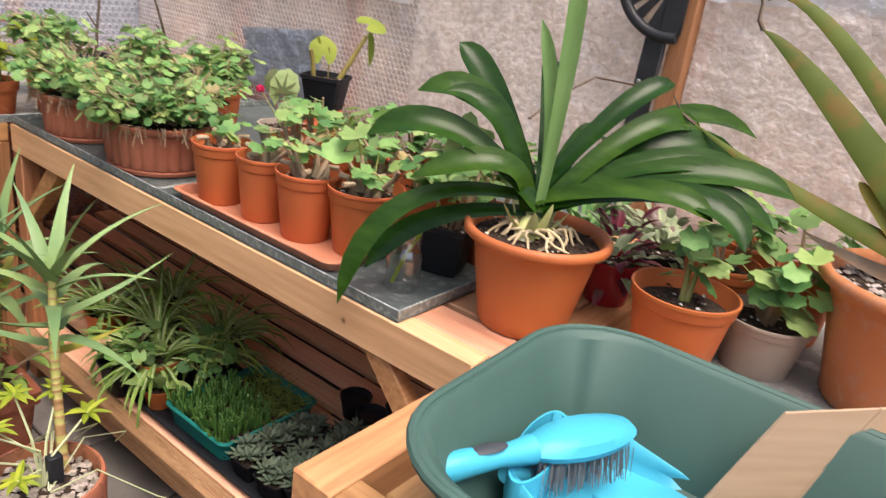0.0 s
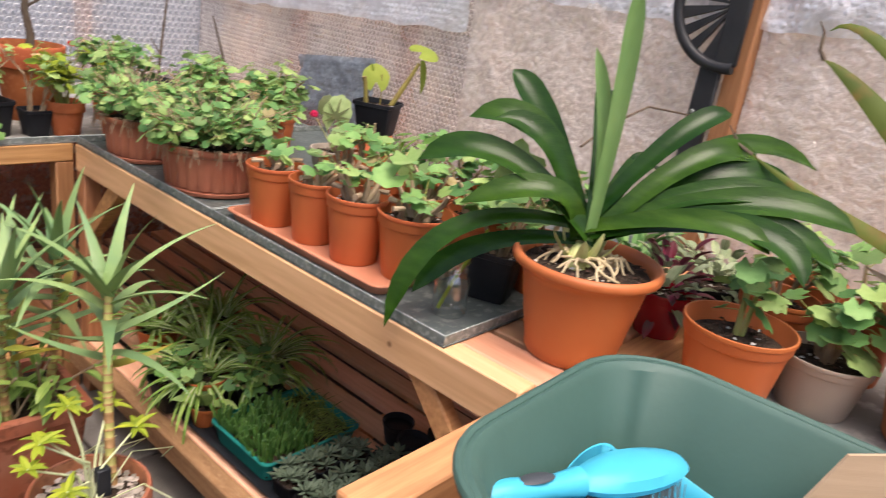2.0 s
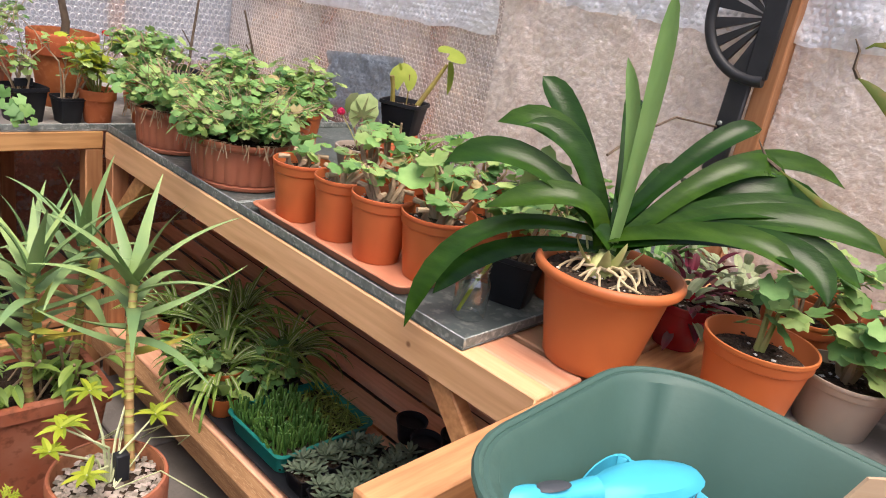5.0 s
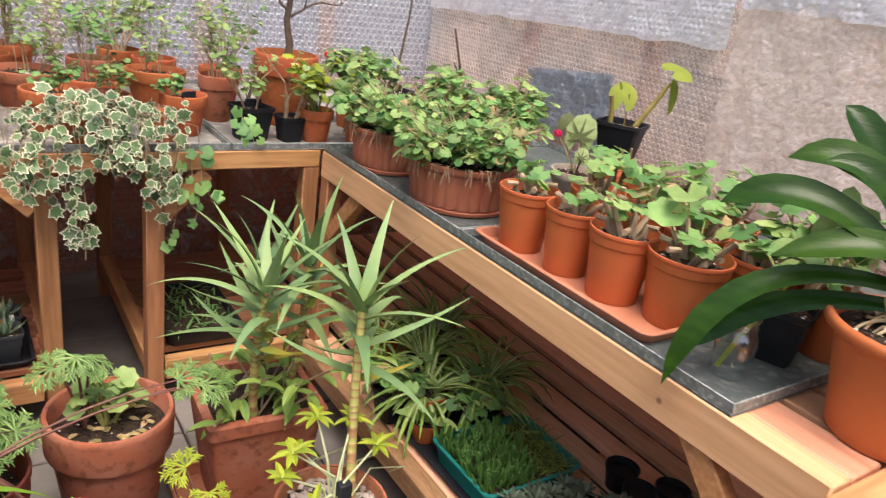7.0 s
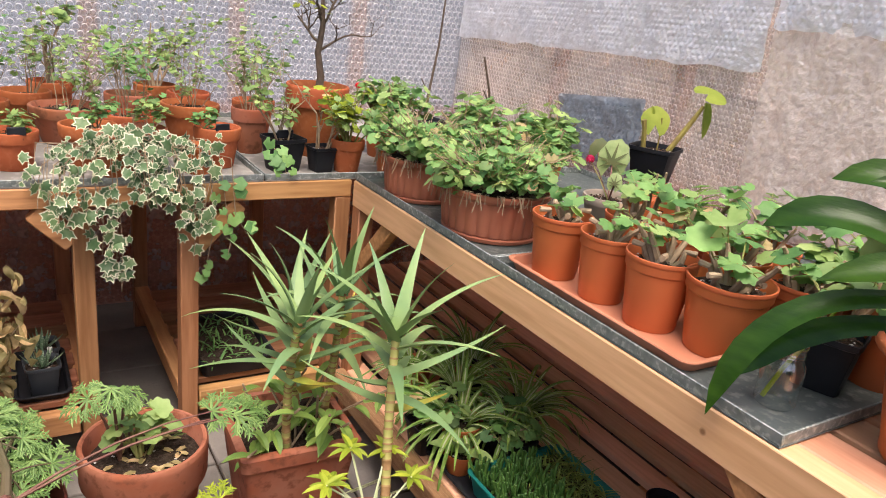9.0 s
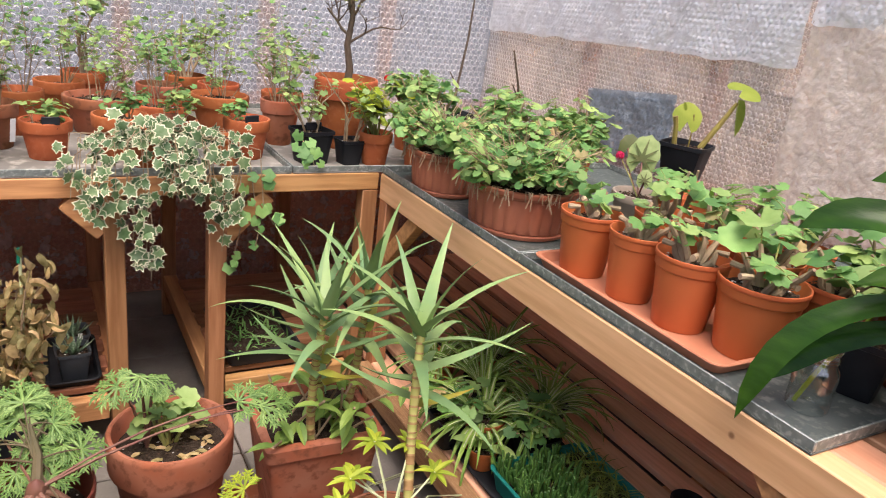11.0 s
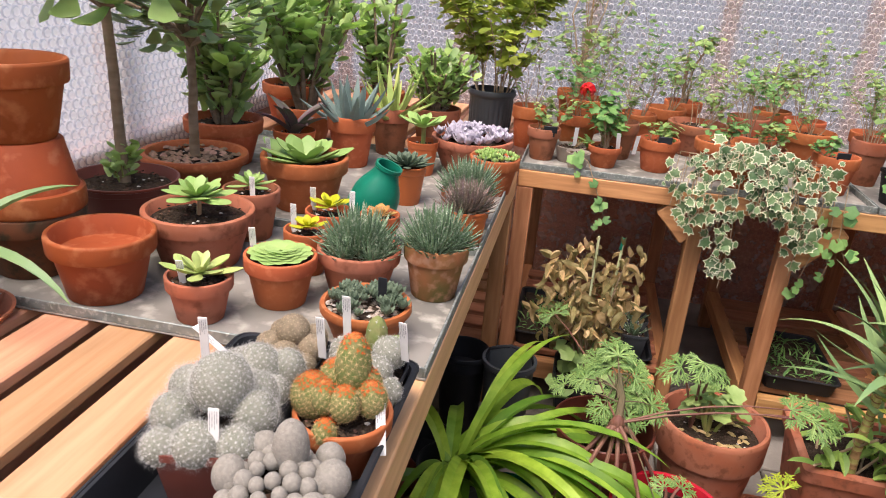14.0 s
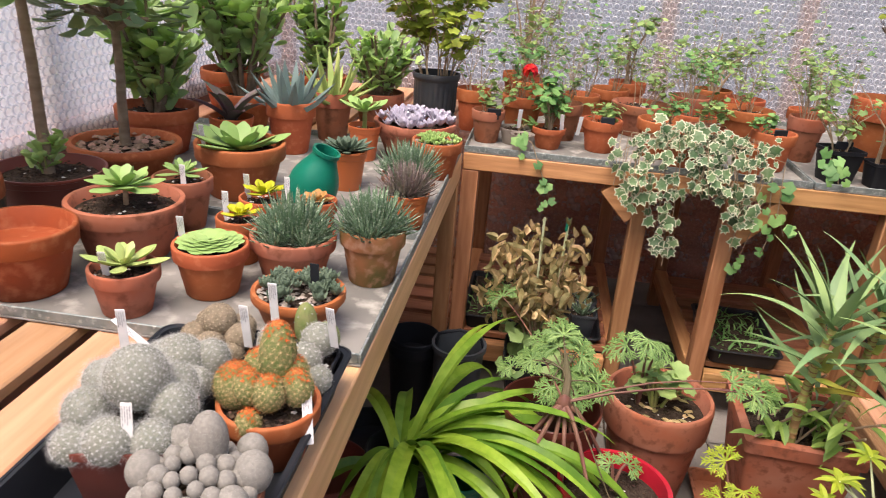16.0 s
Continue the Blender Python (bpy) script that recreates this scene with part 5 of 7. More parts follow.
TERRAPALE = material("pale_terracotta", (0.50, 0.20, 0.085), 0.75, (0.42, 0.16, 0.065), 9, 0.16, spec=0.2, alt2=(0.46, 0.22, 0.12), fine=60)
def big_aloe():
    o = Vector((1.205, .125, T))
    t, z = potted("potted_aloe", o, .152, .205, "rolled", TERRAPALE, "tall olive aloe with dry tips in a large pale terracotta pot", turn=0, fill=.9, soil=SOIL)
    gravel(t, .125, z, 260, .007)
    def lf(pts, w, th, nm="leaf", mt=ALOEB):
        s = Shape()
        p0, p1, p2 = [Vector(p) - o for p in pts]
        c = p1 * 2 - (p0 + p2) * .5
        vs, fs, n, ring = [], [], 12, 8
        for i in range(n + 1):
            u = i / n
            p = p0.lerp(c, u).lerp(c.lerp(p2, u), u)
            d = (p0.lerp(c, u).lerp(c.lerp(p2, u), u) * -1 + p0.lerp(c, u + .03).lerp(c.lerp(p2, u + .03), u + .03)).normalized()
            sd = d.cross(Vector((-.8, -.1, .6))).normalized()
            nr = sd.cross(d)
            k = max(.04, (1 - u) ** .8)
            for j in range(ring):
                a = 6.2832 * j / ring
                y = math.sin(a)
                vs.append(p + sd * w * .5 * k * math.cos(a) + nr * th * .5 * k * (y if y < 0 else .3 * y))
        for i in range(n):
            for j in range(ring):
                fs.append((i * ring + j, i * ring + (j + 1) % ring, (i + 1) * ring + (j + 1) % ring, (i + 1) * ring + j))
        s.add(vs, fs)
        part(nm, s, mt, t)
    b = (1.205, .10, .985)
    lf((b, (1.197, .334, 1.193), (1.195, .452, 1.272)), .068, .03)
    lf(((1.22, .09, 1.02), (1.227, .347, 1.273), (1.225, .465, 1.314)), .048, .026)
    lf((b, (1.177, .33, 1.05), (1.164, .505, 1.118)), .042, .026)
    lf(((1.2, .12, .97), (1.199, .229, 1.06), (1.198, .258, 1.088)), .04, .02, mt=ALOEY)
    lf(((1.2, .08, 1.0), (1.28, -.05, 1.2), (1.3, -.15, 1.3)), .09, .03)
    lf(((1.2, .08, 1.0), (1.35, .12, 1.2), (1.45, .15, 1.35)), .09, .03)
    lf(((1.2, .08, 1.0), (1.12, -.05, 1.15), (1.1, -.2, 1.2)), .08, .03)
    lf(((1.205, .06, .95), (1.2, .22, .972), (1.196, .312, .995)), .035, .03, "dry_stump", WOODY)
    part("dry_tip", Shape().tube([Vector((1.195, .452, 1.272)) - o, Vector((1.195, .462, 1.285)) - o, Vector((1.19, .462, 1.31)) - o, Vector((1.19, .472, 1.325)) - o], [.004, .003, .0022, .001], 5), DARKTW, t)
    part("dry_tip", Shape().tube([Vector((1.164, .505, 1.118)) - o, Vector((1.162, .53, 1.13)) - o, Vector((1.16, .55, 1.155)) - o], [.0035, .0025, .001], 5), DARKTW, t)
    part("trunk", Shape().tube([(0, -.02, z - .02), (0, -.02, z + .03)], [.03, .025], 8), WOODY, t)
big_aloe()

def green_tub():
    """A rounded rectangular tub with a rolled rim."""
    t = thing("plastic_tub", (.600, .208, B + .0005), "rounded sage green plastic tub on the bench", "tub", turn=2)
    s = Shape()
    def ring(a, b, c, zz):
        pts = []
        for cx, cy, a0 in ((a - c, b - c, 0), (-a + c, b - c, 90), (-a + c, -b + c, 180), (a - c, -b + c, 270)):
            for k in range(9):
                an = radians(a0 + k * 11.25)
                pts.append((cx + c * math.cos(an), cy + c * math.sin(an), zz))
        return pts
    A, Bb, H = .195, .25, .15
    rings = [ring(A - .05, Bb - .05, .07, 0), ring(A - .042, Bb - .042, .075, .004), ring(A - .008, Bb - .008, .10, H * .92), ring(A + .004, Bb + .004, .105, H * .93), ring(A + .008, Bb + .008, .108, H * .96),
             ring(A + .006, Bb + .006, .107, H), ring(A - .004, Bb - .004, .10, H + .002), ring(A - .012, Bb - .012, .098, H * .97), ring(A - .046, Bb - .046, .072, .016), ring(A - .06, Bb - .06, .06, .007)]
    n = 36
    s.add([p for r in rings for p in r], [(j * n + i, j * n + (i + 1) % n, (j + 1) * n + (i + 1) % n, (j + 1) * n + i) for j in range(len(rings) - 1) for i in range(n)]
          + [tuple(range(n))[::-1], tuple((len(rings) - 1) * n + i for i in range(n))])
    part("shell", s, TUBP, t)
    rp = ring(A + .005, Bb + .005, .107, H - .001)
    part("rim", Shape().tube(rp + rp[:1], .0055, 8), TUBP, t)
green_tub()

def dustpan_and_brush():
    z = B + .012
    d = thing("dustpan", (.637, .315, z), "sky blue plastic dustpan lying in the tub", "dustpan", turn=13)
    s = Shape()
    # scoop floor, curled sides and back
    prof = [(-.10, .045), (-.102, .02), (-.095, .004), (-.05, 0), (.05, 0), (.095, .004), (.102, .02), (.10, .045)]
    vs, fs, n = [], [], 10
    for i in range(n + 1):
        u = i / n
        k = 1 - .35 * max(0, u - .7) / .3
        lift = .05 * max(0, u - .55) ** 1.5
        for x, zz in prof:
            vs.append((x * k, -.11 + .20 * u, zz * (0.15 + .85 * min(1, u * 1.6)) + lift))
    for i in range(n):
        for j in range(7):
            a = i * 8 + j
            fs.append((a, a + 1, a + 9, a + 8))
    s.add(vs, fs)
    ob = part("scoop", s, BLUEP, d)
    md = ob.modifiers.new("thickness", "SOLIDIFY")
    md.thickness = .003
    part("back_wall", Shape().lathe([(.07, 0), (.078, .03), (.077, .055), (.072, .055), (.066, .006)], 28, (0, .085, .004), sx=1.0, sy=.3), BLUEP, d)
    part("rib", Shape().box(-.03, -.022, -.10, .02, .0008, .006), BLUEP, d)
    part("rib", Shape().box(.022, .03, -.10, .02, .0008, .006), BLUEP, d)
    part("handle", Shape().tube([(-.02, .085, .03), (-.045, .10, .045), (-.06, .10, .05)], [.012, .012, .009], 10), BLUEP, d)
    b = thing("hand_brush", (.625, .372, z + .062), "sky blue hand brush with grey bristles resting on the dustpan", "brush", turn=67)
    head = Shape()
    head.lathe([(.02, 0), (.03, .004), (.033, .012), (.028, .022), (.015, .027)], 24, (0, -.02, 0), sx=.92, sy=2.3)
    part("head", head, BLUEP, b)
    hd = Shape().tube([(0, .045, .012), (0, .085, .012), (0, .12, .014), (0, .15, .014), (0, .165, .012)], [.016, .011, .014, .016, .008], 12)
    part("handle", hd, BLUEP, b)
    part("grip", Shape().lathe([(.008, 0), (.011, .002), (.008, .004)], 16, (0, .10, .024), sx=.8, sy=2.0), SLATEP, b, "dark grey rubber grip")
    br = Shape()
    rg = random.Random(4)
    for i in range(420):
        x, y = rg.uniform(-.024, .024), rg.uniform(-.08, .04)
        br.tube([(x, y, .003), (x * 1.25 + rg.uniform(-.003, .003), y * 1.06 + rg.uniform(-.003, .003), -.033)], [.0007, .0005], 3)
    part("bristles", br, BRISTLE, b)["kind"] = "stuff"
dustpan_and_brush()

def cardboard():
    """A small open carton standing askew in the tub."""
    o = Vector((.728, .197, .93))
    c = thing("cardboard_box", o, "small open brown cardboard carton askew in the tub", "box")
    e, f, d = Vector((.735, -.67, .08)), Vector((.55, .5, -.65)).normalized(), Vector((-.375, .314, -.872)).normalized()
    def panel(name, p, u, v, lu, lv):
        u, v, p = Vector(u), Vector(v), Vector(p)
        n = u.cross(v).normalized() * .0035
        q = [p, p + u * lu, p + u * lu + v * lv, p + v * lv]
        part(name, Shape().add_prism(q, n), CARD, c, smooth=False)
    w, dp, h = .105, .13, .15
    panel("front_panel", (0, 0, 0), e, d, w, h)
    panel("side_panel", e * w, f, d, dp, h)
    panel("back_panel", f * dp, e, d, w, h)
    panel("flap", e * (w + .002), (e * .95 + f * .12).normalized(), d, .17, h)
cardboard()

# ---- right wall: hung film, post, black cast wheel ----
def hung_sheet(name, corners, mat, label, nx=72, nz=30, amp=.013, bubbled=True):
    """A loose sheet of polythene between four corners (bottom left, bottom right, top right, top left), with ripples."""
    a, b, c, d = [Vector(q) for q in corners]
    nrm = (b - a).cross(d - a).normalized()
    s = Shape()
    vs = []
    for j in range(nz + 1):
        for i in range(nx + 1):
            u, w = i / nx, j / nz
            p = a.lerp(b, u).lerp(d.lerp(c, u), w)
            p = p + nrm * amp * (noise.noise(Vector((u * 9, w * 4, 1.7))) + .5 * noise.noise(Vector((u * 22, w * 9, 5))) + .55 * abs(noise.noise(Vector((u * 40 + w * 9, w * 26 - u * 12, 2)))))
            if j == 0:
                p.z += .012 * noise.noise(Vector((u * 14, 2, 8)))
            vs.append(p)
    s.add(vs, [(j * (nx + 1) + i, j * (nx + 1) + i + 1, (j + 1) * (nx + 1) + i + 1, (j + 1) * (nx + 1) + i) for j in range(nz) for i in range(nx)])
    sheet = solid(name, s, mat, label, "plastic sheet")
    if not bubbled:
        return sheet
    dom, pitch = Shape(), .0195
    nu, nw = int((b - a).length / pitch), int((d - a).length / (pitch * .87))
    for j in range(1, nw):
        for i in range(1, nu):
            gu, gw = (i + .5 * (j % 2)) / nu, j / nw
            x, y = gu * nx, gw * nz
            c = vs[int(y) * (nx + 1) + int(x)].lerp(vs[int(y) * (nx + 1) + min(nx, int(x) + 1)], x - int(x)) + Vector((0, 0, (y - int(y)) * (d - a).length / nz))
            ring = [c + Vector((0, pitch * .42 * math.cos(1.047 * k), pitch * .42 * math.sin(1.047 * k))) for k in range(6)]
            dom.add(ring + [c + nrm * pitch * .16], [(k, (k + 1) % 6, 6) for k in range(6)])
    part("bubble_layer", dom, mat, sheet, "rows of raised air bubbles")["kind"] = "stuff"
    return sheet
hung_sheet("hanging_film", ((XR - .025, 3.13, 1.125), (XR - .025, 1.60, 1.185), (XR - .025, 1.60, 1.95), (XR - .025, 3.13, 1.95)), FILM_HUNG, "second layer of milky bubble film hanging on the wall")
hung_sheet("hanging_film", ((XR - .03, 1.585, 1.30), (XR - .03, .80, 1.30), (XR - .03, .80, 1.95), (XR - .03, 1.585, 1.95)), FILM_HUNG, "crumpled clear film strip hanging high on the wall")
hung_sheet("hanging_film", ((XR - .03, .745, 1.31), (XR - .03, -.4, 1.325), (XR - .03, -.4, 1.95), (XR - .03, .745, 1.95)), FILM_HUNG, "crumpled milky film hanging beside the wall post", amp=.03)
FILM_BLUE = plastic_film("grey_blue_bubble_film", 0.5, (0.38, 0.47, 0.55), 0.3, 0.12, 60, 1.0, 0.5)
hung_sheet("film_offcut", ((XR - .02, 2.38, .80), (XR - .02, 1.96, .80), (XR - .02, 1.985, 1.045), (XR - .02, 2.40, .995)), FILM_BLUE, "grey-blue bubble film offcut tucked behind the bench", 40, 24)
FILM_CRUMP = plastic_film("crumpled_warm_film", 0.52, (1.0, 0.955, 0.89), 0.22, 0.12, 55, 1.0, 0.4)
for y0, y1 in ((1.58, .80), (.735, -.45)):
    hung_sheet("loose_film", ((XR - .024, y0, .775), (XR - .024, y1, .775), (XR - .024, y1, 1.33), (XR - .024, y0, 1.33)), FILM_CRUMP, "loose crumpled clear film over the side glazing", 90, 60, .010, False)
post = solid("wall_post", Shape().box(XR - .055, XR - .008, .742, .788, B + .03, 1.9), WOODZ, "orange brown timber upright on the side wall", "post")

def cast_wheel():
    """Half-hidden black wheel with spokes and a slotted arm, screwed to the post."""
    w = thing("black_wheel_bracket", (XR - .08, .845, 1.05), "black slotted wheel bracket fixed to the wall post", "bracket")
    part("arm", Shape().beam((0, -.032, -.055), (0, -.036, .17), .014, .052, .004), IRON, w)
    for yy in (-.048, -.02):
        part("bolt", Shape().lathe([(.0055, 0), (.0055, .003), (.0035, .005)], 12), GALV, w)
        bo = w.children[-1]
        bo.location, bo.rotation_euler = (-.0075, yy, .06), (0, radians(-90), 0)
    c = Vector((0.0, -.06, .30))
    part("rim", Shape().tube([c + Vector((-.004, .135 * math.cos(a), .135 * math.sin(a))) for a in [-1.75 + 3.5 * i / 40 for i in range(41)]], .013, 10), IRON, w)
    for a0, a1 in ((-1.72, -1.15), (-.98, -.80), (-.66, -.48), (-.34, -.12), (.05, .3), (.45, .7), (.85, 1.5)):
        s = Shape()
        n = 5
        vs = []
        for i in range(n + 1):
            a = a0 + (a1 - a0) * i / n
            for r, x in ((.02, -.006), (.13, -.006), (.13, .006), (.02, .006)):
                vs.append(c + Vector((x, r * math.cos(a), r * math.sin(a))))
        s.add(vs, [(i * 4 + k, i * 4 + (k + 1) % 4, i * 4 + 4 + (k + 1) % 4, i * 4 + 4 + k) for i in range(n) for k in range(4)] + [(0, 3, 2, 1), (n * 4, n * 4 + 1, n * 4 + 2, n * 4 + 3)])
        part("slat", s, IRON, w)
    part("back_plate", Shape().beam(c + Vector((0, -.005, -.13)), c + Vector((0, -.005, .14)), .016, .05, .004), IRON, w)
cast_wheel()
wire = solid("hanging_wire", Shape().tube([(XR - .09, .83, 1.10), (1.5, .86, 1.115), (1.3, .83, 1.09), (1.15, .8, 1.06)], .0025, 6), DARKTW, "thin dark twig arching from the wall bracket", "twig")

# ---- left bench: succulents ----
rng = random.Random(23)
def plain_pot(name, at, r, h, kind, mat, label, flip=False, group=""):
    ob = thing(name, at, label, "flower pot", group)
    part("body", pot_shape(r, h, kind), mat, ob)
    rim_band(ob, r, h, kind, mat)
    if flip:
        ob.rotation_euler = (math.pi, 0, 0)
    return ob
TERRADK = material("damp_terracotta", (0.33, 0.082, 0.025), 0.6, (0.235, 0.055, 0.018), 9, 0.2, spec=0.2, alt2=(0.38, 0.13, 0.055), fine=35, objvar=0.15)
BLACKENED = material("algae_blackened_clay", (0.075, 0.042, 0.022), 0.75, (0.17, 0.06, 0.025), 14, 0.3, alt2=(0.035, 0.03, 0.015), fine=40)
SX, SY = -1.125, 1.09
plain_pot("clay_pot", (SX, SY, T), .086, .108, "clay", BLACKENED, "dark stained clay pot at the foot of a stack", group="stacked clay pots")
plain_pot("clay_pot", (SX + .002, SY, T + .109 + .112), .086, .112, "clay", TERRADK, "upturned clay pot in the middle of a stack", True, "stacked clay pots")
plain_pot("clay_pot", (SX - .004, SY - .003, T + .222), .086, .122, "clay", TERRADK, "empty clay pot on top of a stack", group="stacked clay pots")
plain_pot("clay_pot", (-.965, 1.045, T), .081, .104, "clay", TERRADK, "empty weathered clay pot on the metal tray")

# pot with one long leaf, on a saucer
t, z = potted("potted_aloe", (-1.10, .885, B + .012), .072, .10, "clay", TERRA, "clay pot on a saucer with a long arching leaf", turn=0)
s = Shape()
for a, e, l, dr in ((-.1, .75, .24, 1.5), (2.2, .9, .2, 1.2), (3.6, .8, .2, 1.2), (1.0, 1.0, .22, 1.1), (-1.4, .8, .18, 1.2)):
    s.strap((0, 0, z), polar(a, e), l, .035, dr, .4, 9, lambda u: (1 - u) ** .6)
part("foliage", s, ALOE, t)
solid("saucer", Shape().lathe([(.062, 0), (.066, .001), (.082, .018), (.084, .022), (.079, .022), (.064, .008)], 32), TERRAOLD, "brown clay saucer under a pot", "saucer", at=(-1.10, .885, B + .001))

def standard_jade(at, r, h, mat, kind, trunk_r, bare, crown_z, crown_r, leafmat, leaves, lsize, label, pebbles, lean):
    t, z = potted("jade_tree", at, r, h, kind, mat, label, "potted tree", turn=0)
    ztop = crown_z - at[2]
    part("trunk", Shape().tube([(0, 0, z - .01), (lean * .3, 0, z + .1), (lean * .7, .005, ztop * .7), (lean, 0, ztop + .02)], [trunk_r * 1.15, trunk_r, trunk_r * .95, trunk_r * .85], 10), TRUNK, t)
    lf = Shape()
    for i in range(leaves):
        d = polar(rng.uniform(0, 6.283), math.asin(rng.uniform(-.75, 1)))
        q = crown_r * rng.uniform(.55, 1.0)
        p = Vector((lean, 0, ztop + crown_r * .55)) + Vector((d.x * q, d.y * q, d.z * q * .75))
        if i % 16 == 0:
            part("branch", Shape().tube([(lean, 0, ztop), Vector((lean, 0, ztop)).lerp(p, .4) + Vector((0, 0, .012)), Vector((lean, 0, ztop)).lerp(p, .8)], [.007, .005, .003], 6), TRUNK, t)
        lf.fleshy(p, (d + Vector((rng.uniform(-.6, .6), rng.uniform(-.6, .6), rng.uniform(-.1, .7)))).normalized(), lsize * rng.uniform(.7, 1.2), lsize * .78, lsize * .2, .35, 6, lambda u: (.25 + 1.0 * u) * math.sqrt(max(0, 1 - u ** 6)) + .03)
    part("crown", lf, leafmat, t)
    if pebbles:
        gravel(t, r * .84, z, 130, .0095, PEB, "pebble_layer")
    return t, z
t, z = standard_jade((-1.125, 1.345, T), .102, .09, BROWNP, "plastic", .0105, .3, 1.17, .17, JADE, 190, .066, "tall slender jade tree in a brown plastic pot", False, -.012)
jade(t, rng, z, .085, .05, 7, 7, .028, JADE, GREENST, .003, .4)
t, z = standard_jade((-1.11, 1.585, T), .118, .088, TERRA, "bowl", .0105, .3, 1.085, .16, JADED, 260, .046, "dark leaved jade tree on a stem in pebbled clay bowl", True, .0)

t, z = potted("jade_plant", (-1.165, 1.83, T), .10, .115, "clay", TERRA, "bushy jade plant with rounded fleshy leaves in clay pot")
jade(t, rng, z, .33, .16, 13, 21, .058, JADE, bare=.15)
t, z = potted("jade_plant", (-1.06, 2.13, T), .085, .11, "clay", TERRA, "tall jade plant with branching stems in clay pot")
jade(t, rng, z, .46, .2, 14, 21, .060, JADE, bare=.25)
t, z = potted("jade_plant", (-1.22, 2.42, T), .10, .12, "clay", TERRA, "tall jade plant near the corner post")
jade(t, rng, z, .47, .2, 13, 21, .060, JADE, bare=.25)
t, z = potted("jade_plant", (-.93, 2.47, T), .08, .12, "clay", TERRA, "jade plant with upright narrow leaves in clay pot")
jade(t, rng, z, .38, .15, 12, 18, .048, JADE, bare=.15)
t, z = potted("jade_plant", (-.70, 2.28, T), .075, .12, "clay", TERRAOLD, "dense crassula with stubby green leaves in clay pot")
jade(t, rng, z, .21, .15, 30, 14, .038, JADE, bare=.2)
t, z = potted("purple_succulent", (-.985, 1.86, T), .055, .10, "plastic", PLAST, "purple leaved plant in plastic pot among jade plants")
s = Shape()
for i in range(12):
    s.strap((0, 0, z), polar(i * 2.4, rng.uniform(.5, 1.3)), .13, .032, .7, .3, 6)
part("foliage", s, PURPLE, t)

# rosettes in clay pots
def rosette_pot(at, r, h, mat, kind, rr, n, w, th, rm, label, curve=.5, flat=.25, lift=.0, fill=.84, grit=0, rise=1.3):
    t, z = potted("potted_rosette", at, r, h, kind, mat, label, fill=fill)
    if lift > .02:
        part("stem", Shape().tube([(0, 0, z - .01), (.002, 0, z + lift)], [.005, .004], 7), WOODY, t)
    rosette(t, (0, 0, z + lift), rr, n, w, th, rm, curve, flat, rise=rise)
    if grit:
        gravel(t, r * .8, z, grit, .0028)
    return t, z
rosette_pot((-.896, 1.215, T), .096, .098, TERRAOLD, "clay", .072, 17, .042, .008, ECHEV, "pale green aeonium rosette in an old clay pot", .35, .1, .035)
rosette_pot((-.867, 1.36, T), .055, .098, TERRAOLD, "clay", .055, 13, .022, .006, ECHEV, "small green rosette with a white label in clay pot", .3, .15, .02)
rosette_pot((-.789, 1.02, T), .05, .07, TERRAOLD, "clay", .062, 15, .026, .01, ECHPALE, "cream edged rosette in a small worn clay pot", .35, .2, .012)
rosette_pot((-.700, 1.112, T), .058, .082, TERRA, "clay", .052, 60, .042, .004, ECHEV, "flat green plate-like aeonium in clay pot", .05, .06, .008, .9, rise=.34)
rosette_pot((-.845, 1.58, T), .096, .115, TERRA, "clay", .115, 16, .062, .014, ECHEV, "large light green echeveria in clay pot", .35, .36, .0, rise=1.15)
rosette_pot((-.705, 1.24, T), .042, .08, TERRA, "clay", .036, 9, .026, .007, YELROS, "yellow-green rosette in a small clay pot", .6, .25, .016)
rosette_pot((-.70, 1.335, T), .045, .085, TERRA, "clay", .045, 11, .028, .006, YELROS, "bright yellow rosette in small clay pot", .6, .3, .02)
rosette_pot((-.612, 1.37, T), .038, .08, TERRA, "clay", .036, 16, .022, .007, ORGROS, "coppery orange rosette in small clay pot", .6, .3, .008)
rosette_pot((-.643, 1.70, T), .045, .09, PLAST, "plastic", .066, 34, .022, .01, SAGEROS, "pointed grey-green echeveria in plastic pot", .5, .25, .01)
t, z = potted("potted_kalanchoe", (-.665, 1.955, T), .042, .09, "plastic", PLAST, "upright succulent with paddle leaves in plastic pot")
rosette(t, (0, 0, z + .05), .075, 12, .038, .01, ECHEV, .4, .3)
part("stem", Shape().tube([(0, 0, z - .01), (0, 0, z + .06)], .006, 7), GREENST, t)
t, z = potted("potted_agave", (-.862, 1.955, T), .065, .135, "clay", TERRA, "blue-grey agave with pointed leaves in clay pot")
spiky_ball(t, (0, 0, z - .01), .14, 19, .040, AGAVE, .3, curve=.25, base=.1)
t, z = potted("potted_agave", (-.80, 2.13, T), .058, .135, "clay", TERRAOLD, "yellow striped agave in a pale clay pot")
spiky_ball(t, (0, 0, z - .01), .155, 22, .030, ECHPALE, -.05, curve=.2, base=.1)
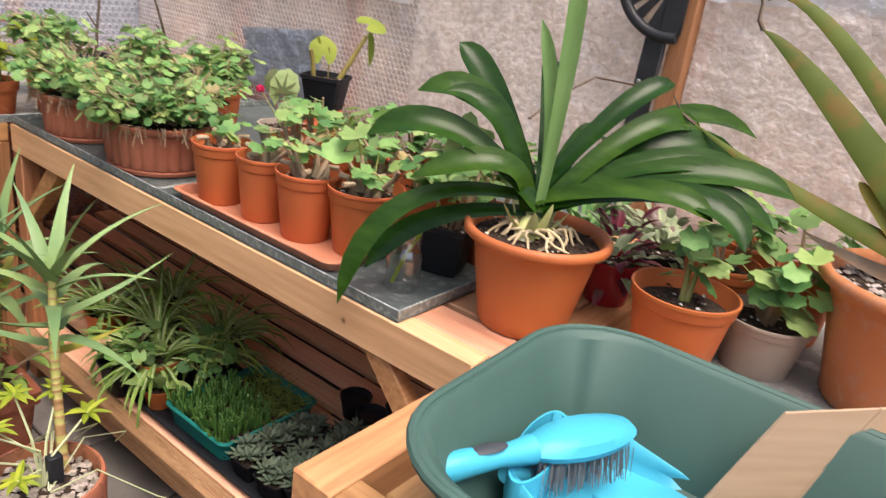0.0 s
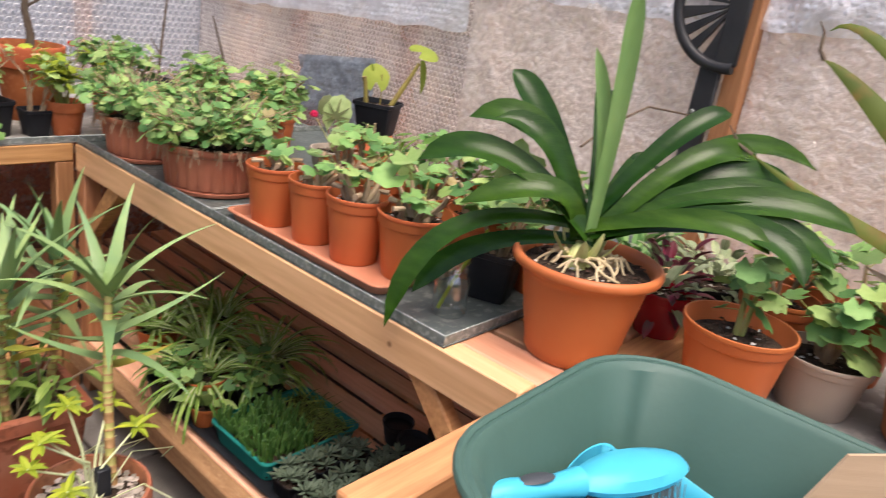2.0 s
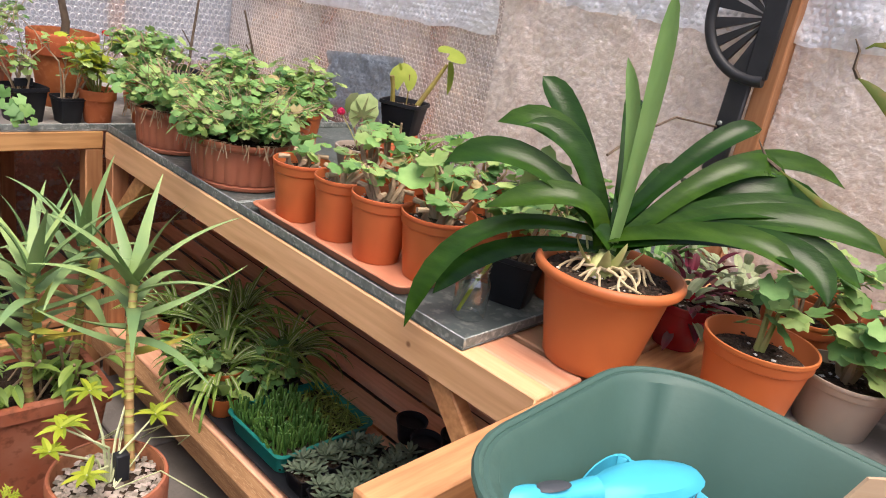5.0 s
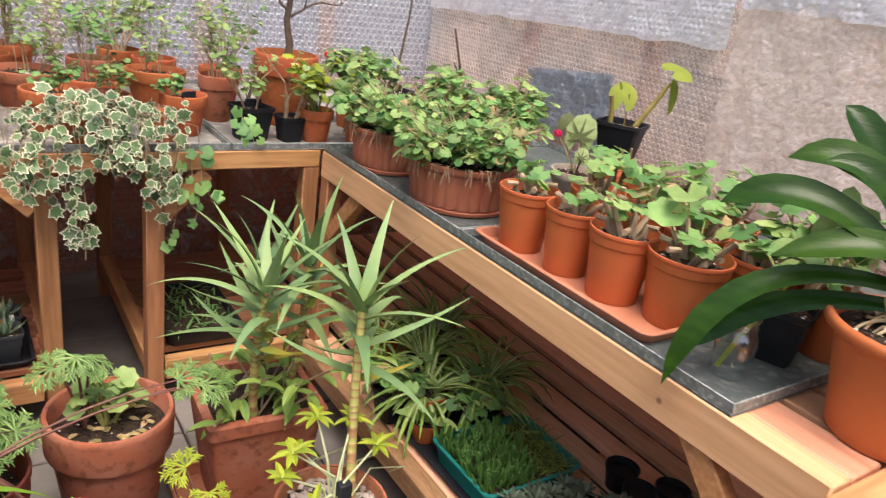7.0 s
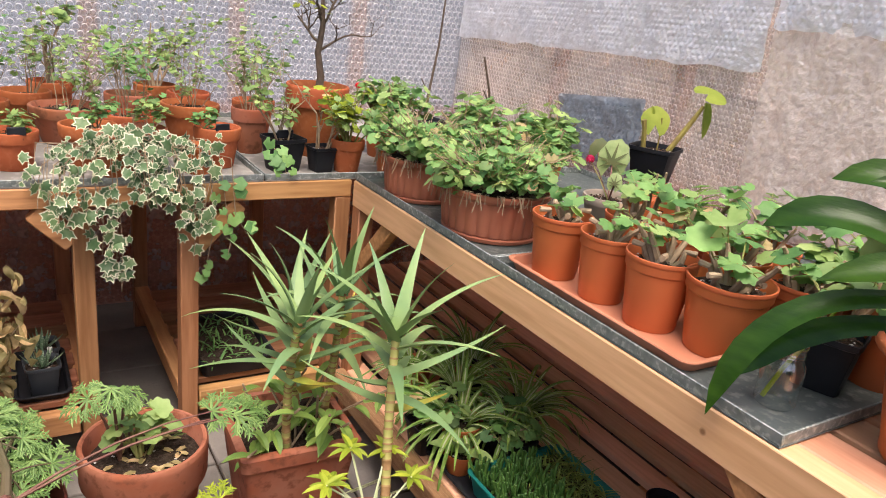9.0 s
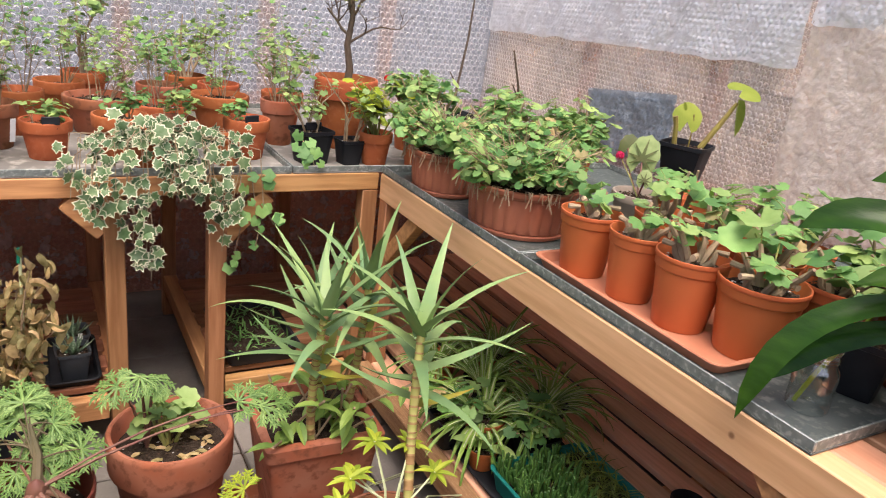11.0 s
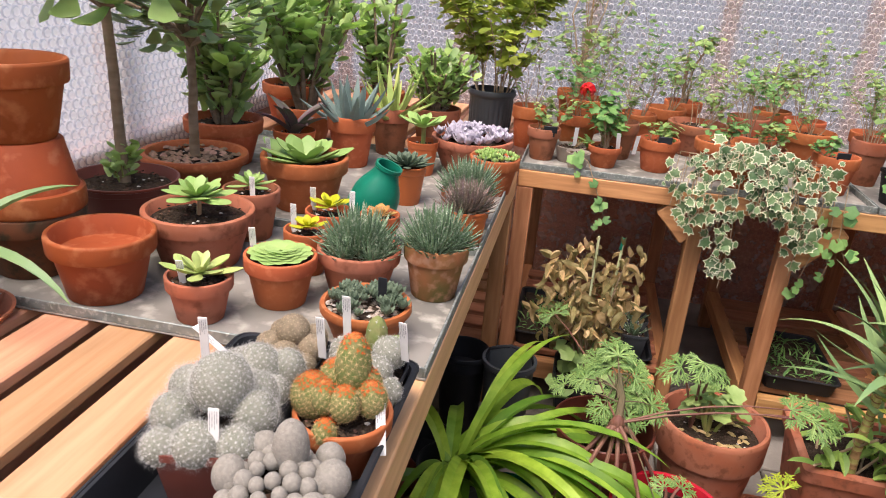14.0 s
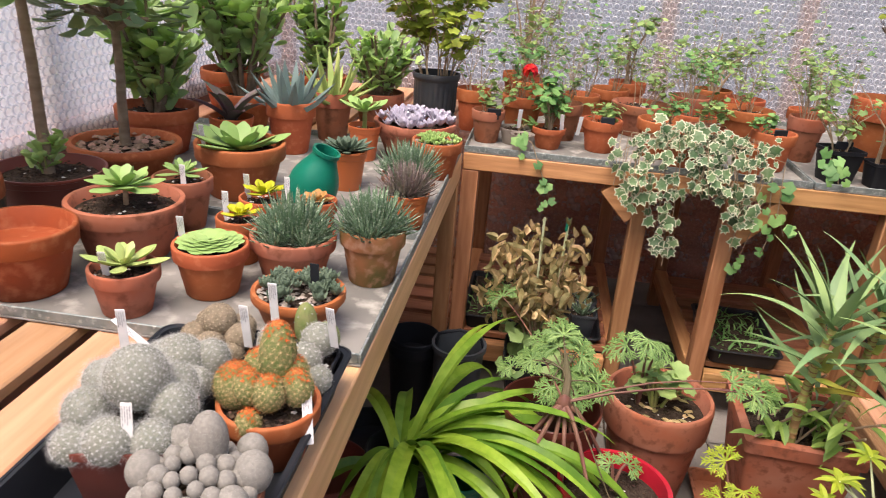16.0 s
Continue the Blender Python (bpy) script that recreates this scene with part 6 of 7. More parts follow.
# haworthia cushions
for x, y, r, h, kind, mt, sr, n, lm, lab in (
        (-.597, 1.195, .07, .08, "clay", TERRAOLD, .075, 120, HAW, "dense dark aristaloe cushion in clay pot"),
        (-.473, 1.228, .055, .094, "clay", MOSSY, .072, 120, HAW, "dark spiky aristaloe in a mossy clay pot"),
        (-.463, 1.475, .044, .08, "plastic", PLAST, .068, 90, HAWP, "purplish spiky haworthia in a small pot"),
        (-.482, 1.60, .058, .08, "clay", TERRAOLD, .078, 120, HAW, "dark green spiky haworthia in clay pot")):
    t, z = potted("potted_haworthia", (x, y, T), r, h, kind, mt, lab, fill=.9)
    spiky_ball(t, (0, 0, z + .002), sr * 1.05, int(n * .95), .0125, lm, -.05, curve=.55, base=.12)
    for i in range(5):
        a = rng.uniform(0, 6.283)
        spiky_ball(t, Vector((math.cos(a) * r * .6, math.sin(a) * r * .6, z)), sr * .6, 34, .008, lm, .0, curve=.5, base=.12, rng=random.Random(i), name="offset_foliage")
# mats of small rosettes
def mat_pot(at, r, h, mat, kind, rm, count, rr, label, seed, stones=0):
    t, z = potted("potted_sempervivum", at, r, h, kind, mat, label, fill=.9)
    rg = random.Random(seed)
    s = Shape()
    for i in range(count):
        a, q = rg.uniform(0, 6.283), r * .85 * math.sqrt(rg.random())
        c = Vector((q * math.cos(a), q * math.sin(a), z + .004 + .012 * (1 - (q / r) ** 2)))
        k = rr * rg.uniform(.7, 1.2)
        for j in range(12):
            s.fleshy(c, polar(j * 2.4, .25 + 1.1 * (j / 12)), k * (1 - .4 * j / 12), k * .55, k * .25, .6, 3, lambda u: (.5 + .7 * u) * (1 - max(0, u - .55) ** 2 * 4), ring=5)
    part("rosette_mat", s, rm, t)
    if stones:
        gravel(t, r * .85, z, stones, .005)
    return t
mat_pot((-.548, 2.045, T), .112, .095, TERRAOLD, "bowl", LILAC, 44, .032, "mat of lilac grey rosettes in a wide clay bowl", 3)
mat_pot((-.462, 1.872, T), .063, .092, TERRA, "clay", ECHEV, 36, .015, "green sedum mat with pale grit in clay pot", 5, 60)
mat_pot((-.535, 1.035, T), .067, .062, TERRA, "bowl", SAGEROS, 44, .017, "grey-green rosette mat with gravel in a clay bowl", 7, 150)

# cut green plastic bottle
gb = thing("green_bottle", (-.685, 1.545, T), "green plastic bottle top used as a cloche", "bottle", turn=15)
body = part("body", Shape().lathe([(.05, 0), (.051, .02), (.048, .045), (.041, .064), (.031, .082), (.0255, .094), (.0255, .1), (.028, .102), (.028, .109), (.0235, .109), (.0225, .094), (.029, .078), (.039, .058), (.046, .03), (.046, .002)], 32, cap=False), GREENP, gb)
body.rotation_euler = (radians(6), radians(20), 0)
body.location = (.0, 0, .018)
body.scale = (1.06, 1.06, 1.06)

# ---- cactus tray ----
shallow_tray("black_seed_tray", -.668, -.428, .535, .915, B + .001, .052, BLACKP, "black plastic seed tray holding cacti", .012)
CZ = B + .0045
def cactus(owner, blobs, mat, spine_mat, spines, sl, seed, ribs=0, name="stem", crown=None, arms=8, fur=0.0, thick=.00018):
    """Cactus heads: each blob (x, y, z, radius, stretch) is a dimpled ball with rows of short spines."""
    rg = random.Random(seed)
    sp = Shape()
    for (x, y, z, r, k) in blobs:
        wv = (lambda a, zz: .04 * math.cos(ribs * a)) if ribs else (lambda a, zz: .006 * math.sin(11 * a))
        part(name, Shape().ball((x, y, z), r, 30, 14, k, wv), mat, owner)
        if crown is not None:
            part("crown", Shape().lathe([(r * .34, r * k * .945), (r * .24, r * k * .995), (r * .1, r * k * 1.0), (r * .02, r * k * .985)], 16, (x, y, z), cap=False), CACO, owner, "rusty orange woolly crown")
        n = int(spines * (r / .03) ** 2)
        for i in range(n):
            kk = 1 - 1.7 * (i + .5) / n
            a = i * 2.39996
            q = math.sqrt(max(0, 1 - kk * kk))
            d = Vector((math.cos(a) * q, math.sin(a) * q, kk))
            p = Vector((x, y, z)) + Vector((d.x * r, d.y * r, d.z * r * k)) * 1.01
            t1 = d.orthogonal().normalized()
            t2 = d.cross(t1)
            top = crown is not None and kk > .72 + rg.uniform(-.14, .14)
            m = 1 if top else 0
            for j in range(12 if top else arms):
                an = j * 1.05 + rg.uniform(-.4, .4)
                rad = t1 * math.cos(an) + t2 * math.sin(an)
                e = (rad + d * rg.uniform(.15, .8)).normalized()
                w = e.cross(d).normalized() * (.00036 if top else thick)
                sp.add([p - w, p + w, p + e * sl * rg.uniform(.7, 1.25)], [(0, 1, 2)], m)
        if fur:
            for i in range(int(3600 * (r / .03) ** 2)):
                kk = rg.uniform(-.65, 1)
                a = rg.uniform(0, 6.283)
                q = math.sqrt(max(0, 1 - kk * kk))
                d = Vector((math.cos(a) * q, math.sin(a) * q, kk))
                p = Vector((x, y, z)) + Vector((d.x * r, d.y * r, d.z * r * k))
                e = (d + Vector((rg.uniform(-.8, .8), rg.uniform(-.8, .8), rg.uniform(-.8, .8)))).normalized()
                w = e.orthogonal().normalized() * .00007
                sp.add([p - w, p + w, p + e * fur * rg.uniform(.5, 1.2)], [(0, 1, 2)], 0)
        if not spines:
            part("crown_dimple", Shape().lathe([(r * .26, r * k * .90), (r * .20, r * k * 1.0), (r * .1, r * k * .985), (r * .02, r * k * .97)], 14, (x, y, z), cap=False), mat, owner)
    part("spine_cover", sp, [spine_mat, crown or spine_mat], owner, smooth=False)

t, z = potted("potted_cactus", (-.584, .682, CZ), .055, .078, "square", BROWNP, "white woolly clustering cactus in a square brown pot", turn=12, fill=.9)
cactus(t, [(.004, .012, z + .048, .031, 1.05), (-.040, -.004, z + .018, .0225, 1.1), (.040, .0, z + .022, .0225, 1.1), (-.008, -.040, z + .012, .0225, 1), (.030, -.036, z + .010, .0205, 1), (-.034, .032, z + .03, .022, 1), (.034, .034, z + .026, .022, 1), (-.042, -.036, z + .004, .019, 1)], CACW, SPINE, 300, .0021, 1, fur=.0075, thick=.0003, arms=10)
t, z = potted("potted_cactus", (-.590, .790, CZ), .046, .06, "square", BLACKP, "pale woolly cactus with small side heads", turn=5, fill=.9)
cactus(t, [(0, 0, z + .022, .030, 1.1), (.032, .012, z + .022, .021, 1.2), (.028, -.025, z + .012, .018, 1.2), (-.028, .026, z + .014, .019, 1)], CACW, SPINE, 300, .0021, 2, fur=.006, thick=.0003, arms=10)
t, z = potted("potted_cactus", (-.580, .872, CZ), .041, .06, "square", BLACKP, "tan spined clustering cactus in a black pot", turn=0, fill=.9)
cactus(t, [(0, .0, z + .035, .021, 1.0), (-.026, -.01, z + .015, .018, 1), (0, -.026, z + .014, .0185, 1), (.026, -.005, z + .018, .018, 1), (.02, .022, z + .018, .017, 1), (-.022, .022, z + .018, .017, 1), (.024, -.026, z + .005, .016, 1), (-.03, -.03, z + .0, .014, 1)], CACT, SPINE3, 330, .0022, 3, fur=.002, thick=.00022)
t, z = potted("potted_cactus", (-.476, .760, CZ), .055, .068, "clay", TERRA, "orange crowned green cactus with several heads in clay pot", turn=0, fill=.88)
cactus(t, [(.004, .018, z + .050, .0195, 2.15), (-.034, -.004, z + .022, .023, 1.15), (.008, -.022, z + .030, .0165, 1.25), (.032, -.002, z + .028, .0165, 1.3), (-.018, .022, z + .032, .017, 1.3), (.020, .022, z + .03, .016, 1.3), (-.014, -.020, z + .032, .0145, 1.4), (-.006, -.042, z + .004, .013, 1.3)], CACN, SPINE2, 420, .0048, 4, 14, crown=SPINEO, arms=12, thick=.00024)
t, z = potted("potted_cactus", (-.492, .628, CZ), .058, .06, "clay", TERRAOLD, "grey finger cactus with many small round offsets in clay pot", turn=0, fill=.9)
bl = [(0.004, .016, z + .044, .0175, 1.75), (-.046, -.008, z + .020, .0165, 1.25), (.047, .010, z + .022, .0175, 1.2), (-.030, .034, z + .022, .016, 1.2), (.042, -.026, z + .014, .0155, 1.2), (-.014, -.050, z + .008, .016, 1.1), (.034, .040, z + .02, .015, 1.2)]
rg = random.Random(9)
for i in range(38):
    q, a = .052 * math.sqrt((i + 1.5) / 39), i * 2.39996
    bl.append((q * math.cos(a), q * math.sin(a) - .004, z + .010 + .026 * (1 - (q / .052) ** 2), rg.uniform(.0072, .0105), 1.12))
cactus(t, bl, CACG, SPINE, 0, .0008, 5, fur=.0007)
t, z = potted("potted_cactus", (-.475, .858, CZ), .042, .06, "square", BLACKP, "cluster of white spined ball cacti in a black pot", turn=0, fill=.9)
cactus(t, [(.012, -.02, z + .018, .02, 1), (.02, .012, z + .028, .021, 1), (-.03, -.02, z + .016, .019, 1), (-.035, .012, z + .02, .02, 1), (.03, -.032, z + .002, .018, 1)], CACW, SPINE, 190, .0024, 6, fur=.004, thick=.00038)
cactus(t, [(-.002, .03, z + .035, .014, 2.2), (.022, .038, z + .018, .016, 1.3)], CACN, SPINE, 120, .003, 7, 12)

for x, y, zz, tr, tl in ((-.66, .80, .86, 10, 5), (-.565, .642, .855, 8, -6), (-.632, .660, .842, -35, -10), (-.428, .742, .826, 25, -24), (-.525, .822, .875, -5, 10), (-.512, .875, .88, 0, 10), (-.432, .845, .875, -12, 14),
                         (-.805, 1.0, .835, 14, 20), (-.75, 1.12, .85, 10, 12), (-.845, 1.32, .865, -3, 4), (-.735, 1.25, .85, 4, 6), (-.735, 1.345, .855, 6, 12), (-.655, 1.33, .86, -3, 0), (-.925, 1.57, .88, 12, 18)):
    tag_label((x, y, zz), tr, tl, .034, .0105)
tag_label((-.51, 1.03, .83), -4, 3, .042, .013, BLACKP, label="black plastic plant label")
tag_label((-.64, .81, .845), 75, -65, .05, .009)

# ---- back bench: leggy geraniums in clay pots ----
rng = random.Random(37)
back_pots = (  # x, y, rim radius, height, plant height, stems
    (-.37, 2.30, .050, .095, .10, 4), (-.43, 2.44, .055, .13, .22, 5), (-.275, 2.47, .068, .12, .20, 6), (-.145, 2.44, .060, .115, .22, 6), (-.03, 2.33, .060, .095, .06, 4),
    (-.085, 2.60, .062, .12, .25, 6), (.115, 2.63, .098, .105, .20, 8), (.02, 2.78, .07, .12, .25, 6), (.26, 2.50, .075, .11, .23, 7), (.30, 2.78, .07, .12, .28, 7),
    (.455, 2.63, .088, .12, .14, 6), (.46, 2.325, .064, .11, .05, 3), (.60, 2.49, .056, .135, .24, 8), (.50, 2.85, .07, .12, .26, 7), (.14, 2.34, .07, .11, .10, 5), (.27, 2.33, .06, .105, .08, 4),
    (-.25, 2.80, .08, .12, .26, 8), (.68, 2.72, .07, .12, .24, 6))
for i, (x, y, r, h, hg, n) in enumerate(back_pots):
    t, z = potted("potted_geranium", (x, y, T), r, h, "clay", TERRA if i % 3 else TERRAOLD, "leggy geranium with sparse leaves in a clay pot", group="leggy geraniums")
    twiggy(t, rng, z, n + 1, hg * 1.05, r * 1.4, 3, .0135, (LEAFP, LEAFP, LEAFG)[i % 3], r=.0017)
t, z = potted("potted_cutting", (-.285, 2.31, T), .048, .048, "plastic", GREYP, "small cutting with a white label in a pale pot")
geranium(t, rng, z, 3, .03, .05, 3, .018)
t, z = potted("potted_geranium", (-.185, 2.30, T), .050, .062, "clay", TERRA, "small pale stemmed geranium with red flower in clay pot", group="leggy geraniums")
twiggy(t, rng, z, 5, .14, .05, 7, .02, LEAFG, r=.004)
flower_head(t, (-.075, -.01, .218), .032, RED, rng, (0, 0, z))
t.rotation_euler = (0, 0, 0)
for x, y, tr, m in ((-.275, 2.285, 8, WHITEP), (-.15, 2.275, -18, WHITEP), (.11, 2.55, 4, WHITEP), (-.1, 2.27, 20, WHITEP)):
    tag_label((x, y, T + .075), tr, 15, .035, .012, m, 0, label="white plastic plant label")
for x, y, zz, tr in ((.46, 2.27, T + .115, 15), (-.35, 2.26, T + .095, 5), (-.02, 2.275, T + .10, 4)):
    e = thing("black_plant_tag", (x, y, zz), "black plastic tag clipped on a pot rim", "plant label", turn=tr)
    part("tag", Shape().box(-.02, .02, -.003, .003, -.008, .012, .002), BLACKP, e)
    part("clip", Shape().box(.008, .014, -.001, .012, -.02, -.004, .001), BLACKP, e)

# square black pots
t, z = potted("potted_geranium", (.628, 2.265, T), .052, .095, "square", BLACKP, "bare stemmed geranium in a square black pot", turn=12)
twiggy(t, rng, z, 7, .2, .08, 3, .016, LEAFP, r=.003)
part("rim_tag", Shape().box(-.025, .025, -.012, -.006, .093, .115, .002), BLACKP, t)
t, z = potted("potted_geranium", (.735, 2.245, T), .037, .072, "square", BLACKP, "forked pale stems in a small square black pot", turn=8)
twiggy(t, rng, z, 4, .16, .07, 1, .014, LEAFP, r=.004)

# small dark tree in a tall clay pot
t, z = potted("potted_tree", (.80, 2.46, T), .098, .215, "clay", TERRA, "small gnarled dark leafless tree in a tall clay pot", "potted tree", turn=0)
st, lf = Shape(), Shape()
def limb(p, d, ln, rad, level):
    pts = [p]
    q = p
    for i in range(4):
        d = (d + Vector((rng.uniform(-.4, .4), rng.uniform(-.35, .35), rng.uniform(-.1, .25)))).normalized()
        q = q + d * ln / 4
        pts.append(q)
    st.tube(pts, [rad, rad * .9, rad * .8, rad * .7, rad * .6], 6)
    if level < 4:
        for _ in range(2 if level else 4):
            limb(pts[rng.choice((2, 3, 4))], (d * .5 + polar(rng.uniform(0, 6.283), rng.uniform(-.1, .9))).normalized(), ln * rng.uniform(.5, .75), rad * .58, level + 1)
    elif rng.random() < .3:
        lf.blade(pts[-1], UP + d, d, lobed(.014, 5, .1, 11), .2)
part("trunk", Shape().tube([(0, 0, z - .01), (.008, 0, z + .06), (-.004, .004, z + .13), (.006, .002, z + .21), (.0, .0, z + .30)], [.014, .0115, .010, .0085, .005], 9), DARKTW, t)
limb(Vector((.0, .0, z + .28)), Vector((0.1, 0, 1)), .10, .0048, 0)
limb(Vector((-.002, .004, z + .16)), Vector((-.7, 0, .7)), .10, .0048, 0)
limb(Vector((.004, .002, z + .14)), Vector((.9, -.2, .5)), .11, .0045, 1)
limb(Vector((.005, .002, z + .21)), Vector((.6, -.2, .8)), .10, .0045, 0)
limb(Vector((.002, .002, z + .22)), Vector((-.5, -.2, .8)), .10, .0045, 1)
part("twig_work", st, DARKTW, t)
part("foliage", lf, LEAFY, t)

# scented geranium bush in a dark pot
t, z = potted("scented_geranium", (-.57, 2.56, T), .08, .15, "fluted", SLATEP, "bushy scented geranium in a dark fluted pot", "potted plant")
twiggy(t, rng, z, 16, .40, .24, 8, .031, LEAFO, r=.0028)
for x, y, hg in ((-.30, 2.95, .5), (.1, 2.98, .24), (.42, 3.0, .22)):
    t, z = potted("tall_geranium", (x, y, T), .07, .12, "clay", TERRA, "tall woody geranium against the back wall", group="tall geraniums")
    twiggy(t, rng, z, 3, hg, .06, 4, .026, LEAFP, r=.005)
    part("main_stem", Shape().tube([(0, 0, z), (.02, 0, z + hg * .4), (.01, .01, z + hg)], [.007, .005, .002], 6), WOODY, t)

# variegated ivy spilling over the edge
t, z = potted("variegated_ivy", (.20, 2.235, T), .055, .09, "plastic", PLAST, "cream edged variegated ivy trailing over the bench edge", "potted plant", turn=0)
lf, st = Shape(), Shape()
def ivy_leaf(p, size, nr, out):
    lf.blade(p, nr, out, [(x * size, y * size) for x, y in STAR], rng.uniform(-.35, .5), 0, 1)
def strand(pts, count, size):
    pts = [Vector(q) for q in pts]
    st.tube(pts, .0011, 4)
    for i in range(count):
        u = rng.random() * (len(pts) - 1)
        k = int(u)
        p = pts[k].lerp(pts[min(k + 1, len(pts) - 1)], u - k) + Vector((rng.uniform(-.032, .032), rng.uniform(-.03, .012), rng.uniform(-.022, .022)))
        ivy_leaf(p, size * rng.uniform(.45, 1.2), Vector((rng.uniform(-1.2, 1.0), -1, rng.uniform(-.2, 1.6))), Vector((rng.uniform(-1, 1), -.3, rng.uniform(-1, .4))))
for i in range(36):
    x = rng.uniform(-.2, .2)
    reach = .10 + .05 * rng.random()
    low = -.01 - (.10 * math.exp(-((x + .085) / .055) ** 2) + .075 * math.exp(-((x - .15) / .03) ** 2)) * rng.uniform(.3, 1.1)
    strand([(0, 0, z), (x * .5, -.05, z + .04 + rng.uniform(-.03, .025)), (x, -reach * .7, z + .02 + rng.uniform(-.05, .03)), (x * 1.05, -reach, low + .04), (x + rng.uniform(-.02, .02), -reach - .005, low - .03)], 8, .0245)
for x, y0, low, n in ((-.04, -.12, -.20, 26), (-.07, -.12, -.16, 24), (-.03, -.12, -.26, 11), (.14, -.13, -.19, 11), (.16, -.13, -.12, 16), (.12, -.12, -.08, 16)):
    strand([(0, 0, z + .03), (x, y0, z + .02), (x + .01, y0 - .01, low * .5), (x + .005, y0 - .01, low)], int(n * .7), .0235)
for i in range(9):
    ivy_leaf(Vector((-.03 + rng.uniform(-.03, .03), -.13, -.20 + rng.uniform(-.02, .02))), .026, Vector((rng.uniform(-.4, .4), -1, .5)), Vector((rng.uniform(-1, 1), 0, -.6)))
part("twig_work", st, WOODY, t)
part("foliage", lf, [IVYG, IVYC], t)

# plain green trailing stems that hang over the edge
t, z = potted("trailing_geranium", (.39, 2.255, T), .045, .075, "plastic", PLAST, "trailing ivy geranium hanging below the bench edge", turn=0)
st, lf = Shape(), Shape()
for pts in (((0, 0, z), (.0, -.1, z + .03), (.02, -.12, -.10), (.0, -.12, -.20), (-.015, -.12, -.27)), ((0, 0, z), (.06, -.11, z), (.07, -.12, -.08), (.10, -.12, -.14)), ((0, 0, z), (.03, -.1, z + .02), (.045, -.115, -.05), (.06, -.12, -.16), (.05, -.12, -.21)),
            ((.2, 0, .09), (.19, -.07, .07), (.17, -.085, .04)), ((.2, 0, .09), (.21, -.08, .05), (.215, -.1, .0))):
    pts = [Vector(q) for q in pts]
    st.tube(pts, .0013, 4)
    for i in range(7):
        u = (.35 + .65 * rng.random()) * (len(pts) - 1)
        k = min(int(u), len(pts) - 2)
        p = pts[k].lerp(pts[k + 1], u - k) + Vector((rng.uniform(-.02, .02), rng.uniform(-.02, 0), rng.uniform(-.015, .015)))
        lf.blade(p, Vector((rng.uniform(-.5, .5), -1, rng.uniform(.2, 1))), Vector((rng.uniform(-1, 1), 0, rng.uniform(-1, .3))), lobed(.019 * rng.uniform(.6, 1.15), 5, .12, 15), .15)
part("twig_work", st, WOODY, t)
part("foliage", lf, LEAFG, t)
t, z = potted("trailing_geranium", (-.26, 2.225, T), .035, .05, "plastic", GREYP, "small trailing geranium spilling over the bench edge", turn=0)
st, lf = Shape(), Shape()
for pts in (((0, 0, z), (-.01, -.06, z + .01), (.0, -.075, -.01)), ((0, 0, z), (.03, -.07, z), (.075, -.08, -.06), (.10, -.08, -.12), (.07, -.08, -.15))):
    pts = [Vector(q) for q in pts]
    st.tube(pts, .0013, 4)
    for i in range(8):
        u = (.3 + .7 * rng.random()) * (len(pts) - 1)
        k = min(int(u), len(pts) - 2)
        lf.blade(pts[k].lerp(pts[k + 1], u - k) + Vector((rng.uniform(-.015, .015), -.008, rng.uniform(-.012, .012))), Vector((rng.uniform(-.5, .5), -1, .6)), Vector((rng.uniform(-1, 1), 0, -.4)), lobed(.017 * rng.uniform(.6, 1.1), 5, .12, 15), .15)
part("twig_work", st, WOODY, t)
part("foliage", lf, LEAFG, t)

# ---- floor and lower shelves ----
rng = random.Random(51)
# square terracotta planter with tree aloes
def planter():
    t = thing("square_planter", (.46, 1.685, 0.032), "square terracotta planter with tall tree aloes", "potted plant", turn=-3)
    s = Shape()
    def sq(a, zz, c=.012):
        pts = []
        for cx, cy, a0 in ((a - c, a - c, 0), (-a + c, a - c, 90), (-a + c, -a + c, 180), (a - c, -a + c, 270)):
            for k in range(4):
                an = radians(a0 + k * 30)
                pts.append((cx + c * math.cos(an), cy + c * math.sin(an), zz))
        return pts
    rings = [sq(.092, 0), sq(.094, .01), sq(.122, .25), sq(.124, .262), sq(.132, .266), sq(.134, .296), sq(.130, .30), sq(.115, .30), sq(.112, .27)]
    n = 16
    s.add([p for r in rings for p in r], [(j * n + i, j * n + (i + 1) % n, (j + 1) * n + (i + 1) % n, (j + 1) * n + i) for j in range(8) for i in range(n)] + [tuple(range(n))[::-1]])
    part("box", s, TERRAOLD, t)
    part("compost", Shape().box(-.114, .114, -.114, .114, .255, .272, .004), SOIL, t)
    return t
t = planter()
shallow_tray("planter_saucer", .30, .62, 1.54, 1.84, .001, .03, TERRAOLD, "square terracotta saucer under a planter", .01)

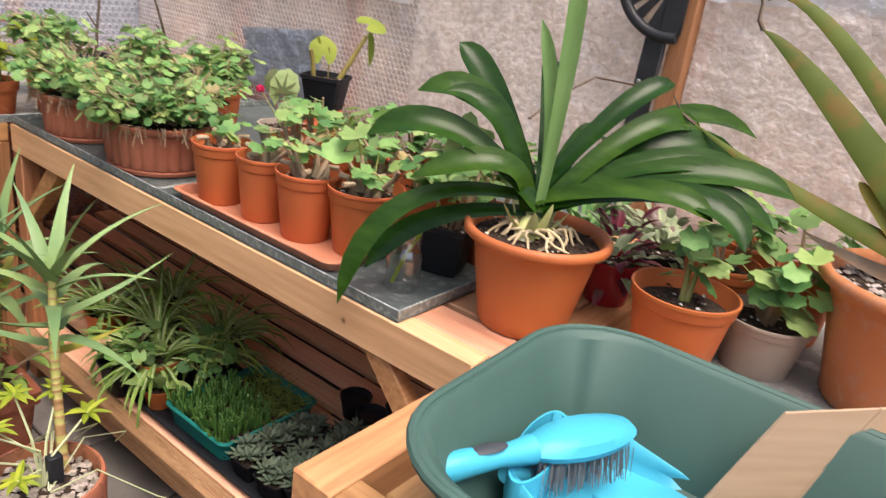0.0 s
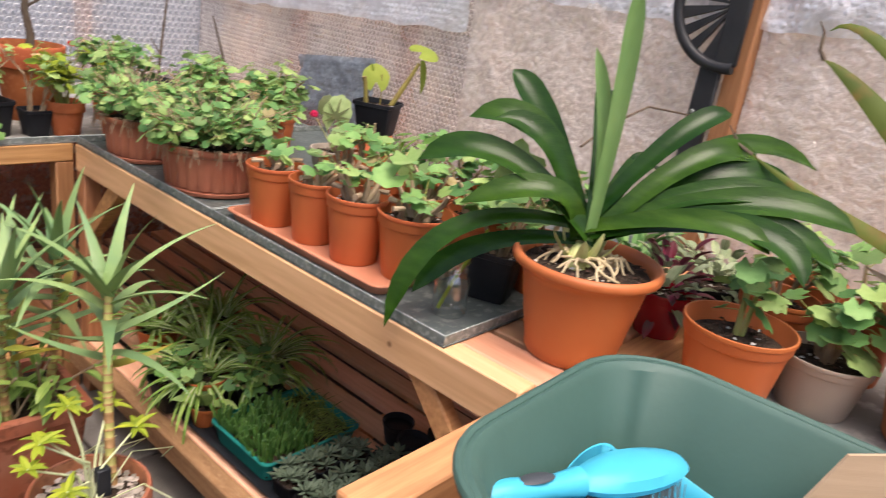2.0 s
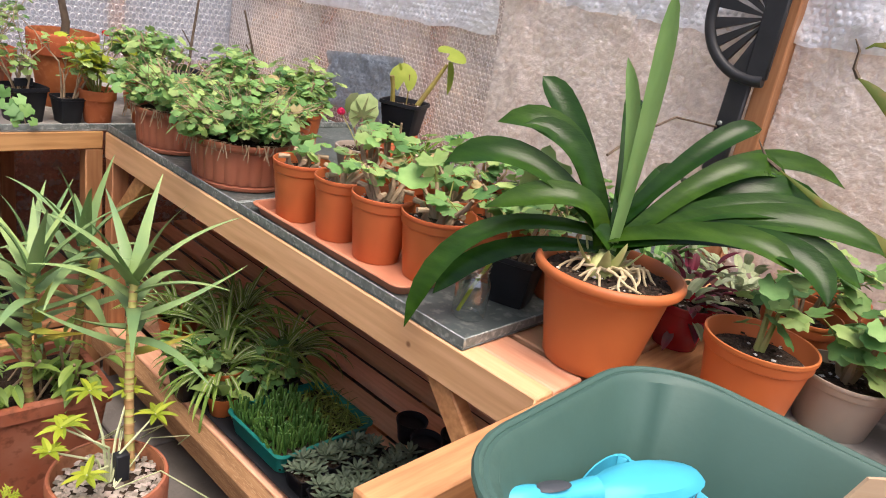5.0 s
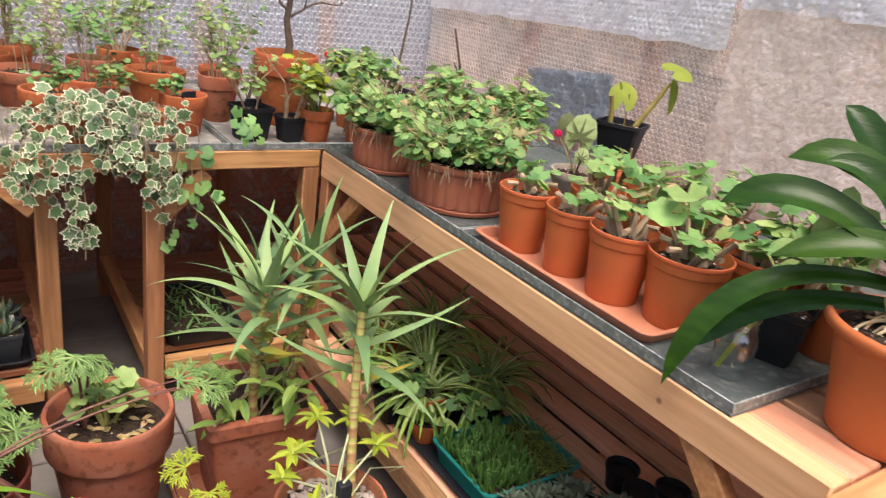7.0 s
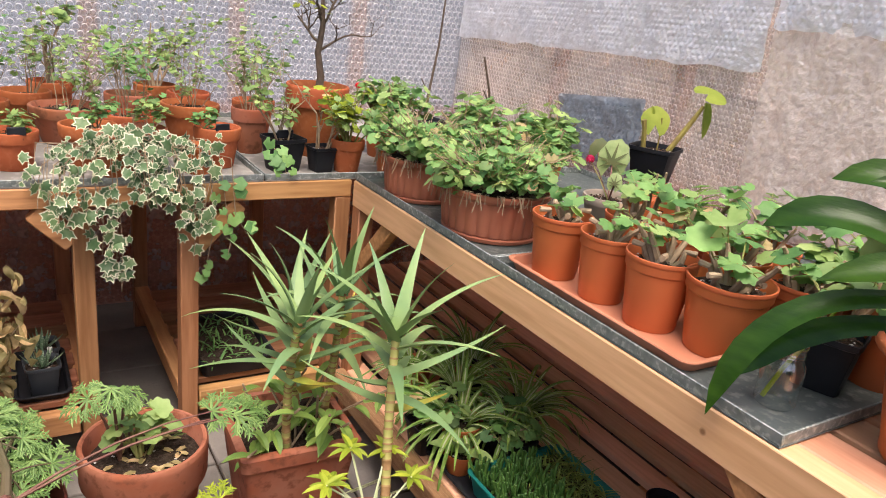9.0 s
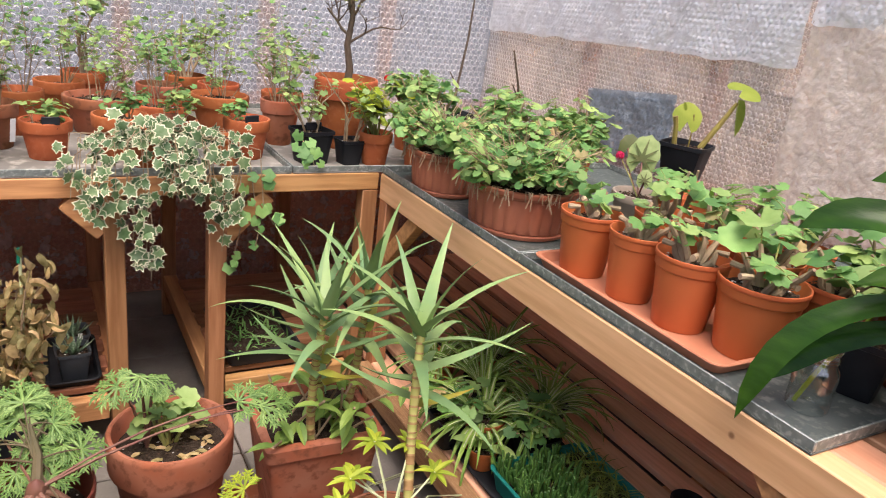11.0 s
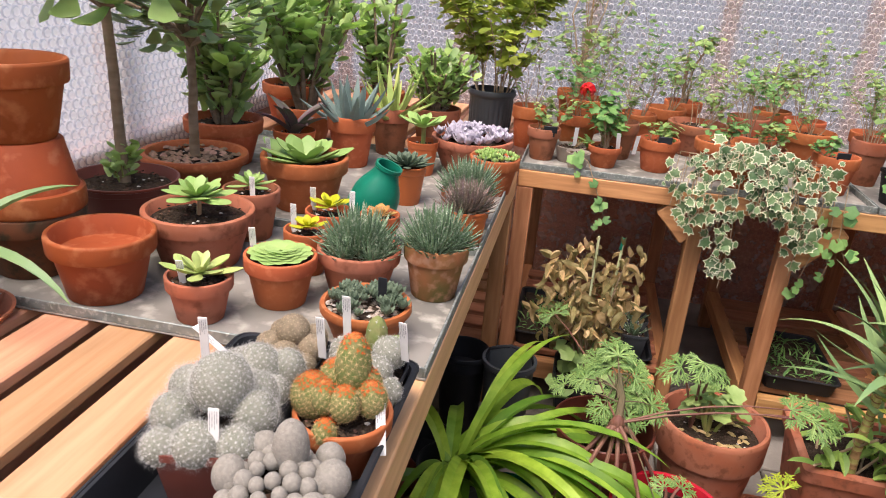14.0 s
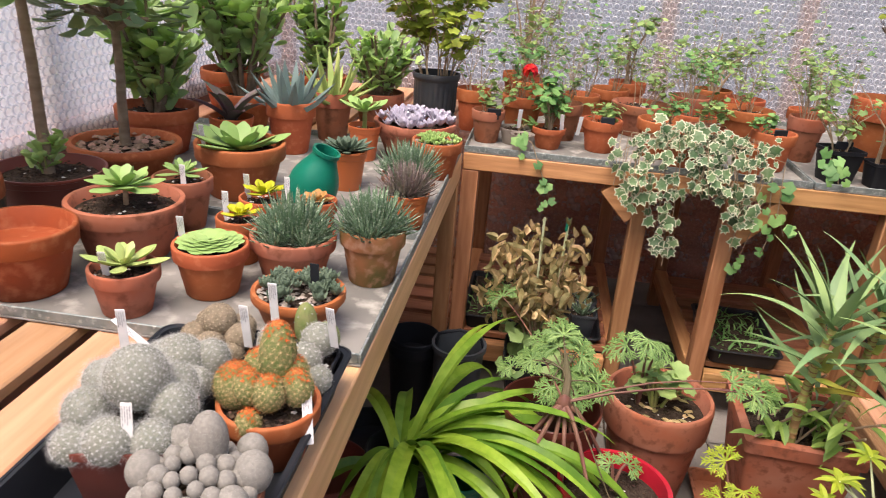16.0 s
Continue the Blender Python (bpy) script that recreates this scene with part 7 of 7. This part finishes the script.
def tree_aloe(owner, base, top, r, n, ln, seed):
    """A bare ringed stem with a loose crown of tapering leaves at its top."""
    rg = random.Random(seed)
    base, top = Vector(base), Vector(top)
    m = base.lerp(top, .5) + Vector((rg.uniform(-.02, .02), rg.uniform(-.02, .02), 0))
    def at(u):
        return base.lerp(m, u).lerp(m.lerp(top, u), u)
    pts, rads, band = [], [], []
    u, length = 0.0, (top - base).length
    while u < .97:
        du = rg.uniform(.010, .019) / length
        k = r * (1.08 - .2 * u)
        pts += [at(u), at(u + du * .75), at(u + du * .82)]
        rads += [k * .97, k * 1.04, k * 1.10]
        low = 1 if u < .4 and rg.random() < .35 else 0
        band += [low, 1, 1]
        u += du
    st = Shape().tube(pts, rads, 10)
    st.m = [band[min(i // 10, len(band) - 1)] for i in range(len(st.f))]
    part("stem", st, [STEMA, STEMR], owner, "ringed yellow-green stem with tan leaf scars")
    for i in range(n):
        k = i / (n - 1)
        a = i * 2.39996 + rg.uniform(-.25, .25)
        el = .0 + 1.0 * k + (.2 if k > .85 else 0) + rg.uniform(-.2, .2)
        old = k < .2 and rg.random() < .4
        l = ln * (.75 + .4 * math.sin(math.pi * min(1, .1 + k * .75))) * rg.uniform(.85, 1.15)
        p0 = top + Vector((0, 0, -.16 * max(0, 1 - k * 1.3) ** 1.4)) + polar(a, 0) * r * .5
        bend = rg.choice((-1.2, -.9, -.6, .3)) if k < .6 else rg.uniform(-.8, -.1)
        part("leaf", Shape().fleshy(p0, polar(a, el + .2), l * (.6 if old else 1), .033 * rg.uniform(.85, 1.1), .012, bend, 11, lambda u: (1 - u) ** .85 * (1 - .2 * math.exp(-u * 14)) + .01), ALOEY if old else ALOE, owner, "yellowing older leaf" if old else "")
def loc(t, p):
    return t.matrix_basis.inverted() @ Vector(p)
t.matrix_basis = Matrix.LocRotScale(t.location, t.rotation_euler, None)
tree_aloe(t, loc(t, (.43, 1.60, .29)), loc(t, (.428, 1.56, .64)), .0092, 19, .19, 1)
tree_aloe(t, loc(t, (.53, 1.66, .29)), loc(t, (.555, 1.64, .655)), .0088, 18, .185, 2)
tree_aloe(t, loc(t, (.50, 1.72, .29)), loc(t, (.47, 1.72, .60)), .0085, 14, .17, 4)
s, l = Shape(), Shape()
for i in range(16):
    a = rng.uniform(0, 6.283)
    b = Vector((rng.uniform(-.09, .09), rng.uniform(-.09, .09), .27))
    q = b + polar(a, rng.uniform(.5, 1.3)) * rng.uniform(.08, .2)
    s.tube([b, b.lerp(q, .5) + Vector((.01, .01, 0)), q], .003, 5)
    for j in range(4):
        p = b.lerp(q, rng.uniform(.3, 1))
        l.strap(p, polar(rng.uniform(0, 6.283), rng.uniform(-.4, .6)), .06, .022, 1.0, .2, 4)
part("twig_work", s, WOODY, t)
part("foliage", l, LEAFSP, t)

# gravel pot with tree aloe and lime shrub
t, z = potted("potted_aloe", (.447, 1.235, 0.0), .105, .365, "clay", TERRAOLD, "clay pot topped with gravel, tree aloe and lime shrub", turn=0, fill=.93)
gravel(t, .09, z, 330, .0075)
tree_aloe(t, (.045, .01, z - .01), (.10, .14, .68), .0088, 19, .20, 3)
part("black_label_stake", Shape().box(.01, .035, -.01, .01, z - .02, z + .06, .002), BLACKP, t)
st, l = Shape(), Shape()
for bx, by, bz, hx, hy, hz in ((-.07, .03, .47, 0, 0, .42), (.0, .09, .49, 0, .03, .43), (-.05, .06, .455, 0, 0, .41), (.10, .03, .44, .02, 0, .4), (-.05, -.03, .40, 0, 0, .38), (-.10, .0, .45, -.02, 0, .40), (.07, .08, .475, .02, .02, .42)):
    st.tube([(.0, 0, z - .01), (hx, hy, hz), (bx, by, bz)], [.003, .0025, .0018], 5)
    for i in range(8):
        a = i * 6.283 / 8 + rng.uniform(-.2, .2)
        l.strap((bx, by, bz), polar(a, rng.uniform(.1, .7)), rng.uniform(.03, .048), .013, .6, .2, 4)
part("twig_work", st, LEAFV, t, "pale bare twigs")
part("foliage", l, LEAFY, t)
for i in range(5):
    a = rng.uniform(-1.5, 1.2)
    part("runner", Shape().tube([(0, -.02, z), polar(a, .3) * .10 + UP * (z + .02), polar(a, .1) * .2 + UP * (z - .02), polar(a + .3, -.1) * .26 + UP * (z - .06)], .0014, 4), LEAFV, t)

# round clay pot with cut-leaved geranium seedlings
def cut_leaf(s, c, nr, out, size, rg):
    """A palmate, deeply cut leaf: seven fingers, each with side lobes."""
    c, nr, out = Vector(c), Vector(nr).normalized(), Vector(out)
    out = (out - nr * out.dot(nr)).normalized()
    sd = out.cross(nr)
    for k in range(-3, 4):
        a = k * .62
        d = out * math.cos(a) + sd * math.sin(a)
        ln = size * (1 - .09 * abs(k)) * rg.uniform(.9, 1.1)
        s.strap(c, d + nr * .12, ln, size * .105, .45, .2, 5, lambda u: .55 + .6 * math.sin(math.pi * min(1, u * 1.0)) * (1 - u * .5), up=nr)
        for u in (.4, .6, .8):
            p = c + d * ln * u - nr * (size * .10 * u * u)
            for sg in (-1, 1):
                e = d * .75 + (out * -math.sin(a) + sd * math.cos(a)) * sg * .7
                s.strap(p, e, ln * (.44 - .2 * (u - .4)), size * .08, .4, .2, 3, up=nr)
                if u < .7:
                    q = p + e.normalized() * ln * .16
                    s.strap(q, d, ln * .16, size * .075, .3, .2, 2, up=nr)
def leafy_thing(owner, hub, leaves, seed, size, leafm=CUTG, stalk=PINKST, rad=.004, top=None):
    rg = random.Random(seed)
    l = Shape()
    for i, (p, nr) in enumerate(leaves):
        p, h = Vector(p), Vector(hub)
        if top:
            h = h.lerp(Vector(top), rg.uniform(.35, 1))
        m = h.lerp(p, .5) + Vector((0, 0, .012 if top else .05))
        part("petiole", Shape().tube([h.lerp(m, u).lerp(m.lerp(p, u), u) for u in (0, .25, .5, .75, 1)], [rad, rad * .9, rad * .8, rad * .65, rad * .5], 6), stalk, owner)
        o = (p - h)
        o.z = 0
        cut_leaf(l, p, nr, o if o.length > .01 else Vector((0, -1, 0)), size * rg.uniform(.8, 1.15), rg)
    part("foliage", l, leafm, owner)
t, z = potted("potted_geranium", (.165, 1.765, 0), .135, .295, "clay", TERRAOLD, "wide clay pot with dark compost and cut-leaved seedlings", turn=0, fill=.86)
leafy_thing(t, (-.05, .0, z), [((-.07, -.07, .475), (.1, -.5, 1)), ((-.04, -.05, .455), (.4, -.4, 1)), ((-.105, .0, .42), (-.5, -.4, 1))], 3, .06)
geranium(t, rng, z, 6, .12, .07, 5, .03, LEAFP, GREENST, .004)
s = Shape()
for i in range(26):
    a, q = rng.uniform(0, 6.283), .10 * math.sqrt(rng.random())
    s.strap((q * math.cos(a), q * math.sin(a), z + .006), polar(rng.uniform(0, 6.283), .2), .03, .014, .6, .3, 3)
part("foliage", s, DEAD, t)

# maderense geranium: red-stalked hub in a brown pot
hubw = Vector((-.095, 1.50, .40))
t, z = potted("cut_leaved_geranium", (-.115, 1.575, 0), .115, .345, "plastic", BROWNP, "large cut-leaved geranium with radiating reddish stalks in pot", turn=0)
o = Vector((-.115, 1.575, 0))
part("crown", Shape().tube([(0, 0, z - .02), (.01, -.04, z + .045), hubw - o, hubw - o + Vector((0, 0, .012)), hubw - o + Vector((0, 0, .02))], [.016, .017, .016, .012, .003], 12), PINKST, t, "reddish swollen crown")
L = [((-.115, 1.62, .47), (-.2, -.5, 1)), ((-.065, 1.63, .46), (.3, -.5, 1)), ((-.15, 1.60, .445), (-.4, -.5, 1)), ((-.095, 1.58, .435), (.1, -.8, .9)), ((-.05, 1.58, .425), (.5, -.5, 1)), ((-.125, 1.55, .405), (-.3, -.7, 1)), ((-.07, 1.54, .395), (.3, -.7, 1)),
     ((-.10, 1.66, .485), (0, -.4, 1)), ((-.055, 1.68, .44), (.4, -.3, 1)), ((-.15, 1.68, .45), (-.4, -.3, 1)), ((-.215, 1.62, .40), (-.4, -.4, 1)), ((-.26, 1.95, .42), (-.3, -.4, 1)), ((.02, 1.36, .26), (.2, -.5, 1)),
     ((.30, 1.535, .465), (.1, -.6, 1)), ((.255, 1.55, .475), (-.3, -.5, 1)), ((.335, 1.56, .455), (.5, -.5, 1))]
L = L + [(Vector(p) + Vector((rng.uniform(-.03, .03), rng.uniform(-.03, .03), rng.uniform(-.03, .015))), n) for p, n in L[:8]]
stem_top = Vector((-.10, 1.60, .465))
part("stem", Shape().tube([hubw - o, (hubw + stem_top) / 2 - o + Vector((.008, 0, .0)), stem_top - o], [.010, .008, .005], 8), CUTST, t)
leafy_thing(t, hubw - o, [(Vector(p) - o, n) for p, n in L if Vector(p).x < .1 and Vector(p).y < 1.8], 8, .052, CUTG, CUTST, .0022, stem_top - o)
leafy_thing(t, hubw - o, [(Vector(p) - o, n) for p, n in L if Vector(p).x >= .1 or Vector(p).y >= 1.8], 9, .062, CUTG, PINKST, .0026)
for i in range(14):
    a = -2.9 + i * .36
    d = polar(a, rng.uniform(-1.25, -.7))
    part("old_petiole", Shape().tube([hubw - o, hubw - o + d * .05 + UP * .022, hubw - o + d * .11 + UP * .022, hubw - o + d * rng.uniform(.18, .27) - UP * .01], [.0055, .005, .0045, .0035], 7), PINKST, t)

# red glazed tub
t, z = potted("red_tub", (.025, 1.405, 0), .122, .28, "bowl", REDGLZ, "red glazed tub with dry compost and a seedling", fill=.88, turn=0)
leafy_thing(t, (0, .02, z), [((-.01, .03, z + .06), (0, -.4, 1)), ((.03, .05, z + .05), (.3, -.3, 1))], 12, .04)
t, z = potted("potted_geranium", (.27, 1.40, 0), .07, .22, "plastic", BROWNP, "young yellowing cut-leaved geranium in a brown pot", turn=0)
leafy_thing(t, (0, 0, z), [((0, -.02, .33), (0, -.7, 1)), ((-.03, .03, .36), (-.3, -.4, 1)), ((.03, -.05, .28), (.2, -.8, .8)), ((-.04, -.03, .31), (-.5, -.5, 1))], 14, .055, LEAFY)

# strappy bright plant in a green pot
t, z = potted("strappy_plant", (-.435, 1.46, 0), .085, .245, "plastic", BLACKP, "bright green strap-leaved plant in a dark plastic pot", turn=0)
for i in range(60):
    a = rng.gauss(-.3, 1.05)
    l = rng.uniform(.38, .62)
    if math.cos(a) < -.2:
        l *= .6
    p = polar(rng.uniform(0, 6.283), 0) * .05 * rng.random() + UP * (z - .005)
    s = Shape().strap(p, polar(a, rng.uniform(1.0, 1.42)), l, rng.uniform(.022, .034), rng.uniform(1.6, 2.9), .2, 16, lambda u: (.6 + .55 * min(1, u * 2.5)) * (1 - max(0, (u - .5) / .5) ** 1.8) + .01, twist=rng.uniform(-.7, .7))
    part("leaf", s, LEAFS, t)
plain_pot("green_pot", (-.305, 1.45, 0), .06, .21, "plastic", GREENP, "empty bright green plastic pot on the floor")

# dried plant on canes on the back shelf
SH = .174
t, z = potted("dried_plant", (-.155, 2.06, 0.0), .085, .21, "square", BLACKP, "withered brown plant tied to canes in a black pot", turn=0)
st, l = Shape(), Shape()
for i in range(22):
    b = Vector((rng.uniform(-.03, .03), rng.uniform(-.03, .03), z))
    q = Vector((rng.uniform(-.15, .13), rng.uniform(-.08, .06), rng.uniform(.36, .61)))
    m = b.lerp(q, .6) + Vector((-q.x * .3, 0, .04))
    pts = [b.lerp(m, u).lerp(m.lerp(q, u), u) for u in (0, .3, .6, .8, 1)]
    st.tube(pts, [.0028, .0024, .002, .0016, .001], 5)
    for j in range(17):
        p = pts[rng.choice((2, 2, 3, 4, 4))] + Vector((rng.uniform(-.03, .03), rng.uniform(-.03, .03), rng.uniform(-.05, .03)))
        l.strap(p, polar(rng.uniform(0, 6.283), rng.uniform(-1.2, .4)), rng.uniform(.028, .056), rng.uniform(.010, .022), rng.uniform(-1.6, 2.4), .9, 5, twist=rng.uniform(-1.5, 1.5))
part("twig_work", st, WOODY, t)
part("foliage", l, DEAD, t)
for x in (-.01, .035):
    part("cane", Shape().tube([(x, 0, z - .05), (x * 1.5, .01, .62)], .0035, 6), LEAFV, t, "thin bamboo cane")
part("cane_tip", Shape().tube([(.049, .009, .59), (.0515, .01, .625)], .0045, 6), GREENP, t, "green cane tip")
s = Shape()
for i in range(40):
    s.blade(Vector((rng.uniform(-.09, .09), rng.uniform(-.09, .06), z + rng.uniform(-.02, .12))), Vector((rng.uniform(-.5, .5), -.7, 1)), Vector((rng.uniform(-1, 1), -1, 0)), lobed(.025, 5, .1, 13), .2)
part("foliage", s, LEAFP, t)

# seed trays on the back shelves
def seedling_tray(x0, x1, y0, y1, z, mat, label, leafm, n, ln, hgt=.05, w=.006):
    tr = shallow_tray("seedling_tray", x0, x1, y0, y1, z, hgt, mat, label, .01)
    cx, cy = (x0 + x1) / 2, (y0 + y1) / 2
    part("compost", Shape().box(-(x1 - x0) / 2 + .012, (x1 - x0) / 2 - .012, -(y1 - y0) / 2 + .012, (y1 - y0) / 2 - .012, .006, hgt * .75, .003), SOIL, tr)
    s = Shape()
    for i in range(n):
        p = Vector((rng.uniform(-.44, .44) * (x1 - x0), rng.uniform(-.44, .44) * (y1 - y0), hgt * .74))
        s.strap(p, polar(rng.uniform(0, 6.283), rng.uniform(.5, 1.45)), ln * rng.uniform(.5, 1.3), w, rng.uniform(.3, 1.6), .25, 4)
    part("foliage", s, leafm, tr)
    return tr
seedling_tray(.385, .60, 2.18, 2.50, SH, BLACKP, "black seed tray of grassy seedlings", LEAFG, 120, .05)
seedling_tray(-.38, -.17, 2.20, 2.55, SH, BLACKP, "black seed tray of sparse dark seedlings", LEAFG, 90, .04)
shallow_tray("black_tray", -.07, .055, 2.20, 2.46, SH, .02, BLACKP, "shallow black tray under grey pots", .006)
for x, y in ((-.005, 2.255), (.0, 2.36)):
    t, z = potted("potted_succulent", (x, y, SH + .004), .043, .085, "square", SLATEP, "striped succulent in a square grey pot", turn=4, group="grey square pots")
    spiky_ball(t, (0, 0, z), .06, 16, .013, HAW, .3)
tag_label((.018, 2.315, SH + .07), 0, 5, .03, .012, WHITEP, 0, label="white plastic plant label")
# grey watering can bodies behind the strappy plant
t = thing("dark_bucket", (-.365, 1.93, 0), "dark grey plastic bucket on the floor", "bucket")
part("body", Shape().lathe([(.055, 0), (.06, .01), (.072, .25), (.078, .255), (.078, .27), (.070, .27), (.066, .24), (.052, .012)], 32), SLATEP, t)
part("handle", Shape().tube([(.072, 0, .25), (.06, 0, .29), (0, 0, .31), (-.06, 0, .29), (-.072, 0, .25)], .005, 8), BLACKP, t)

plain_pot("black_pot", (-.50, 1.96, 0), .075, .26, "plastic", BLACKP, "tall empty black plastic pot on the floor under the bench")
plain_pot("black_pot", (-.53, 1.58, 0), .09, .20, "plastic", BLACKP, "empty black plastic pot on the floor under the bench")
plain_pot("brown_pot", (-.60, 1.40, 0), .10, .22, "plastic", BROWNP, "empty brown plastic pot on the floor under the bench")
# lower shelf on the right: trays of succulents, spider plants
shallow_tray("black_tray", .815, 1.10, 1.02, 1.72, SH - .002, .022, BLACKP, "long black plastic tray on the lower shelf", .008)
LZ = SH + .003
tr = seedling_tray(.835, 1.115, 1.245, 1.475, LZ, TEALP, "teal green tray of mossy and wiry succulents", LEAFSP, 10, .04, .055)
WIRY = material("wiry_leaf", (0.24, 0.33, 0.07), 0.5, (0.08, 0.13, 0.03), 25, 0.1, island=0.4, leaf=0.2)
s, y = Shape(), Shape()
for i in range(300):
    x = rng.uniform(-.13, .02)
    p = Vector((x, rng.uniform(-.10, .10), .042))
    d = polar(rng.uniform(0, 6.283), rng.uniform(.7, 1.5))
    ln = rng.uniform(.03, .065)
    s.tube([p, p + d * ln * .5, p + (d + UP * .3).normalized() * ln, p + (d + UP * .3).normalized() * (ln + .002)], [.0034, .004, .0034, .001], 5)
for i in range(420):
    p = Vector((rng.uniform(-.01, .13), rng.uniform(-.10, .10), .042))
    y.strap(p, polar(rng.uniform(0, 6.283), rng.uniform(.1, 1.2)), rng.uniform(.04, .08), .0035, rng.uniform(.5, 1.8), .3, 4)
part("foliage", s, MOSS, tr)
part("foliage", y, WIRY, tr, "wiry dull green leaves")
for i, (x, yy) in enumerate(((.87, 1.19), (.87, 1.10), (.95, 1.20), (.94, 1.10), (1.03, 1.18), (1.02, 1.08), (.90, 1.04), (.98, 1.03), (1.08, 1.10))):
    t, z = potted("potted_succulent", (x, yy, LZ), .04, .05, "square", BLACKP, "grey-green succulent rosettes in a small black pot", group="small succulents on the shelf", turn=5 * i)
    for j in range(5):
        a = j * 1.26 + i
        rosette(t, Vector((math.cos(a) * .024, math.sin(a) * .024, z + .006 + .012 * (j % 2))), .036, 16, .012, .005, SAGEROS, .4, .3, rng=random.Random(i * 7 + j), seg=3)
for x, yy in ((1.185, 1.12), (1.265, 1.09), (1.21, 1.20)):
    t = plain_pot("black_pot", (x, yy, SH), .042, .06, "plastic", BLACKP, "small empty black pot on the lower shelf")
for i, (x, yy, big) in enumerate(((.90, 1.62, .19), (1.0, 1.78, .24), (.93, 1.93, .2), (1.10, 1.62, .2), (1.12, 1.9, .22), (1.02, 1.56, .16))):
    t, z = potted("spider_plant", (x, yy, LZ if yy < 1.7 else SH), .06, .09, "plastic", BLACKP if i % 2 else PLAST, "striped spider plant with arching leaves on the lower shelf", group="spider plants", turn=0)
    s = Shape()
    for j in range(52):
        a = rng.uniform(0, 6.283)
        p, d = polar(a, 0) * .02 + UP * z, polar(a, rng.uniform(.4, 1.4))
        ln, dr, w = big * rng.uniform(.6, 1.2), rng.uniform(.9, 2.2), rng.uniform(.011, .016)
        s.strap(p, d, ln, w, dr, .25, 8, lambda u: (.6 + .6 * min(1, u * 3)) * (1 - u) ** .5 + .01)
        s.strap(p + UP * .0006, d, ln * .97, w * .3, dr, .25, 8, lambda u: (.6 + .6 * min(1, u * 3)) * (1 - u) ** .5 + .01, mi=1)
    part("foliage", s, [LEAFSP, LEAFV], t)
t, z = potted("potted_primrose", (.86, 1.545, LZ), .04, .055, "plastic", PLAST, "broad crinkled leaves in a small terracotta plastic pot", turn=0)
s = Shape()
for a, e, ln in ((-2.3, 1.1, .13), (-1.2, .6, .1), (.3, .8, .11), (1.6, .9, .1), (2.8, .7, .09)):
    s.strap((0, 0, z), polar(a, e), ln, .045, .6, .25, 7, lambda u: math.sin(math.pi * (.1 + .88 * u)) ** .8)
part("foliage", s, LEAFP, t)
t, z = potted("leafy_plant", (.83, 1.66, LZ), .05, .08, "square", BLACKP, "low leafy plant in a black pot on the shelf", turn=0)
geranium(t, rng, z, 14, .09, .1, 6, .02)
t, z = potted("leafy_plant", (1.0, 1.52, LZ), .05, .08, "square", BLACKP, "low dark leafy plant in a black pot on the shelf", turn=0)
geranium(t, rng, z, 12, .07, .1, 6, .022)
